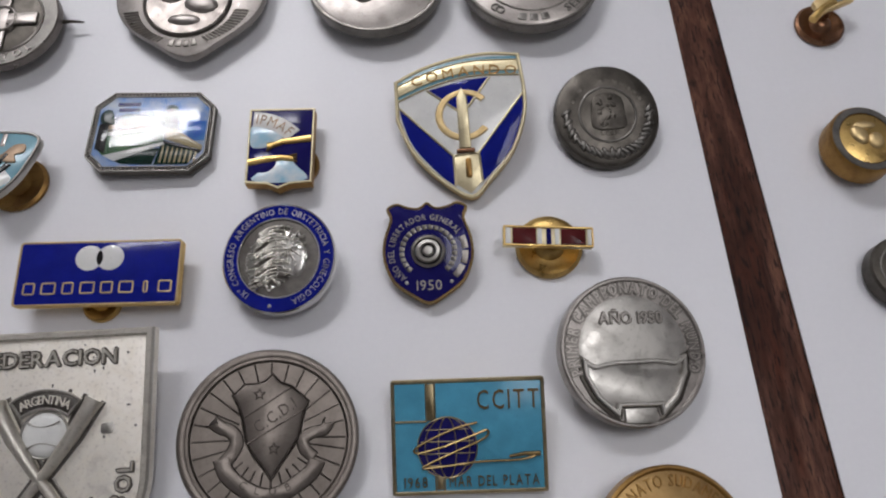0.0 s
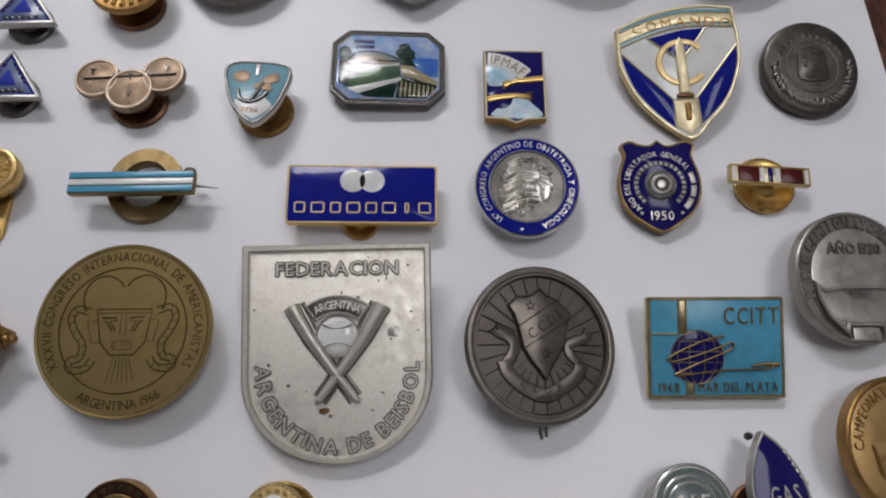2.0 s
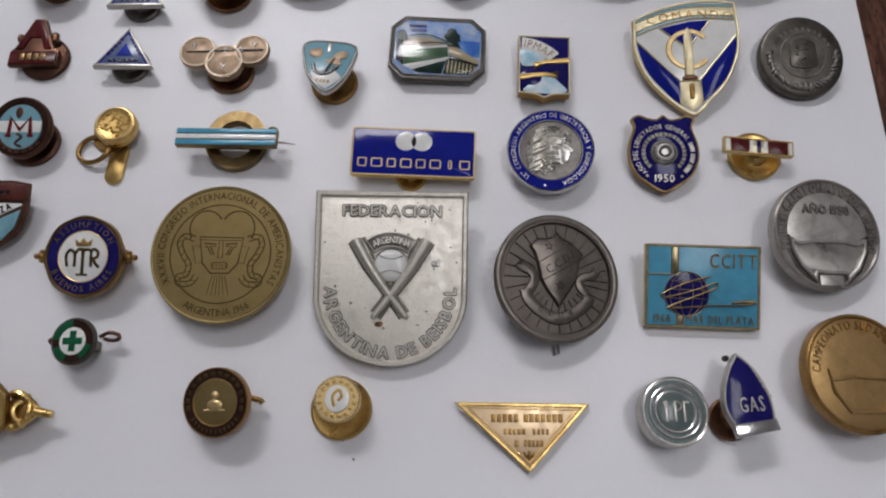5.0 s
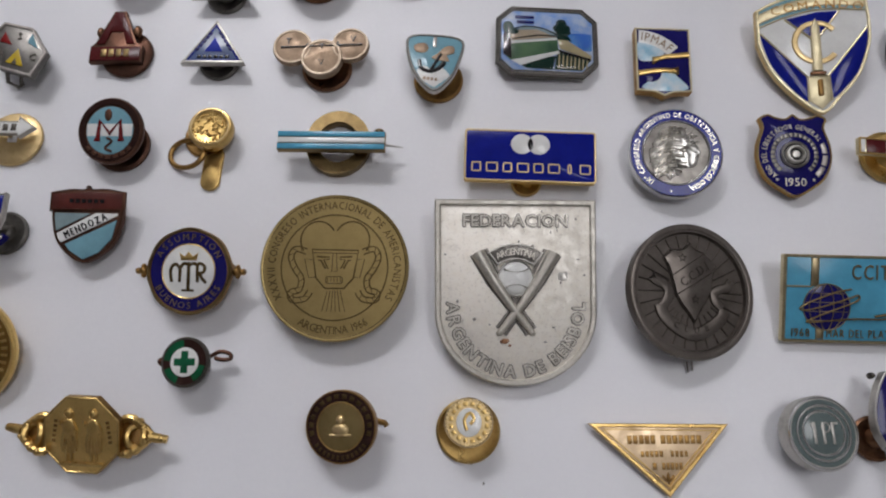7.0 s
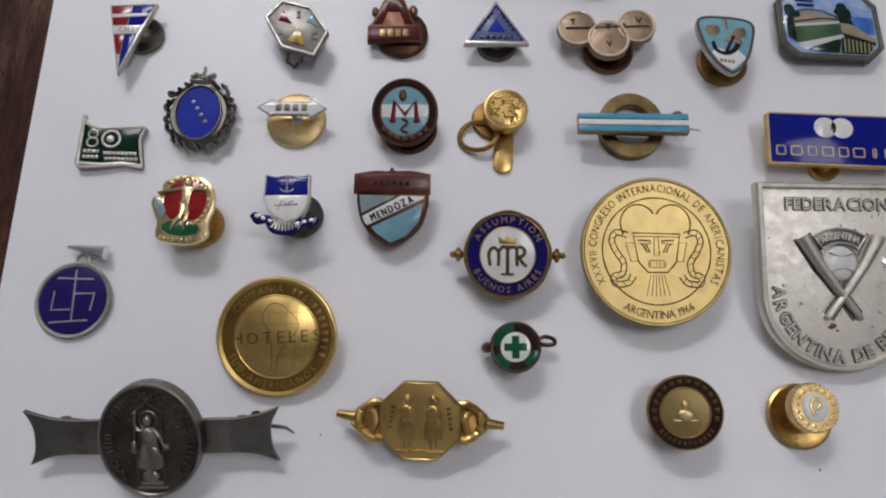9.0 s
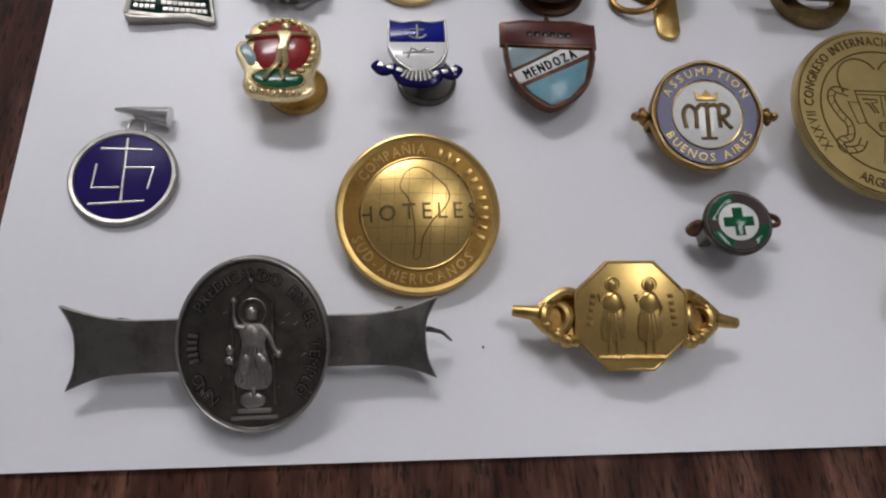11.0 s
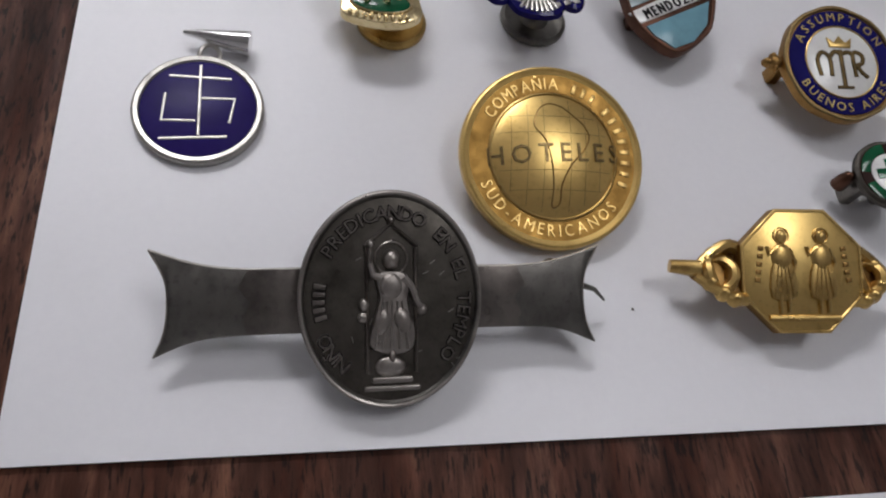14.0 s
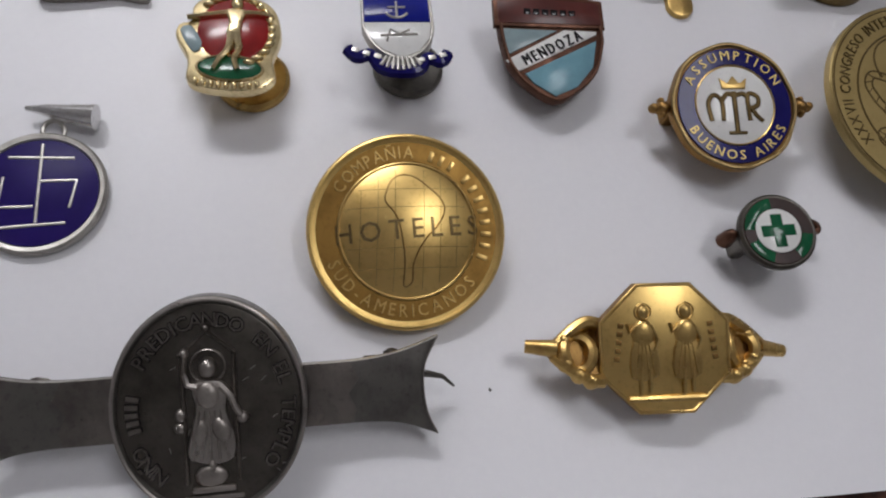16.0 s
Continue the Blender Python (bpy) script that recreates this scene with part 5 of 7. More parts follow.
def landscape_brooch():
    t = thing("brooch", "octagonal painted enamel landscape brooch in beaded frame", "brooch", 186.4, 109.8, -1.8)
    w, h, c = 12.3, 9.6, 3.6
    out = [(w, -h + c), (w, h - c), (w - c, h), (-w + c, h), (-w, h - c), (-w, -h + c), (-w + c, -h), (w - c, -h)]
    p = part("plate", slab(out, -1.0, 0, 0.3), GUN, t, at=(0, 0.7, 2.2), tilt=(-2.6, 2.1, 0))
    part("inner_edge", rim(out, 0.35, 0, 0.5, rim(offset(ccw(out), 0.95), 0.3, 0, 0.5)), GUN_LT, p)
    bead = Mesh()
    mid = offset(ccw(out), 0.65)
    for (ax, ay), (bx, by) in zip(mid, mid[1:] + mid[:1]):
        k = max(2, int(math.hypot(bx - ax, by - ay) / 0.75))
        for i in range(k):
            mound(ax + (bx - ax) * i / k, ay + (by - ay) * i / k, 0.33, 0.33, 0.1, 0.42, 0, bead, 7)
    part("bead_border", bead, PEWTER_LT, p)
    ins = offset(ccw(out), 0.95)
    part("painted_sky", slab(ins, 0, 0.3, 0.05), E_PICT_SKY, p, "pale painted sky")
    part("sea", slab([(3.0, 2.6), (10.8, 2.4), (10.8, -2.4), (4.5, -2.0)], 0.3, 0.36, 0.02), E_PICT_SEA, p)
    part("far_shore", slab([(-10.6, 0.6), (-5.5, 4.4), (-2, 3.6), (3.6, 2.6), (4.4, -0.6), (-10.6, -1.8)], 0.3, 0.34, 0.02), E_GREYB, p)
    part("roof", slab([(-9.6, 2.6), (-2.4, 3.2), (2.2, 1.2), (-9.8, -0.4)], 0.34, 0.39, 0.02), E_SAND, p)
    part("green_wall", slab([(-10.0, -0.9), (2.4, 0.6), (2.8, -2.6), (-8.8, -5.8), (-10.4, -4.0)], 0.38, 0.42, 0.02), E_GRASS, p)
    part("white_rail", slab([(-10.2, -0.6), (2.4, 1.0), (2.4, 0.4), (-10.2, -1.4)], 0.42, 0.46, 0.02, slab([(-8.6, -5.8), (3.0, -2.6), (3.0, -3.4), (-6.4, -7.2)], 0.42, 0.46, 0.02)), E_WHITE, p)
    part("cream_wall", slab([(2.6, 0.8), (4.0, 1.0), (10.6, -3.6), (10.6, -4.8), (3.0, -2.0)], 0.4, 0.44, 0.02), E_CREAM, p)
    part("fence_ground", slab([(2.4, -3.0), (10.4, -5.0), (8.2, -8.0), (1.6, -8.0)], 0.38, 0.42, 0.02), E_BOTTLE, p)
    part("dark_post", slab([(-10.6, 1.8), (-8.7, 2.0), (-8.5, -5.4), (-10.6, -4.2)], 0.42, 0.47, 0.02), E_BLACK, p)
    part("roof_line", stroke([(-9.4, 0.0), (-2.0, 1.6), (2.4, 1.5)], 0.45, 0.36, 0.1, False, stroke(smooth([(-9.4, 2.8), (-5.0, 4.0), (-1.0, 3.6), (2.6, 1.8)], 4, False), 0.3, 0.34, 0.1)), E_BLACK, p)
    part("wall_shadow", slab([(2.8, -2.3), (10.4, -4.6), (10.4, -5.3), (2.8, -3.1)], 0.42, 0.47, 0.02), E_BLACK, p)
    f = Mesh()
    for i in range(8):
        x = 2.8 + i * 0.95
        slab([(x, -3.6 - i * 0.18), (x + 0.35, -3.7 - i * 0.18), (x + 0.1, -7.6), (x - 0.3, -7.6)], 0.42, 0.46, 0.02, f)
    part("fence_pale", f, E_CREAM, p)
    part("dark_shrub", mound(-9.4, 3.4, 1.4, 1.9, 0.36, 0.1, 0, mound(-8.2, 2.4, 1.5, 1.0, 0.36, 0.1)), E_BOTTLE, p)
    tr = mound(3.6, 3.8, 2.2, 1.3, 0.4, 0.16, 0, mound(3.5, 5.2, 1.3, 1.2, 0.4, 0.16))
    mound(4.0, 2.6, 1.9, 0.8, 0.4, 0.12, 0, tr)
    slab([(2.6, 2.6), (4.6, 2.6), (6.0, 0.2), (2.4, 0.6)], 0.4, 0.46, 0.02, tr)
    part("tree", tr, E_BOTTLE, p)
    part("path", slab([(-9.4, -5.0), (-5.0, -7.8), (1.2, -8.0), (2.2, -4.2)], 0.36, 0.4, 0.02), E_BOTTLE, p)
    part("caption_bar", bars(1, 4.8, 0.9, -5.4, 6.6, 0.3, 0.06, 0, 0.95, bars(1, 4.4, 0.9, -5.2, 5.2, 0.3, 0.06, 0, 0.95)), E_NAVY, p)
    glass, nt, b = mat_new("clear_enamel")
    shine, clear, fres, both = (nt.nodes.new(k) for k in ("ShaderNodeBsdfGlossy", "ShaderNodeBsdfTransparent", "ShaderNodeFresnel", "ShaderNodeMixShader"))
    shine.inputs["Roughness"].default_value, fres.inputs["IOR"].default_value = 0.06, 1.5
    nt.links.new(fres.outputs[0], both.inputs[0])
    nt.links.new(clear.outputs[0], both.inputs[1])
    nt.links.new(shine.outputs[0], both.inputs[2])
    nt.links.new(both.outputs[0], nt.nodes["Material Output"].inputs["Surface"])
    g = Mesh()
    rings = [(ins, 0.5), (offset(ins, 0.7), 0.95), (offset(ins, 2.0), 1.2), (offset(ins, 4.2), 1.3)]
    n = len(ins)
    g.add([(x, y, z) for r, z in rings for x, y in r], [[k * n + i, k * n + (i + 1) % n, (k + 1) * n + (i + 1) % n, (k + 1) * n + i] for k in range(3) for i in range(n)] + [list(range(3 * n, 4 * n))])
    part("clear_glaze", g, glass, p, "clear domed glaze").visible_shadow = False
    clasp(t, 14, 0.9, PEWTER)


def crossed_bar_badge():
    t = thing("badge", "small rectangle enamel badge, navy and clouded white", "badge", 213.2, 104.0, -1.5)
    out = [(-6.4, 8.4), (6.5, 8.4), (6.4, -7.9), (2.2, -8.2), (0, -9.2), (-2.2, -8.2), (-6.4, -7.9)]
    p = part("plate", slab(out, -2.4, 0, 0.25), GOLD_DARK, t, at=(0, 0, 4.5), tilt=(2.2, 1.2, 0))
    part("edge", rim(ccw(out), 0.4, 0, 0.3), GOLD_WHITE, p)
    part("enamel_field", slab(offset(ccw(out), 0.4), 0, 0.15, 0.04), E_NAVY, p)
    part("title_arc", slab(circ(13.0, 13.0, 12, -6.0, -5.2, 88, 42) + circ(9.6, 9.6, 12, -6.0, -5.2, 42, 88), 0.1, 0.24, 0.04), E_WHITE, p)
    part("lettering", letters_round("IPMAF", 2.1, 10.3, 86, 44, 0.24, 0.12, -6.0, -5.2, 0.85, 0.3), BROWN, p)
    part("cloud", slab(smooth([(-5.8, 4.6), (-2.0, 4.4), (0.4, 2.6), (-0.6, 0.6), (-3.6, -0.4), (-5.8, 0.2)], 4), 0.1, 0.22, 0.04, slab(smooth([(-4.0, -5.8), (-0.6, -3.2), (2.0, -2.4), (3.0, -4.0), (5.6, -7.2), (0, -8.0), (-5.0, -7.4)], 4), 0.1, 0.22, 0.04)), E_PICT_CLOUD, p)
    part("round_patch", slab(circ(2.6, 2.4, 24, -3.2, -3.4), 0.2, 0.25, 0.03), E_NAVY, p)
    a1 = stroke([(6.0, 1.6), (3.0, 1.2), (0.4, 0.9), (-2.4, -0.2)], (1.5, 1.0), 0.2, 0.5)
    stroke([(-6.0, -3.6), (-3.0, -3.0), (0.4, -2.6), (2.8, -3.0)], (1.5, 1.0), 0.2, 0.5, False, a1)
    for k in range(3):
        stroke([(-0.6, 0.7 - 0.2 * k), (-2.6, 0.4 - 0.75 * k)], 0.4, 0.2, 0.5, False, a1)
        stroke([(1.0, -2.6 - 0.1 * k), (3.4, -2.0 - 0.75 * k)], 0.4, 0.2, 0.5, False, a1)
    part("gilt_shape", a1, GOLD, p, "two gilt tapering bars, crossing")
    clutch(t, 2.5, -2.4, 4.6, 2.0, GOLD_DARK)


def commando_badge():
    t = thing("badge", "large white and navy enamel shield badge, pale gilt lines", "badge", 249.2, 106.9, 0.2)
    out = smooth([(-13.2, 11.4), (-8.0, 14.2), (-1.0, 16.2), (6.0, 16.8), (12.4, 15.8)], 4, False) + smooth([(13.0, 8.0), (12.6, 1.0), (9.6, -7.4), (5.0, -13.4), (0.6, -17.6), (-5.6, -12.6), (-10.6, -5.6), (-13.2, 2.0)], 4, False)
    out = ccw(out)
    p = part("plate", slab(out, -1.4, 0, 0.3), GOLD_PALE, t, at=(0, 0, 4.5), tilt=(10.0, -3.5, 0), stretch=0.885)
    part("edge", rim(out, 0.75, 0, 0.4), GOLD_WHITE, p)
    part("white_field", slab(offset(out, 0.7), 0, 0.15, 0.05), E_WHITE, p)
    arc = smooth([(-12.4, 11.2), (-6.0, 14.0), (2.0, 15.7), (11.8, 15.2)], 5, False)
    arc2 = smooth([(-12.6, 6.6), (-6.0, 9.4), (2.0, 11.2), (11.9, 10.6)], 5, False)
    part("top_band", slab(arc + arc2[::-1], 0.1, 0.2, 0.03), E_AQUA, p, "pale blue title band")
    part("title_field", slab([(x, y - 1.0) for x, y in arc] + [(x, y + 1.2) for x, y in arc2[::-1]], 0.2, 0.26, 0.02), GOLD_WHITE, p)
    part("band_line", stroke(arc2, 0.4, 0.15, 0.3, False, stroke([(x, y - 0.9) for x, y in arc], 0.3, 0.15, 0.25, False, stroke([(x, y + 1.1) for x, y in arc2], 0.3, 0.15, 0.25))), GOLD_WHITE, p)
    part("lettering", letters_round("COMANDO", 2.3, 41.0, 107, 76.5, 0.24, 0.16, 2.2, -29.6, 1.0, 0.5), GOLD_DARK, p)
    part("navy_field", slab(smooth([(-12.4, 4.6), (-11.8, 1.0), (-9.8, -5.0), (-5.2, -11.6), (-2.4, -14.4)], 3, False) + [(-2.2, -7.6)], 0.1, 0.24, 0.04), E_BLUE, p)
    part("navy_field", slab([(2.6, -7.4), (3.0, -14.0)] + smooth([(5.0, -12.0), (9.2, -6.6), (11.8, 1.0), (12.2, 5.8)], 3, False), 0.1, 0.24, 0.04), E_BLUE, p)
    part("navy_notch", slab([(-6.4, 8.6), (0.8, 10.4), (5.8, 10.6), (0.2, 2.4)], 0.1, 0.24, 0.04), E_BLUE, p)
    part("foot_field", slab([(-2.2, -7.4), (2.6, -7.3), (3.0, -13.8), (0.6, -16.4), (-2.2, -14.0)], 0.12, 0.28, 0.04), GOLD_WHITE, p)
    v = Mesh()
    for a, b in (((-12.4, 4.8), (-2.3, -7.6)), ((12.3, 6.0), (2.6, -7.3)), ((-6.6, 8.6), (0.2, 2.2)), ((6.0, 10.6), (0.2, 2.2)), ((-2.3, -7.5), (-2.3, -14.4)), ((2.7, -7.3), (3.0, -14.0)), ((-2.3, -7.5), (2.7, -7.3))):
        stroke([a, b], 0.5, 0.15, 0.3, False, v)
    part("cloison", v, GOLD_WHITE, p)
    part("letter_arc", stroke(circ(5.0, 5.4, 30, 0.4, 2.0, 38, 322), 1.5, 0.15, 0.35), GOLD_PALE, p)
    sw = slab([(-1.0, -6.0), (1.3, -6.0), (1.2, 6.0), (0.2, 8.6), (-0.9, 6.0)], 0.15, 0.75, 0.3)
    part("blade", sw, GOLD_WHITE, p)
    part("guard", slab(rrect(3.6, 0.9, 0.3, 0.2, -6.6), 0.2, 0.8, 0.2), COPPER, p)
    part("grip", slab(rrect(1.2, 4.6, 0.5, 0.5, -10.6), 0.2, 0.7, 0.25), GOLD_DARK, p)
    clasp(t, 10, 1.6, GOLD_DARK, 0, 2)


def dark_button():
    t = thing("button", "blackened metal button with rounded worn relief", "button", 278.1, 107.5)
    p = part("disc", lathe([(8.9, -3.4), (9.6, -2.6), (9.8, -1.2), (9.5, -0.2), (8.8, 0.2), (6, 0.35), (3, 0.35)], 56, 1, 1.05), GUN, t, at=(0, 0, 3.8), tilt=(9, 0, 0))
    p.scale = (1.08, 1.08, 1)
    r = Mesh()
    rnd = random.Random(8)
    for i in range(26):
        a = radians(175 + 190 * i / 25)
        mound(7.6 * math.cos(a), 7.9 * math.sin(a), 1.25, 0.55, 0.2, 0.6, math.degrees(a) + 50 + rnd.uniform(-20, 20), r, 8)
    for k in range(3):
        mound(-1.2 + 1.2 * k, -7.6, 0.6, 1.3, 0.2, 0.8, 20 * (1 - k), r, 8)
    part("wreath", r, GUN_LT, p)
    m = slab(smooth([(-2.6, -2.8), (2.8, -2.8), (3.2, 0.4), (2.8, 3.2), (0.4, 4.4), (-2.4, 3.4), (-3.0, 0.2)], 4), 0.3, 0.6, 0.28)
    for i in range(14):
        a, q = rnd.uniform(0, 6.28), rnd.uniform(0.5, 3.0)
        mound(q * math.cos(a) * 0.8, q * math.sin(a) + 0.6, rnd.uniform(0.4, 0.9), rnd.uniform(0.25, 0.5), 0.5, rnd.uniform(0.2, 0.45), rnd.uniform(0, 180), m, 8)
    part("relief", m, GUN, p, "flat worn relief")
    part("inner_ring", stroke(circ(5.2, 5.4, 40), 0.5, 0.3, 0.25, True), GUN_LT, p)
    part("writing", bars_round(12, 0.9, 6.4, 160, 20, 0.25, 0.12), GUN, p)
    part("writing", bars(4, 3.4, 0.9, 0, -3.6, 0.35, 0.12), GUN, p)
    part("shank", lathe([(4.0, 0), (4.0, 1.6)], 24), GUN, t)


# ---------------------------------------------------------------- third row, at the start


def athlete_pin():
    t = thing("pin", "gilt round pin with red and green enamel panels", "pin", 39.3, 61.5, -4.0)
    out = smooth([(-5.0, 5.6), (-2.4, 7.4), (1.8, 7.6), (5.2, 5.8), (6.4, 1.6), (5.6, -2.4), (6.0, -5.4), (3.4, -7.4), (-1.0, -7.7), (-4.6, -6.6), (-5.0, -3.2), (-6.8, 0.2), (-6.6, 2.2), (-5.2, 3.0)], 4)
    p = part("plate", slab(out, -1.4, 0, 0.3), GOLD_SPARK, t, at=(0, 0, 6.6))
    part("red_panel", slab(circ(4.5, 5.0, 32, 0.3, 1.6), 0, 0.18, 0.06), E_RED, p, "red enamel round")
    part("green_panel", slab(circ(3.9, 1.7, 26, 0.4, -4.4), 0.05, 0.22, 0.06), E_GREEN, p, "green enamel oval")
    part("white_panel", slab(smooth([(-6.3, 1.2), (-5.0, 1.8), (-3.4, -0.8), (-4.2, -2.2), (-5.4, -0.8)], 4), 0.05, 0.2, 0.05), E_GREYB, p)
    r = mound(0.5, 5.6, 0.85, 1.0, 0.15, 0.9, 0, None, 14)
    slab(smooth([(-0.8, 4.6), (1.7, 4.7), (1.4, 2.6), (1.2, 0.6), (-0.5, 0.6), (-0.3, 2.6)], 3), 0.15, 0.75, 0.35, r)
    stroke(smooth([(-5.6, 3.0), (-3.2, 3.6), (-0.6, 4.2)], 4, False), (0.6, 0.9), 0.15, 0.6, False, r)
    stroke(smooth([(1.4, 4.3), (3.4, 4.4), (5.4, 4.0)], 4, False), (0.9, 0.6), 0.15, 0.6, False, r)
    stroke(smooth([(0.2, 0.9), (0.0, -1.6), (-0.9, -3.2), (-1.6, -5.0)], 4, False), (1.3, 0.7), 0.15, 0.7, False, r)
    stroke(smooth([(0.8, 0.9), (1.3, -1.6), (0.9, -3.2), (1.4, -4.8)], 4, False), (1.3, 0.7), 0.15, 0.7, False, r)
    for i in range(15):
        a = radians(-62 + 14 * i)
        mound(5.0 * math.cos(a) + 0.3, 5.6 * math.sin(a) + 1.6, 0.85, 0.42, 0.05, 0.5, math.degrees(a) + 60, r, 8)
    for i in range(9):
        mound(-3.6 + 0.95 * i, -6.6 - 0.35 * math.sin(math.pi * i / 8), 0.32, 0.62, 0.05, 0.4, 0, r, 8)
    stroke(circ(4.1, 1.9, 26, 0.4, -4.4), 0.35, 0.05, 0.3, True, r)
    part("relief", r, GOLD_SPARK, p, "rounded gilt relief")
    clutch(t, 2.4, -1.6, 5.0, 5.4, GOLD)

def naval_pin():
    t = thing("pin", "blue and white enamel shield pin with scroll", "pin", 61.2, 62.4)
    out = smooth([(-4.8, 6.8), (-2.4, 6.2), (0, 6.6), (2.4, 6.2), (4.8, 6.8)], 3, False) + smooth([(5.0, 1.0), (3.8, -2.4), (0.4, -4.6), (-3.2, -2.4), (-4.8, 1.0)], 3, False)
    p = part("plate", slab(ccw(out), -1.3, 0, 0.2), SILVER, t, at=(0, 0, 7.5), tilt=(-1.5, -1.6, 0))
    part("edge", rim(ccw(out), 0.35, 0, 0.25), SILVER, p)
    part("blue_field", slab([(-4.4, 6.2), (0, 6.0), (4.4, 6.2), (4.5, 2.0), (-4.5, 2.0)], 0, 0.15, 0.04), E_BLUE, p)
    part("white_field", slab([(-4.5, 1.8), (4.5, 1.8), (4.2, -0.8), (2.6, -2.9), (0.4, -4.1), (-2.2, -2.7), (-4.0, -0.6)], 0, 0.15, 0.04), E_WHITE, p)
    an = stroke([(0, 5.4), (0, 2.6)], 0.35, 0.15, 0.2, False, stroke([(-1.2, 4.4), (1.2, 4.4)], 0.3, 0.15, 0.2, False, stroke(circ(1.5, 1.2, 10, 0, 3.8, 200, 340), 0.35, 0.15, 0.2)))
    part("anchor", an, SILVER, p)
    part("bridge_mark", stroke([(-2.4, -0.4), (2.6, -0.2)], 0.4, 0.15, 0.15, False, stroke([(-1.6, -1.4), (-1.0, 0.6), (0.2, -0.2), (1.6, 0.6)], 0.3, 0.15, 0.15)), SILVER_DARK, p)
    sc = stroke(smooth([(-6.8, -2.2), (-5.6, -3.6), (-3.8, -3.2), (-2.4, -5.4), (0.2, -6.0), (2.4, -5.6), (3.6, -3.8), (5.4, -4.4), (6.4, -3.0)], 5, False), 1.8, -0.6, 0.9)
    part("scroll", sc, E_NAVY, p, "navy enamel scroll")
    part("scroll_writing", bars(3, 4.6, 0.7, -4.4, -3.4, 0.3, 0.08, -20, 0.6, bars(3, 4.6, 0.7, 4.2, -4.2, 0.3, 0.08, 15, 0.6)), SILVER, p)
    f = Mesh()
    for i in range(8):
        x = -2.6 + 0.75 * i
        stroke([(x * 0.7, -4.0), (x, -6.2 + 0.12 * x * x)], (0.4, 0.6), 0.2, 0.25, False, f)
    part("scroll_relief", f, SILVER, p, "pale feathered middle of the scroll")
    clutch(t, 1.9, -0.4, 5.0, 6.3, GUN_LT)


# ---------------------------------------------------------------- fourth row


def blue_pendant():
    t = thing("pendant", "round violet-blue enamel pendant with silver line emblem", "pendant", 16.4, 42.8, 2.6)
    p = part("disc", lathe([(7.8, -0.9), (8.0, -0.6), (8.0, 0.1), (7.7, 0.35), (7.2, 0.3), (7.0, 0.0), (4, 0.0)], 56, 1, 1.03), SILVER, t, at=(0, 0, 1.0), tilt=(0.9, 0.0, 0))
    part("enamel_field", slab(circ(7.0, 7.2), 0, 0.12, 0.04), E_VIOLET, p)
    for pts in ([(0.2, 6.6), (0.0, -4.2)], [(-3.6, 4.9), (4.0, 4.4)], [(-4.6, -4.6), (3.4, -4.4)], [(-4.0, 2.2), (-4.4, -1.9), (-0.4, -2.0)], [(0.2, 1.4), (4.4, 1.3), (3.7, -2.4)]):
        part("emblem_line", stroke(pts, 0.42, 0.1, 0.14), SILVER, p)
    part("bail", tube([(-2.0, 11.7, 1.7), (0.4, 11.2, 1.8), (3.2, 10.5, 1.8), (6.4, 9.9, 1.75)], (0.3, 1.7), 12), CHROME, t)
    part("jump_ring", tube([(1.2 + 1.3 * math.cos(a), 8.6 + 1.4 * math.sin(a), 0.9 + 0.3 * math.sin(a)) for a in [6.2832 * i / 16 for i in range(16)]], 0.3, closed=True), SILVER, t)


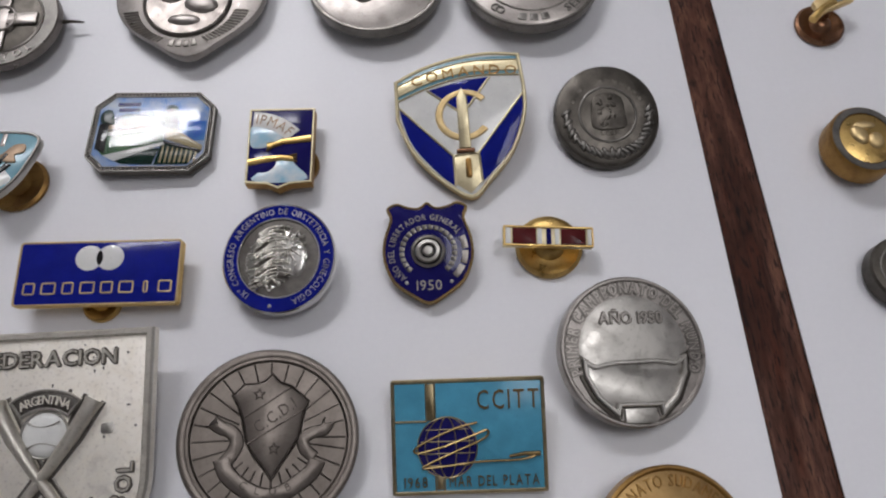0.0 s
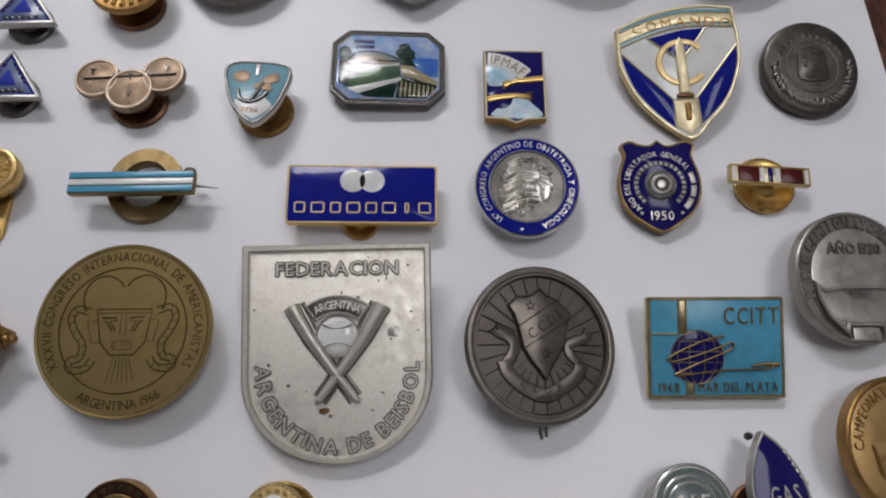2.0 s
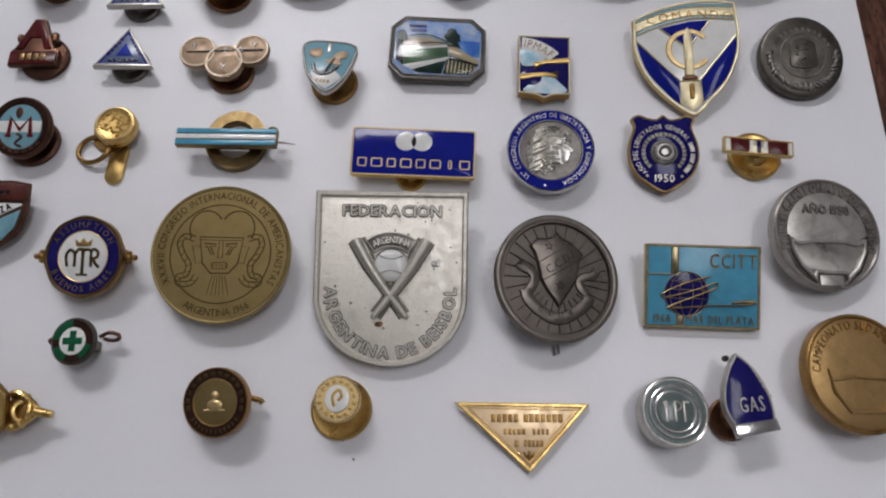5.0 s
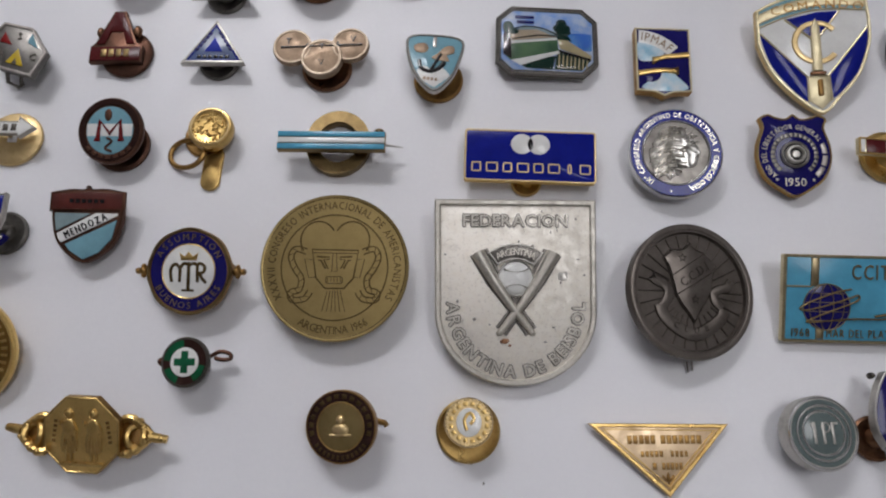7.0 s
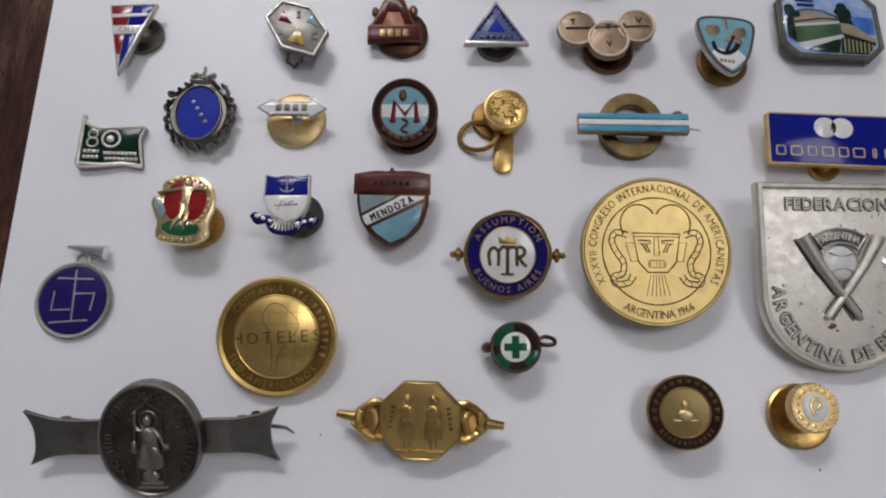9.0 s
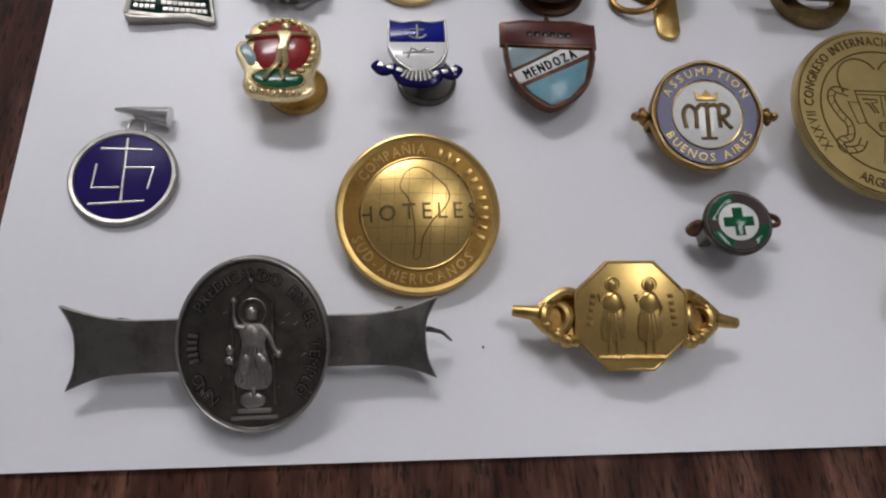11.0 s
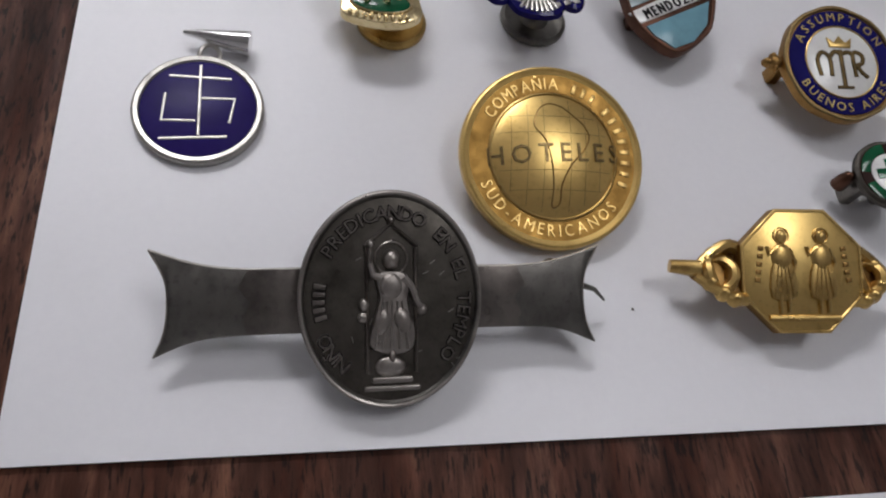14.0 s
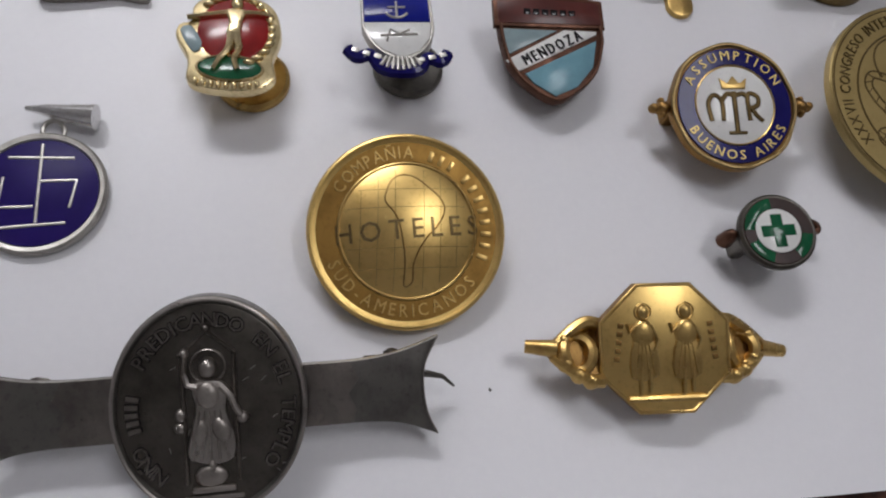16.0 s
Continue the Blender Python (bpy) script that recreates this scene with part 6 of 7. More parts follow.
def hotels_medal():
    t = thing("medal", "bright gilt domed medal with an engraved continent", "medal", 60.7, 34.6)
    p = part("disc", lathe([(11.6, -1.6), (11.8, -1.2), (11.8, -0.2), (11.5, 0.1), (11.0, 0.05), (10.6, -0.2), (8.4, -0.2), (8.1, -0.1), (7.8, 0.03), (7.4, 0.18), (6.9, 0.355), (6.0, 0.63), (5.0, 0.895), (4.0, 1.11), (3.0, 1.28), (2.0, 1.40), (1.0, 1.476), (0.3, 1.5)], 80, 1, 1.0), GOLD_BRIGHT, t, at=(0, 0, 5.1), tilt=(15, 0, 0))
    p.scale = (1.035, 1.035, 1)
    part("ring_field", rim(circ(11.0, n=64), 2.7, -0.3, -0.12), GOLD_RING, p)
    part("dome_ring", stroke(circ(8.1, n=64), 0.35, -0.1, 0.22, True), GOLD, p)
    m = letters_round("SUD-AMERICANOS", 1.45, 8.75, 200, 322, -0.14, 0.14, sx=0.85, gap=0.4)
    letters_round("COMPAÑIA", 1.45, 8.75, 150, 82, -0.14, 0.14, sx=0.85, gap=0.4, m=m)
    bars_round(8, 1.3, 8.8, 44, -26, -0.14, 0.1, 0.4, m=m)
    bars_round(3, 1.3, 8.8, 74, 50, -0.14, 0.1, 0.4, m=m)
    part("lettering", m, GOLD, p)
    part("outer_lip", stroke(circ(11.4, n=72), 0.6, -0.05, 0.3, True), GOLD_BRIGHT, p)
    def dome(pts):
        return [(x, y, 1.5 - 0.0241 * (x * x + y * y)) for x, y in pts]
    g = Mesh()
    cont = [(-1.6, 6.0), (-0.4, 6.6), (1.2, 6.2), (2.6, 5.0), (4.0, 3.6), (4.4, 2.0), (3.4, 0.2), (2.2, -1.0), (1.2, -2.4), (0.4, -4.2), (0.2, -6.2), (-0.8, -6.6), (-0.6, -4.0), (-0.8, -1.0), (-1.4, 1.6), (-2.6, 3.4), (-2.2, 5.0)]
    tube(dome(smooth(cont, 4)), 0.10, 5, g, True)
    part("continent_outline", g, GOLD_DARK, p, "engraved outline of a continent")
    gl = Mesh()
    for k in (-5.6, -3.6, -1.6, 1.8, 3.8, 5.8):
        half = math.sqrt(7.4 ** 2 - k * k)
        tube(dome([(k + 0.06 * (half * j / 5) , half * j / 5) for j in range(-5, 6)]), 0.03, 4, gl)
    for k in (-4.6, -2.2, 2.6, 4.8):
        half = math.sqrt(7.4 ** 2 - k * k)
        tube(dome([(half * j / 5, k) for j in range(-5, 6)]), 0.03, 4, gl)
    part("graticule", gl, GOLD_DARK, p)
    m = Mesh()
    letters("HOTELES", 2.3, 0, 0, 0, 0.2, 3, 0.95, 0.42, m)
    m.v = [(x, y, z + 1.46 - 0.0241 * (x * x + y * y)) for x, y, z in m.v]
    part("lettering", m, BRASS_DARK, p)
    clasp(t, 12, 4.3, GOLD_DARK, 0, 4)


def ribbon_medal_bar():
    t = thing("medal_brooch", "blackened oval medal on a flared metal bar", "brooch", 38.4, 14.4, 1.0)
    for s in (-1, 1):
        up, lo = smooth([(s * 8.0, 3.3), (s * 15, 3.3), (s * 20, 3.9), (s * 24.4, 5.2)], 4, False), smooth([(s * 24.2, -4.6), (s * 20, -3.2), (s * 15, -2.8), (s * 8.0, -2.8)], 4, False)
        end = smooth([(s * 24.4, 5.2), (s * 22.9, 2.6), (s * 22.6, 0.2), (s * 23.0, -2.4), (s * 24.2, -4.6)], 4, False)[1:-1]
        w = part("wing", slab(up + end + lo, -0.9, 0, 0.2), GUN_LT, t, at=(0, 0.2, 5.8), tilt=(27, s * 0.6, 0), stretch=1.14)
        part("bar_strip", slab([(s * 8.2, 3.2), (s * 14.6, 3.25), (s * 15.6, 1.6), (s * 14.4, 0.2), (s * 15.2, -1.4), (s * 14.8, -2.75), (s * 8.2, -2.75)], 0, 0.12, 0.05), PEWTER, w, "paler rubbed strip")
        part("rubbed_edge", stroke(up, 0.25, -0.12, 0.2), SILVER, w)
        part("rubbed_edge", stroke(smooth([(s * 24.3, 5.1), (s * 22.9, 2.6), (s * 22.65, 0.2), (s * 23.05, -2.4), (s * 24.1, -4.5)], 4, False), 0.22, -0.12, 0.2), PEWTER_LT, w)
    p = part("disc", lathe([(9.4, -3.0), (9.8, -2.4), (9.8, 0.1), (9.6, 0.35), (9.3, 0.3), (9.1, 0.0), (4, 0.0)], 64, 1, 1.18), GUN_LT, t, at=(0.2, -0.3, 7.7), tilt=(26, 0, 0))
    part("field", lathe([(9.1, 0.0), (8.9, 0.08), (4, 0.1)], 56, 1, 1.18), GUN, p)
    part("lip", stroke(circ(9.55, 9.55 * 1.18, 64), 0.5, 0.1, 0.35, True), PEWTER_LT, p)
    scratch = Mesh()
    rnd = random.Random(31)
    for _ in range(16):
        x, y, a = rnd.uniform(-7, 7), rnd.uniform(-8, 8), rnd.uniform(0, 3.1)
        stroke([(x, y), (x + 0.7 * math.cos(a), y + 0.7 * math.sin(a))], 0.08, 0.1, 0.03, False, scratch)
    part("scratch_relief", scratch, SILVER, p, "fine bright scratches")
    m = letters_round("NIÑO", 1.4, 7.2, 232, 204, 0.1, 0.3, gap=0.5, ky=1.17)
    bars_round(5, 1.25, 7.0, 197, 166, 0.1, 0.3, 0.6, m=m)
    letters_round("PREDICANDO", 1.4, 7.2, 150, 62, 0.1, 0.3, gap=0.5, ky=1.17, m=m)
    letters_round("EN EL", 1.4, 7.2, 52, 12, 0.1, 0.3, gap=0.5, ky=1.17, m=m)
    letters_round("TEMPLO", 1.4, 7.2, 4, -46, 0.1, 0.3, gap=0.5, ky=1.17, m=m)
    part("lettering", m, PEWTER, p)
    part("tarnish", halo(m, 0.1), E_BLACK, p)
    r = mound(0.0, 4.2, 0.95, 1.1, 0.1, 1.1, 0, None, 16)
    stroke(circ(1.7, 1.75, 24, 0, 4.3), 0.22, 0.1, 0.25, True, r)
    slab(smooth([(-1.3, 2.9), (1.1, 2.9), (1.9, 1.6), (1.7, -0.4), (2.5, -3.2), (2.2, -5.2), (0.6, -5.9), (-1.4, -5.6), (-2.5, -4.6), (-1.9, -2.0), (-1.4, 0.2), (-1.7, 1.8)], 4), 0.1, 0.75, 0.5, r)
    mound(-0.1, 1.4, 1.3, 1.5, 0.4, 0.7, 0, r, 16)
    mound(1.1, -2.2, 1.0, 1.5, 0.4, 0.75, 18, r, 14)
    mound(-1.0, -2.4, 0.9, 1.6, 0.4, 0.6, -12, r, 14)
    for x0, x1 in ((-1.0, -1.9), (-0.5, -1.0), (0.0, -0.1), (0.5, 0.8), (1.0, 1.7)):
        stroke(smooth([(x0, -0.2), (x0 * 0.8 + x1 * 0.3, -2.4), (x1, -5.2)], 4, False), (0.22, 0.42), 0.6, 0.35, False, r)
    stroke([(-1.1, 2.3), (-2.0, 2.6), (-2.3, 3.8)], (0.95, 0.7), 0.2, 0.8, False, r)
    stroke([(-2.3, 3.8), (-2.2, 5.6)], (0.6, 0.4), 0.2, 0.75, False, r)
    mound(-2.2, 5.8, 0.45, 0.55, 0.2, 0.8, 0, r)
    stroke(smooth([(1.2, 2.3), (2.1, 1.2), (2.6, -0.2), (3.1, -0.9)], 4, False), (1.0, 0.6), 0.2, 0.8, False, r)
    mound(3.2, -1.2, 0.65, 0.65, 0.1, 0.8, 0, r)
    mound(-2.9, -0.6, 0.6, 0.75, 0.1, 0.6, 0, r)
    mound(-3.0, -1.9, 0.7, 0.6, 0.1, 0.5, 0, r)
    mound(-0.2, -7.1, 1.7, 1.2, 0.1, 0.55, 0, r, 18)
    mound(0.0, -5.9, 0.4, 0.75, 0.3, 0.7, 0, r)
    slab(rrect(4.4, 0.7, 0.3, 0, -8.5), 0.1, 0.5, 0.2, r)
    slab(rrect(6.0, 0.55, 0.2, 0, -9.4), 0.1, 0.4, 0.15, r)
    part("relief", r, PEWTER_LT, p, "rounded worn relief")
    ch = stroke([(-2.6, -7.8), (-2.6, 5.4), (-2.8, 5.6), (0, 8.0), (2.8, 5.6), (2.6, 5.4), (2.6, -7.8)], 0.4, 0.1, 0.5)
    mound(0, 8.3, 0.45, 0.45, 0.1, 0.7, 0, ch)
    part("throne", ch, PEWTER, p)
    part("needle", tube([(18, 2.6, 4.6), (23.5, 2.2, 4.2), (25.2, 1.9, 3.6), (26.6, 0.9, 2.6)], (0.55, 0.15)), GUN_LT, t)
    part("catch", mound(-17.6, 4.0, 1.2, 0.8, 4.6, 1.6), GUN, t)
    part("catch", mound(19.4, 4.6, 1.0, 0.7, 4.6, 1.6), GUN, t)
    clasp(t, 34, 6.0, GUN, 0, 3.2)


def octagon_brooch():
    t = thing("brooch", "gilt octagonal medal brooch with scrolled loops", "brooch", 90.0, 17.9, -1.3)
    out = [(8.25 * 1.04 * math.cos(radians(22.5 + 45 * i)), 8.25 * 1.02 * math.sin(radians(22.5 + 45 * i))) for i in range(8)]
    p = part("plate", slab(out, -1.5, 0, 0.3), GOLD_DARK, t, at=(0, 0, 6.4), tilt=(19.9, -4.6, -1), stretch=0.99)
    part("edge", rim(out, 0.4, 0, 0.22), GOLD, p)
    part("field", slab(offset(out, 0.4), 0, 0.1, 0.05), GOLD_BRIGHT, p)
    for x in (-2.6, 2.6):
        r = mound(x, 4.3, 0.75, 0.9, 0.1, 0.5)
        stroke(circ(1.0, 1.0, 16, x, 4.4), 0.18, 0.1, 0.18, True, r)
        mound(x, 1.7, 1.45, 1.8, 0.1, 0.5, 0, r)
        slab(smooth([(x - 1.2, 1.0), (x + 1.2, 1.0), (x + 1.7, -3.2), (x - 1.6, -3.4)], 3), 0.1, 0.4, 0.25, r)
        for k in range(4):
            stroke([(x - 0.5 + 0.3 * k, 1.4), (x - 1.2 + 0.8 * k, -3.2)], 0.22, 0.3, 0.22, False, r)
        stroke([(x - 0.5, -2.4), (x - 0.5, -5.4)], (0.7, 0.45), 0.1, 0.4, False, r)
        stroke([(x + 0.6, -2.4), (x + 0.6, -5.2)], (0.7, 0.45), 0.1, 0.4, False, r)
        stroke([(x + 0.9, 2.8), (x + 1.7, 1.0), (x + 1.2, -0.2)], 0.5, 0.1, 0.4, False, r)
        stroke([(x - 0.9, 2.8), (x - 1.7, 2.0), (x - 1.9, 3.0)], 0.5, 0.1, 0.4, False, r)
        part("relief", r, GOLD, p, "rounded gilt relief")
    part("relief_ground", stroke([(-4.6, -5.9), (4.6, -5.9)], 0.8, 0.1, 0.4), GOLD, p)
    part("writing", bars(5, 5.0, 0.7, -5.6, 0.8, 0.1, 0.12, 82, 0.6, bars(5, 5.0, 0.7, 5.8, 0.8, 0.1, 0.12, -82, 0.6)), GOLD_DARK, p)
    for s in (-1, 1):
        w = Mesh()
        tube([(s * (10.4 + 1.7 * math.cos(a)), 0.1 + 2.2 * math.sin(a), 5.0 + 0.5 * math.cos(2 * a)) for a in [6.2832 * i / 22 for i in range(22)]], 0.75, 8, w, True)
        tube(smooth([(s * 7.6, 3.4, 5.4), (s * 9.2, 3.6, 5.6), (s * 11.6, 2.2, 5.2), (s * 13.4, 0.6, 4.8)], 4, False), (0.9, 0.6), 8, w)
        tube(smooth([(s * 7.6, -3.2, 4.6), (s * 9.2, -3.2, 5.0), (s * 11.6, -1.8, 4.9), (s * 13.4, -0.2, 4.7)], 4, False), (0.9, 0.6), 8, w)
        for a, b in ((9.0, 3.5), (9.0, -3.3), (10.4, 2.9), (10.4, -2.6), (11.8, 1.6), (11.8, -1.2), (8.6, 0.2)):
            mound(s * a, b, 1.0, 0.95, 4.4, 1.6, 0, w)
        part("scroll_loop", w, GOLD, t)
        part("scroll_plate", slab(smooth([(s * 7.2, 3.8), (s * 10.0, 2.9), (s * 13.4, 0.9), (s * 13.4, -0.4), (s * 10.0, -2.5), (s * 7.2, -3.6)], 3), 3.8, 4.7, 0.3), GOLD_DARK, t)
        part("tip", tube([(s * 12.8, 0.4 - 0.3 * s, 4.8), (s * 16.4, 0.5 - 0.8 * s, 4.2)], (1.1, 0.8), 12), GOLD, t)
    clasp(t, 18, 2.8, GOLD_DARK, 0, 1.5)


def green_cross():
    t = thing("badge", "small round green cross enamel badge, dark edge", "badge", 108.7, 32.5)
    p = part("disc", lathe([(4.9, -1.0), (5.15, -0.8), (5.15, -0.1), (4.8, 0.2), (4.2, 0.1), (2, 0.1)], 44), GUN, t, at=(0.3, 0, 6.4), tilt=(5, -6, 0))
    part("green_ring", rim(circ(4.6), 1.6, 0.1, 0.28), E_BROWN, p)
    for a0, a1 in ((95, 175), (200, 250), (300, 350)):
        part("green_patch", slab(circ(4.5, 4.5, 10, 0, 0, a0, a1) + circ(3.1, 3.1, 10, 0, 0, a1, a0), 0.26, 0.31, 0.02), E_GREEN, p)
    part("white_field", slab(circ(3.0), 0.1, 0.26, 0.05), E_WHITE, p)
    a, b = 0.75, 2.25
    part("cross", slab([(-a, -b), (a, -b), (a, -a), (b, -a), (b, a), (a, a), (a, b), (-a, b), (-a, a), (-b, a), (-b, -a), (-a, -a)], 0.24, 0.34, 0.03), E_GREEN, p, "green enamel cross")
    part("hinge_lug", mound(-5.2, 0.4, 1.2, 1.1, 2.6, 3.0, 10), DARK_COPPER, t)
    part("hook", tube(smooth([(4.4, 1.6, 3.4), (6.4, 2.6, 3.6), (8.4, 2.2, 3.4), (8.6, 1.2, 3.2), (6.8, 1.0, 3.0), (5.2, 1.4, 3.0)], 4, False), 0.45), DARK_COPPER, t)
    clasp(t, 5, 5.3, SILVER_DARK)


def brown_medal():
    t = thing("badge", "round gilt badge with dark brown lettered rim", "badge", 141.7, 19.8)
    p = coin(t, 7.2, 2.0, GOLD_DARK, 7.1, (9, -8, 0), 0.3, 0.3)
    part("enamel_ring", rim(circ(6.9), 2.1, 0, 0.28), E_BROWN, p, "dark brown enamel ring")
    part("cloison", stroke(circ(4.8, n=40), 0.3, 0, 0.4, True), GOLD, p)
    part("writing", bars_round(14, 0.9, 5.5, 200, -20, 0.28, 0.06, 0.6, m=bars_round(12, 0.9, 5.5, 212, 328, 0.28, 0.04, 0.55)), BRASS_LINE, p)
    part("centre", lathe([(4.7, 0), (4.6, 0.15), (2.0, 0.3)], 36), BRASS, p)
    part("relief", mound(0, 1.4, 0.9, 1.0, 0.25, 0.6, 0, mound(0, -0.6, 1.8, 1.3, 0.25, 0.5, 0, stroke([(-2.2, -1.6), (2.2, -1.6)], 0.5, 0.25, 0.3))), GOLD_PALE, p, "rounded gilt relief")
    part("catch", tube([(5.2, 1.8, 3.4), (8.4, 1.0, 3.2), (8.8, 0.4, 3.0)], 0.6), GOLD_DARK, t)
    clasp(t, 9, 5.3, GOLD_DARK)


def gold_button():
    t = thing("pin", "gilt button pin with white enamel on broad disc", "pin", 167.1, 19.5)
    part("clutch", lathe([(6.3, 0), (6.6, 0.3), (6.6, 0.9), (6.1, 1.2), (5.0, 0.9), (2.6, 1.0), (2.2, 2.2)], 48), GOLD, t)
    p = part("head", lathe([(4.3, -2.6), (4.8, -2.2), (4.9, -0.6), (4.6, 0.0), (2, 0.0)], 44), GOLD_PALE, t, at=(0, 1.3, 7.5))
    k = Mesh()
    for i in range(36):
        a = 2 * math.pi * i / 36
        mound(4.5 * math.cos(a), 4.5 * math.sin(a), 0.36, 0.3, -0.5, 0.75, math.degrees(a), k, 7)
    part("bead_edge", k, GOLD_PALE, p)
    part("writing", bars_round(16, 0.8, 3.2, 90, -270, 0, 0.14, 0.65), GOLD, p)
    part("enamel_centre", slab(circ(2.5, 2.8, 30), 0, 0.25, 0.08), E_WHITE, p)
    part("centre_mark", stroke(smooth([(-0.4, -1.6), (-0.9, 0.4), (0.2, 1.8), (1.0, 0.6), (0.2, -0.4)], 4, False), 0.7, 0.25, 0.2), GOLD, p)
    part("neck", lathe([(1.6, 1.0), (1.6, 5.6)], 20), GOLD_DARK, t, at=(0, 0.8, 0))


def gilt_triangle():
    t = thing("badge", "pale gilt triangular plate with stamped plain bars", "badge", 206.2, 16.0, 0.8)
    out = [(-14.6, 5.2), (1.0, -9.2), (14.2, 4.9)]
    p = part("plate", slab(ccw(out), -1.2, 0, 0.3), ROSE_GILT, t, at=(0, 0, 2.0), tilt=(2.1, 2.8, 0))
    part("border", rim(ccw(out), 0.9, 0, 0.4, rim(offset(ccw(out), 1.3), 0.3, 0, 0.2)), GOLD, p)
    part("name_bar", bars(5, 6.0, 1.7, -4.0, 1.9, 0, 0.15, 0, 0.78, bars(7, 8.6, 1.7, 4.2, 1.9, 0, 0.15, 0, 0.78)), GOLD_DARK, p)
    part("address_bar", bars(5, 4.8, 1.2, -2.0, -0.9, 0, 0.14, 0, 0.75, bars(4, 3.8, 1.2, 3.6, -0.9, 0, 0.14, 0, 0.6)), GOLD_DARK, p)
    part("address_bar", bars(1, 0.9, 1.4, -1.6, -3.3, 0, 0.14, 0, 0.9, bars(5, 4.4, 1.4, 2.0, -3.3, 0, 0.14, 0, 0.75)), GOLD_DARK, p)
    part("leaf_mark", mound(1.0, -5.6, 0.35, 1.2, 0, 0.3, 0, mound(0.2, -5.6, 0.3, 0.8, 0, 0.25, 35, mound(1.8, -5.6, 0.3, 0.8, 0, 0.25, -35))), GOLD_DARK, p)
    clasp(t, 10, 0.9, GOLD_DARK, 0, 1)


def oil_button():
    t = thing("button", "silver button pin with grey enamel rings", "button", 237.1, 19.2)
    p = part("disc", lathe([(6.7, -4.4), (7.2, -3.8), (7.3, -0.4), (7.0, 0.0), (3, 0.0)], 52), SILVER, t, at=(0, 0, 6.5), tilt=(0, 4, 0))
    for r in (6.9, 5.4, 4.3):
        part("ring", stroke(circ(r, n=48), 0.45, 0, 0.3, True), CHROME, p)
    part("enamel_ring", rim(circ(6.5), 0.9, 0, 0.18), E_SLATE, p)
    part("enamel_centre", rim(circ(5.1), 0.6, 0, 0.16, slab(circ(4.0), 0, 0.12, 0.04)), E_SLATE, p)
    m = bars(3, 5.6, 4.2, 0, 0, 0.12, 0.2, 0, 0.3)
    stroke([(-2.4, 1.9), (-1.6, 0.2)], 0.5, 0.12, 0.2, False, m)
    stroke(circ(0.8, 0.9, 14, 0.5, 1.1), 0.4, 0.12, 0.2, True, m)
    stroke([(1.8, 1.9), (3.0, 1.9)], 0.5, 0.12, 0.2, False, m)
    part("name_bar", m, SILVER, p, "plain silver bars")
    part("back", lathe([(5.6, 0), (6.2, 0.4), (6.0, 1.6)], 40), GUN_LT, t)


def flame_badge():
    t = thing("badge", "navy enamel flame-shaped badge with silver foot", "badge", 252.2, 22.1, -0.6)
    out = smooth([(-1.6, 9.2), (1.4, 6.6), (4.0, 2.4), (5.0, -2.0), (5.0, -4.6)], 4, False) + smooth([(-3.4, -6.2), (-5.2, -2.6), (-5.0, 2.0), (-3.4, 6.4)], 4, False)
    p = part("plate", slab(ccw(out), -1.8, 0, 0.25), SILVER, t, at=(0, 0, 7.2), tilt=(-0.7, 4.4, 0))
    part("enamel_field", slab(offset(ccw(out), 0.5), 0, 0.2, 0.05), E_NAVY, p)
    part("edge", rim(ccw(out), 0.45, 0, 0.35), SILVER, p)
    part("lettering", letters("GAS", 3.0, 0.4, -1.4, 0.2, 0.3, 6, 0.6, 0.14), SILVER, p)
    part("foot", slab([(-4.0, -5.6), (5.2, -4.0), (5.8, -6.4), (-3.4, -8.4)], -0.6, 0.7, 0.4), CHROME, p, "bright silver foot")
    part("writing", bars(6, 7.0, 0.6, 3.2, 3.0, 0.2, 0.1, -62, 0.6), SILVER, p)
    part("pin_tip", mound(-2.8, 8.6, 0.7, 0.7, 4.0, 1.6), GUN, t)
    clutch(t, -1.9, -3.7, 4.6, 5.6, COPPER)


def gold_medal_right():
    t = thing("medal", "dull gilt championship medal with a worn relief", "medal", 276.9, 27.6)
    p = coin(t, 11.9, 2.6, GOLD_DARK, 6.1, (2, 9, 0), 0.7, 0.4)
    p.scale = (1.06, 1.06, 1)
    part("field", lathe([(11.0, 0.0), (10.8, 0.1), (4, 0.15)], 60), GOLD_MATT, p)
    part("lettering", letters_round("CAMPEONATO SUDAMERICANO", 1.75, 8.8, 182, -6, 0.1, 0.22, sx=0.72, gap=0.22), GOLD_DARK, p)
    inner = [(-7.4, 0.6), (-6.4, -1.2), (-2.0, -0.4), (6.4, -0.6), (7.6, 0.6), (7.0, -3.4), (3.8, -7.8), (-3.6, -8.0), (-6.8, -4.0)]
    part("opening_edge", rim(inner, 0.7, 0.1, 0.75), GOLD_MATT, p)
    clasp(t, 12, 3.5, GOLD_DARK)


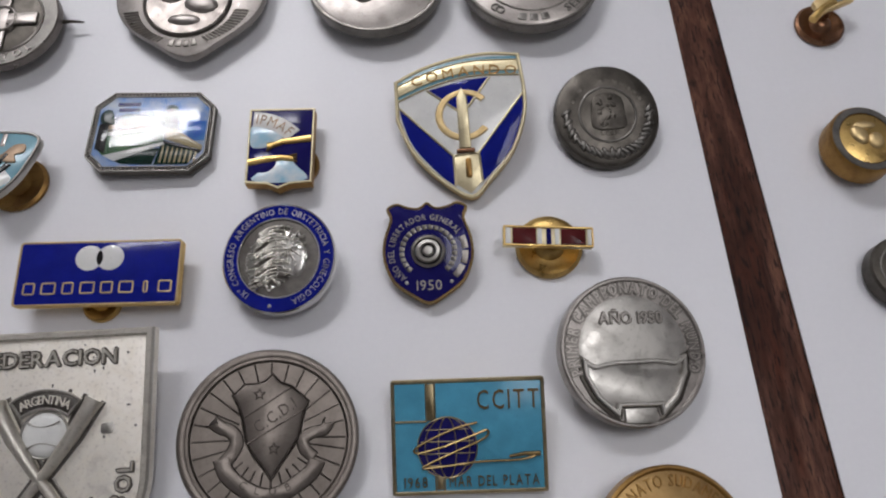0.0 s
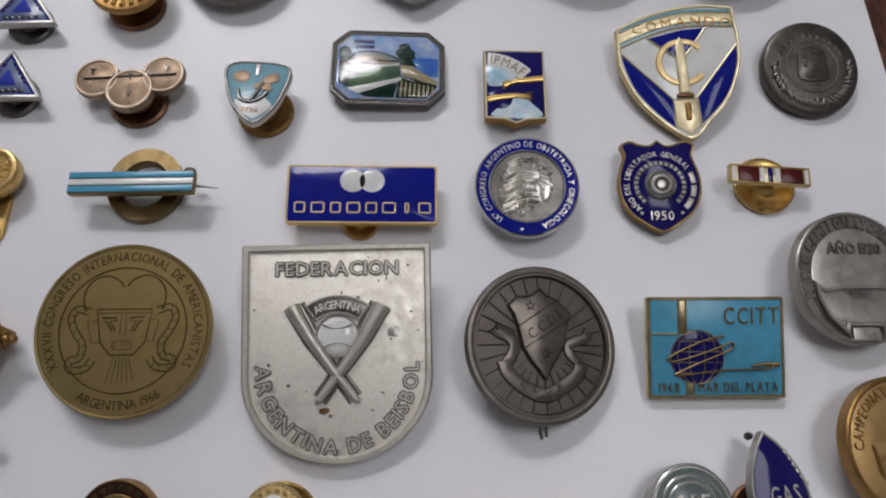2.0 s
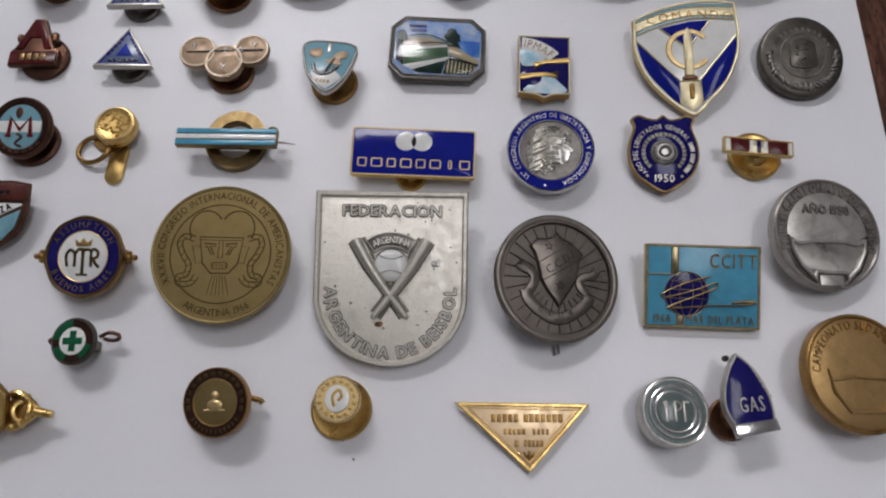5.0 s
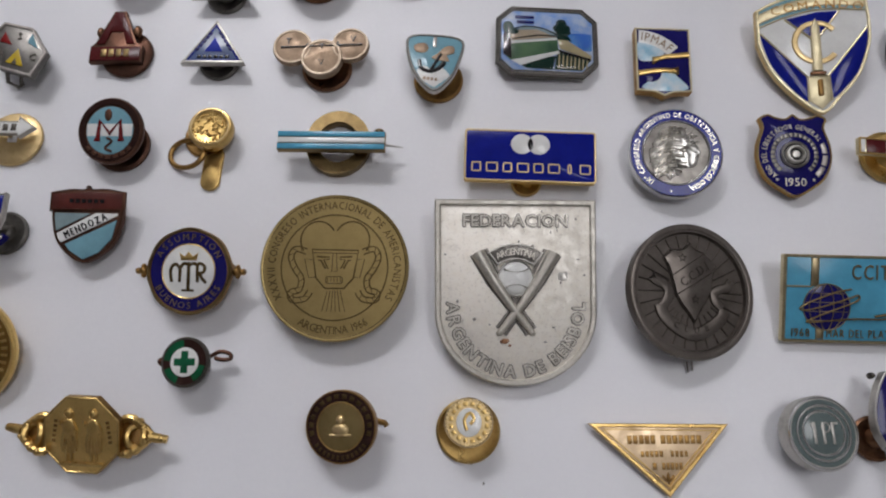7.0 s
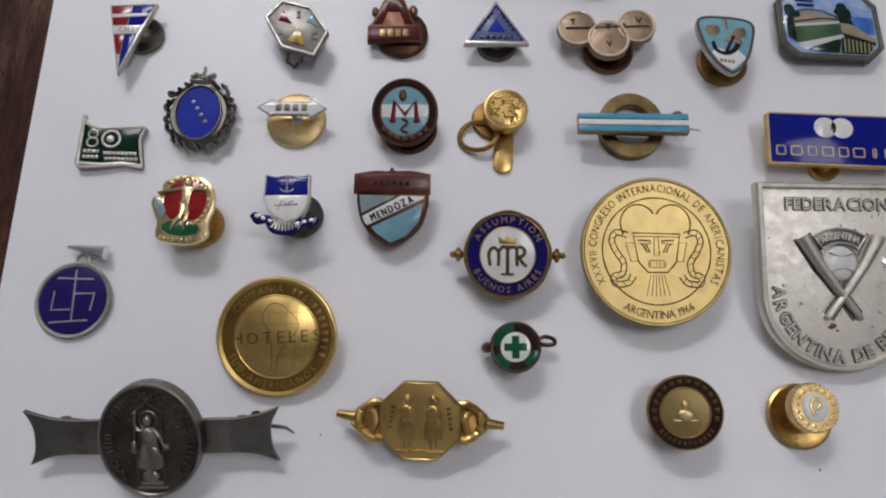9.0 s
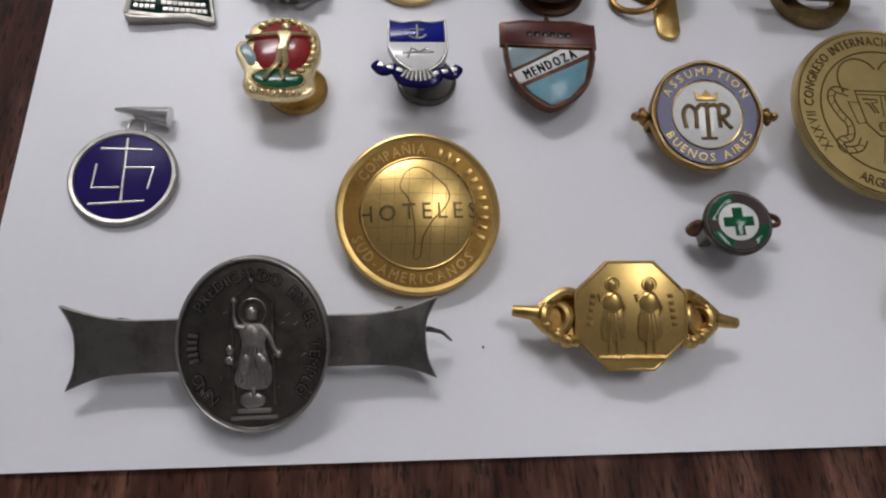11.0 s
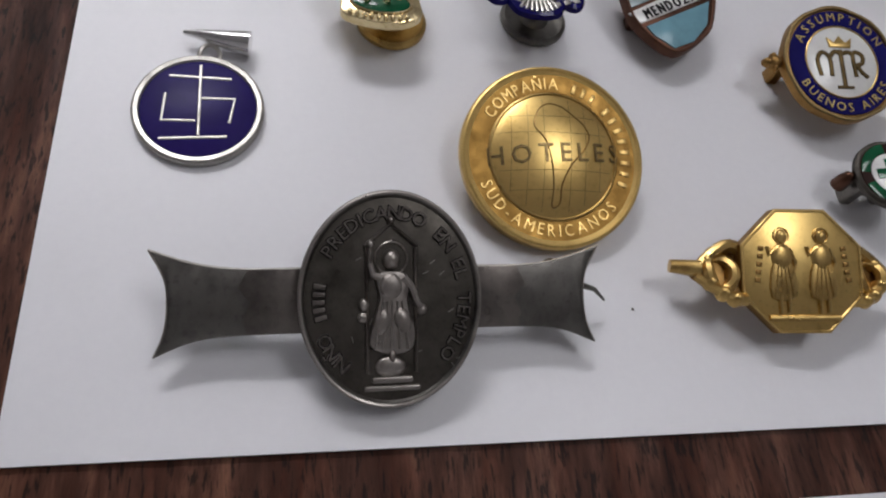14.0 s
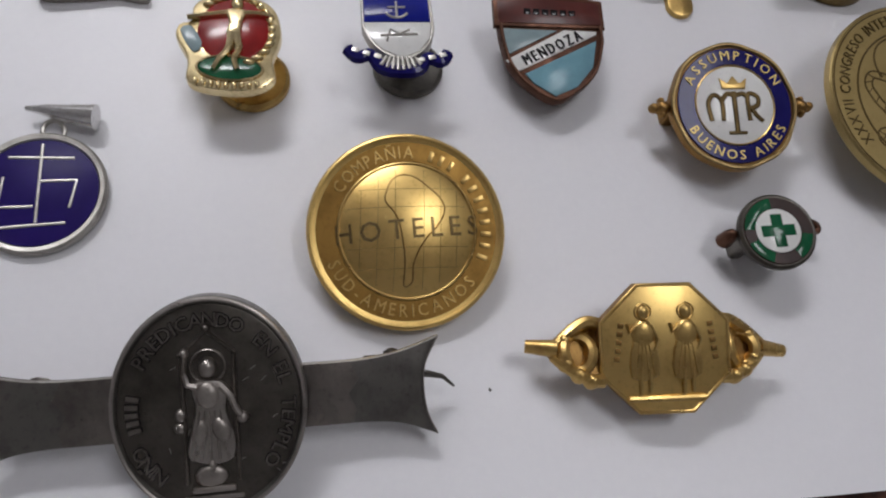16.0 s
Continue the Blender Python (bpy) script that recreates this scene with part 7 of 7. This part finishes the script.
# ---------------------------------------------------------------- far row, and the next sheets


def wheel_medal():
    t = thing("medal", "dark openwork round medal with a cross inside", "medal", 152.0, 139.3)
    p = coin(t, 12.2, 2.0, PEWTER, 4.4, (0, 0, 0), 0.5, 0.3)
    part("field", rim(circ(11.7), 2.6, 0, 0.1), GUN_LT, p)
    part("lettering", letters_round("AS CATOL", 1.6, 9.4, 212, 318, 0.1, 0.2, gap=0.6), PEWTER_LT, p)
    part("inner_field", lathe([(8.6, 0.0), (8.4, 0.06), (3, 0.06)], 48), GUN, p)
    part("inner_ring", stroke(circ(8.8, n=48), 0.5, 0, 0.4, True), PEWTER_LT, p)
    c = slab(rrect(3.0, 15.5, 0.3), 0.05, 0.7, 0.2, slab(rrect(15.5, 3.0, 0.3), 0.05, 0.69, 0.2))
    part("cross", c, PEWTER_LT, p)
    part("small_ring", stroke(circ(3.2, n=28), 0.7, 0.6, 0.4, True), PEWTER_LT, p)
    part("needle", tube([(11, 0.5, 2.6), (14, 0.6, 2.4), (16.5, 0.4, 2.2)], (0.5, 0.2)), GUN, t)
    clasp(t, 12, 2.6, GUN)


def shield_medal():
    t = thing("medal", "engraved silver shield medal with a round centre", "medal", 191.7, 142.0, -3.0)
    out = smooth([(-15.6, 12.0), (-8, 14.0), (0, 13.0), (8, 14.0), (15.6, 12.0), (16.8, 4.0), (15.0, -3.6), (8.6, -10.2), (1.6, -14.8), (-6.4, -10.6), (-14.0, -4.4), (-16.4, 4.0)], 4)
    p = part("plate", slab(out, -1.8, 0, 0.4), PEWTER_LT, t, at=(0, 0, 4.3))
    part("inner_disc", lathe([(9.6, 0), (9.6, 0.5), (9.2, 0.8), (8.8, 0.4), (4, 0.4)], 52), PEWTER, p)
    part("relief", mound(-3, 2, 3.6, 2.6, 0.4, 0.9, 20, mound(3.2, -1.2, 3.8, 2.4, 0.4, 0.9, -10, mound(0, -5.4, 3.6, 1.4, 0.4, 0.7, 0, mound(0.6, 5.0, 2.6, 1.8, 0.4, 0.8)))), PEWTER_LT, p, "rounded worn relief")
    h = Mesh()
    for a in list(range(196, 250, 4)) + list(range(294, 348, 4)):
        ca, sa = math.cos(radians(a)), math.sin(radians(a))
        stroke([(10.8 * ca, 10.4 * sa), (14.0 * ca, 11.6 * sa)], 0.5, 0, 0.25, False, h)
    part("hatching", h, SILVER_DARK, p)
    part("writing", bars_round(4, 1.6, 10.6, 256, 288, 0, 0.2), SILVER_DARK, p)
    clasp(t, 14, 2.5, PEWTER)


def grey_coin(x, y, r, text, seed):
    t = thing("medal", "thick tarnished grey silver medal with worn relief", "medal", x, y)
    p = coin(t, r, 2.4, SILVER_DARK, 5.0, (0, 0, 0), 0.8, 0.35)
    part("field", lathe([(r - 0.9, 0.0), (r - 1.1, 0.1), (r * 0.4, 0.12)], 60), PEWTER_LT, p)
    if text:
        part("lettering", letters_round("GO", 1.9, r - 3.6, 226, 238, 0.1, 0.25, m=letters_round("SER", 1.9, r - 3.6, 300, 322, 0.1, 0.25)), GUN_LT, p)
        part("writing", bars_round(3, 1.7, r - 3.4, 252, 284, 0.1, 0.2), GUN_LT, p)
        part("inner_ring", stroke(circ(r - 4.4, n=48), 0.4, 0.1, 0.25, True), SILVER_DARK, p)
    rnd = random.Random(seed)
    m = Mesh()
    for _ in range(16):
        a, q = rnd.uniform(0, 6.28), rnd.uniform(0, r * 0.62)
        mound(q * math.cos(a), q * math.sin(a), rnd.uniform(0.8, 2.2), rnd.uniform(0.6, 1.4), 0.1, rnd.uniform(0.4, 1.0), rnd.uniform(0, 180), m, 10)
    part("relief", m, PEWTER_LT, p, "rounded worn relief")
    clasp(t, 14, 2.8, GUN_LT)


def gilt_disc_pin():
    t = thing("pin", "gilt round pin with fan relief on dark clutch", "pin", 129.4, 131.2)
    part("clutch", lathe([(6.0, 0), (6.4, 0.4), (6.0, 1.4), (2, 1.6)], 40), COPPER, t, at=(0.6, -2.2, 0))
    p = part("disc", lathe([(7.8, -1.4), (8.2, -1.0), (8.2, 0.0), (7.8, 0.3), (7.2, 0.1), (3, 0.1)], 48), GOLD_DARK, t, at=(0, 0, 6.4))
    m = Mesh()
    for i in range(9):
        a = radians(200 + 17.5 * i)
        stroke([(1.5 * math.cos(a), 1.5 * math.sin(a) + 1.0), (6.6 * math.cos(a), 6.6 * math.sin(a))], (0.6, 1.2), 0.1, 0.5, False, m)
    part("relief", m, GOLD, p)
    part("post", lathe([(0.7, 1.0), (0.7, 5.2)], 12), COPPER, t)


def dark_round_pin():
    t = thing("pin", "dark copper round pin among the far row", "pin", 83.0, 131.6)
    p = part("disc", lathe([(7.0, -1.6), (7.3, -1.0), (7.3, 0.0), (6.9, 0.3), (6.2, 0.1), (3, 0.1)], 44), COPPER, t, at=(0, 0, 6.0))
    part("ring", stroke(circ(5.4, n=40), 0.5, 0.1, 0.3, True), BROWN, p)
    clutch(t, 0.4, -1.0, 5.0, 4.6, COPPER)


def east_items():
    t = thing("pin", "gilt pin with blue-grey enamel bar on copper clutch", "pin", 328.8, 130.4, 10, "pins on the neighbouring sheet")
    clutch(t, -1.2, -1.0, 5.2, 4.2, COPPER)
    p = part("plate", slab(rrect(9.5, 3.6, 1.2), -1.2, 0, 0.3), GOLD_PALE, t, at=(1.2, 1.6, 5.2), tilt=(0, 0, 12))
    part("enamel_field", slab(rrect(4.6, 2.2, 0.8, 1.6, 0.2), 0, 0.25, 0.08), E_GREYB, p)
    part("arm", tube([(-5.0, -1.8, 4.4), (-2.0, 0.2, 4.8), (1.0, 1.2, 4.8)], 0.9), GOLD, t)
    t = thing("button", "gilt button with dark rim and raised relief", "button", 326.0, 97.6, 0, "pins on the neighbouring sheet")
    p = part("disc", lathe([(6.2, -5.2), (6.8, -4.6), (6.8, -0.4), (6.5, 0.1), (5.2, 0.15), (5.0, -0.1), (2, -0.1)], 48, 1, 1.08), GOLD_DARK, t, at=(0, 0, 6.0))
    part("rim", rim(circ(6.4, 6.9), 1.3, 0.1, 0.3), GUN_LT, p)
    part("field", slab(circ(5.0, 5.4), -0.1, 0.1, 0.05), GOLD, p)
    part("relief", mound(-1.2, 0.8, 1.6, 2.2, 0.1, 0.7, 20, mound(1.6, -0.6, 1.5, 1.9, 0.1, 0.6, -15, mound(0.2, 2.8, 2.2, 0.9, 0.1, 0.5))), GOLD_PALE, p)
    part("base", lathe([(5.6, 0), (5.9, 0.3), (5.8, 1.0)], 36), GOLD_DARK, t)
    t = thing("button", "dark blackened round button on the sheet", "button", 327.0, 71.4, 0, "pins on the neighbouring sheet")
    p = part("disc", lathe([(6.0, -3.8), (6.5, -3.2), (6.5, -0.4), (6.1, 0.0), (3, 0.2)], 44), GUN, t, at=(0, 0, 4.0))
    part("ring", stroke(circ(4.8, n=36), 0.5, 0, 0.3, True), GUN_LT, p)
    t = thing("pen_tip", "dark tapered gilt needle tip on the lower sheet", "needle", 95.6, -14.6, -52, "pins on the neighbouring sheet")
    part("shaft", tube([(0, 6.2, 1.6), (0.4, 4.4, 1.7), (0, -8, 1.7)], (0.5, 1.6), 10), GOLD_DARK, t)
    part("tip", tube([(0, 7.2, 1.2), (0, 5.6, 1.6), (0, 3.0, 1.7)], (0.35, 1.3), 10), GUN, t)


def crumbs():
    for i, (x, y, s) in enumerate(((89.1, -8.5, 0.4), (33.7, -12.3, 0.3), (167.8, 13.0, 0.25), (170.2, 9.1, 0.3), (69.8, 15.5, 0.25))):
        c = new("crumb", mound(0, 0, s, s * 0.7, -0.02, s * 0.8, 30 * i, None, 7).data("crumb", GUN))
        c.matrix_world = pose(x * MM, y * MM, 0)
        tagged(c, "tiny dark crumb lying on white paper", "crumb", "crumbs on the sheets")


baseball_plaque()
club_medal()
congress_coin()
telecom_badge()
opener_medal()
assumption_badge()
mendoza_badge()
camera_badge()
obstetric_medal()
liberator_badge()
ribbon_bar()
argentine_bar()
gold_key()
letter_round()
arrow_pin()
oval_badge()
flag_pin()
pennant_pin()
hexagon_badge()
red_letter_pin()
triangle_pin(106.7, 107.8, -0.5)
triangle_pin(106.8, 126.4, 1.0)
three_disc_pin()
anchor_badge()
landscape_brooch()
crossed_bar_badge()
commando_badge()
dark_button()
athlete_pin()
naval_pin()
blue_pendant()
hotels_medal()
ribbon_medal_bar()
octagon_brooch()
green_cross()
brown_medal()
gold_button()
gilt_triangle()
oil_button()
flame_badge()
gold_medal_right()
wheel_medal()
shield_medal()
grey_coin(232.6, 145.4, 15.0, False, 21)
grey_coin(266.3, 144.7, 15.4, True, 22)
gilt_disc_pin()
dark_round_pin()
east_items()
crumbs()
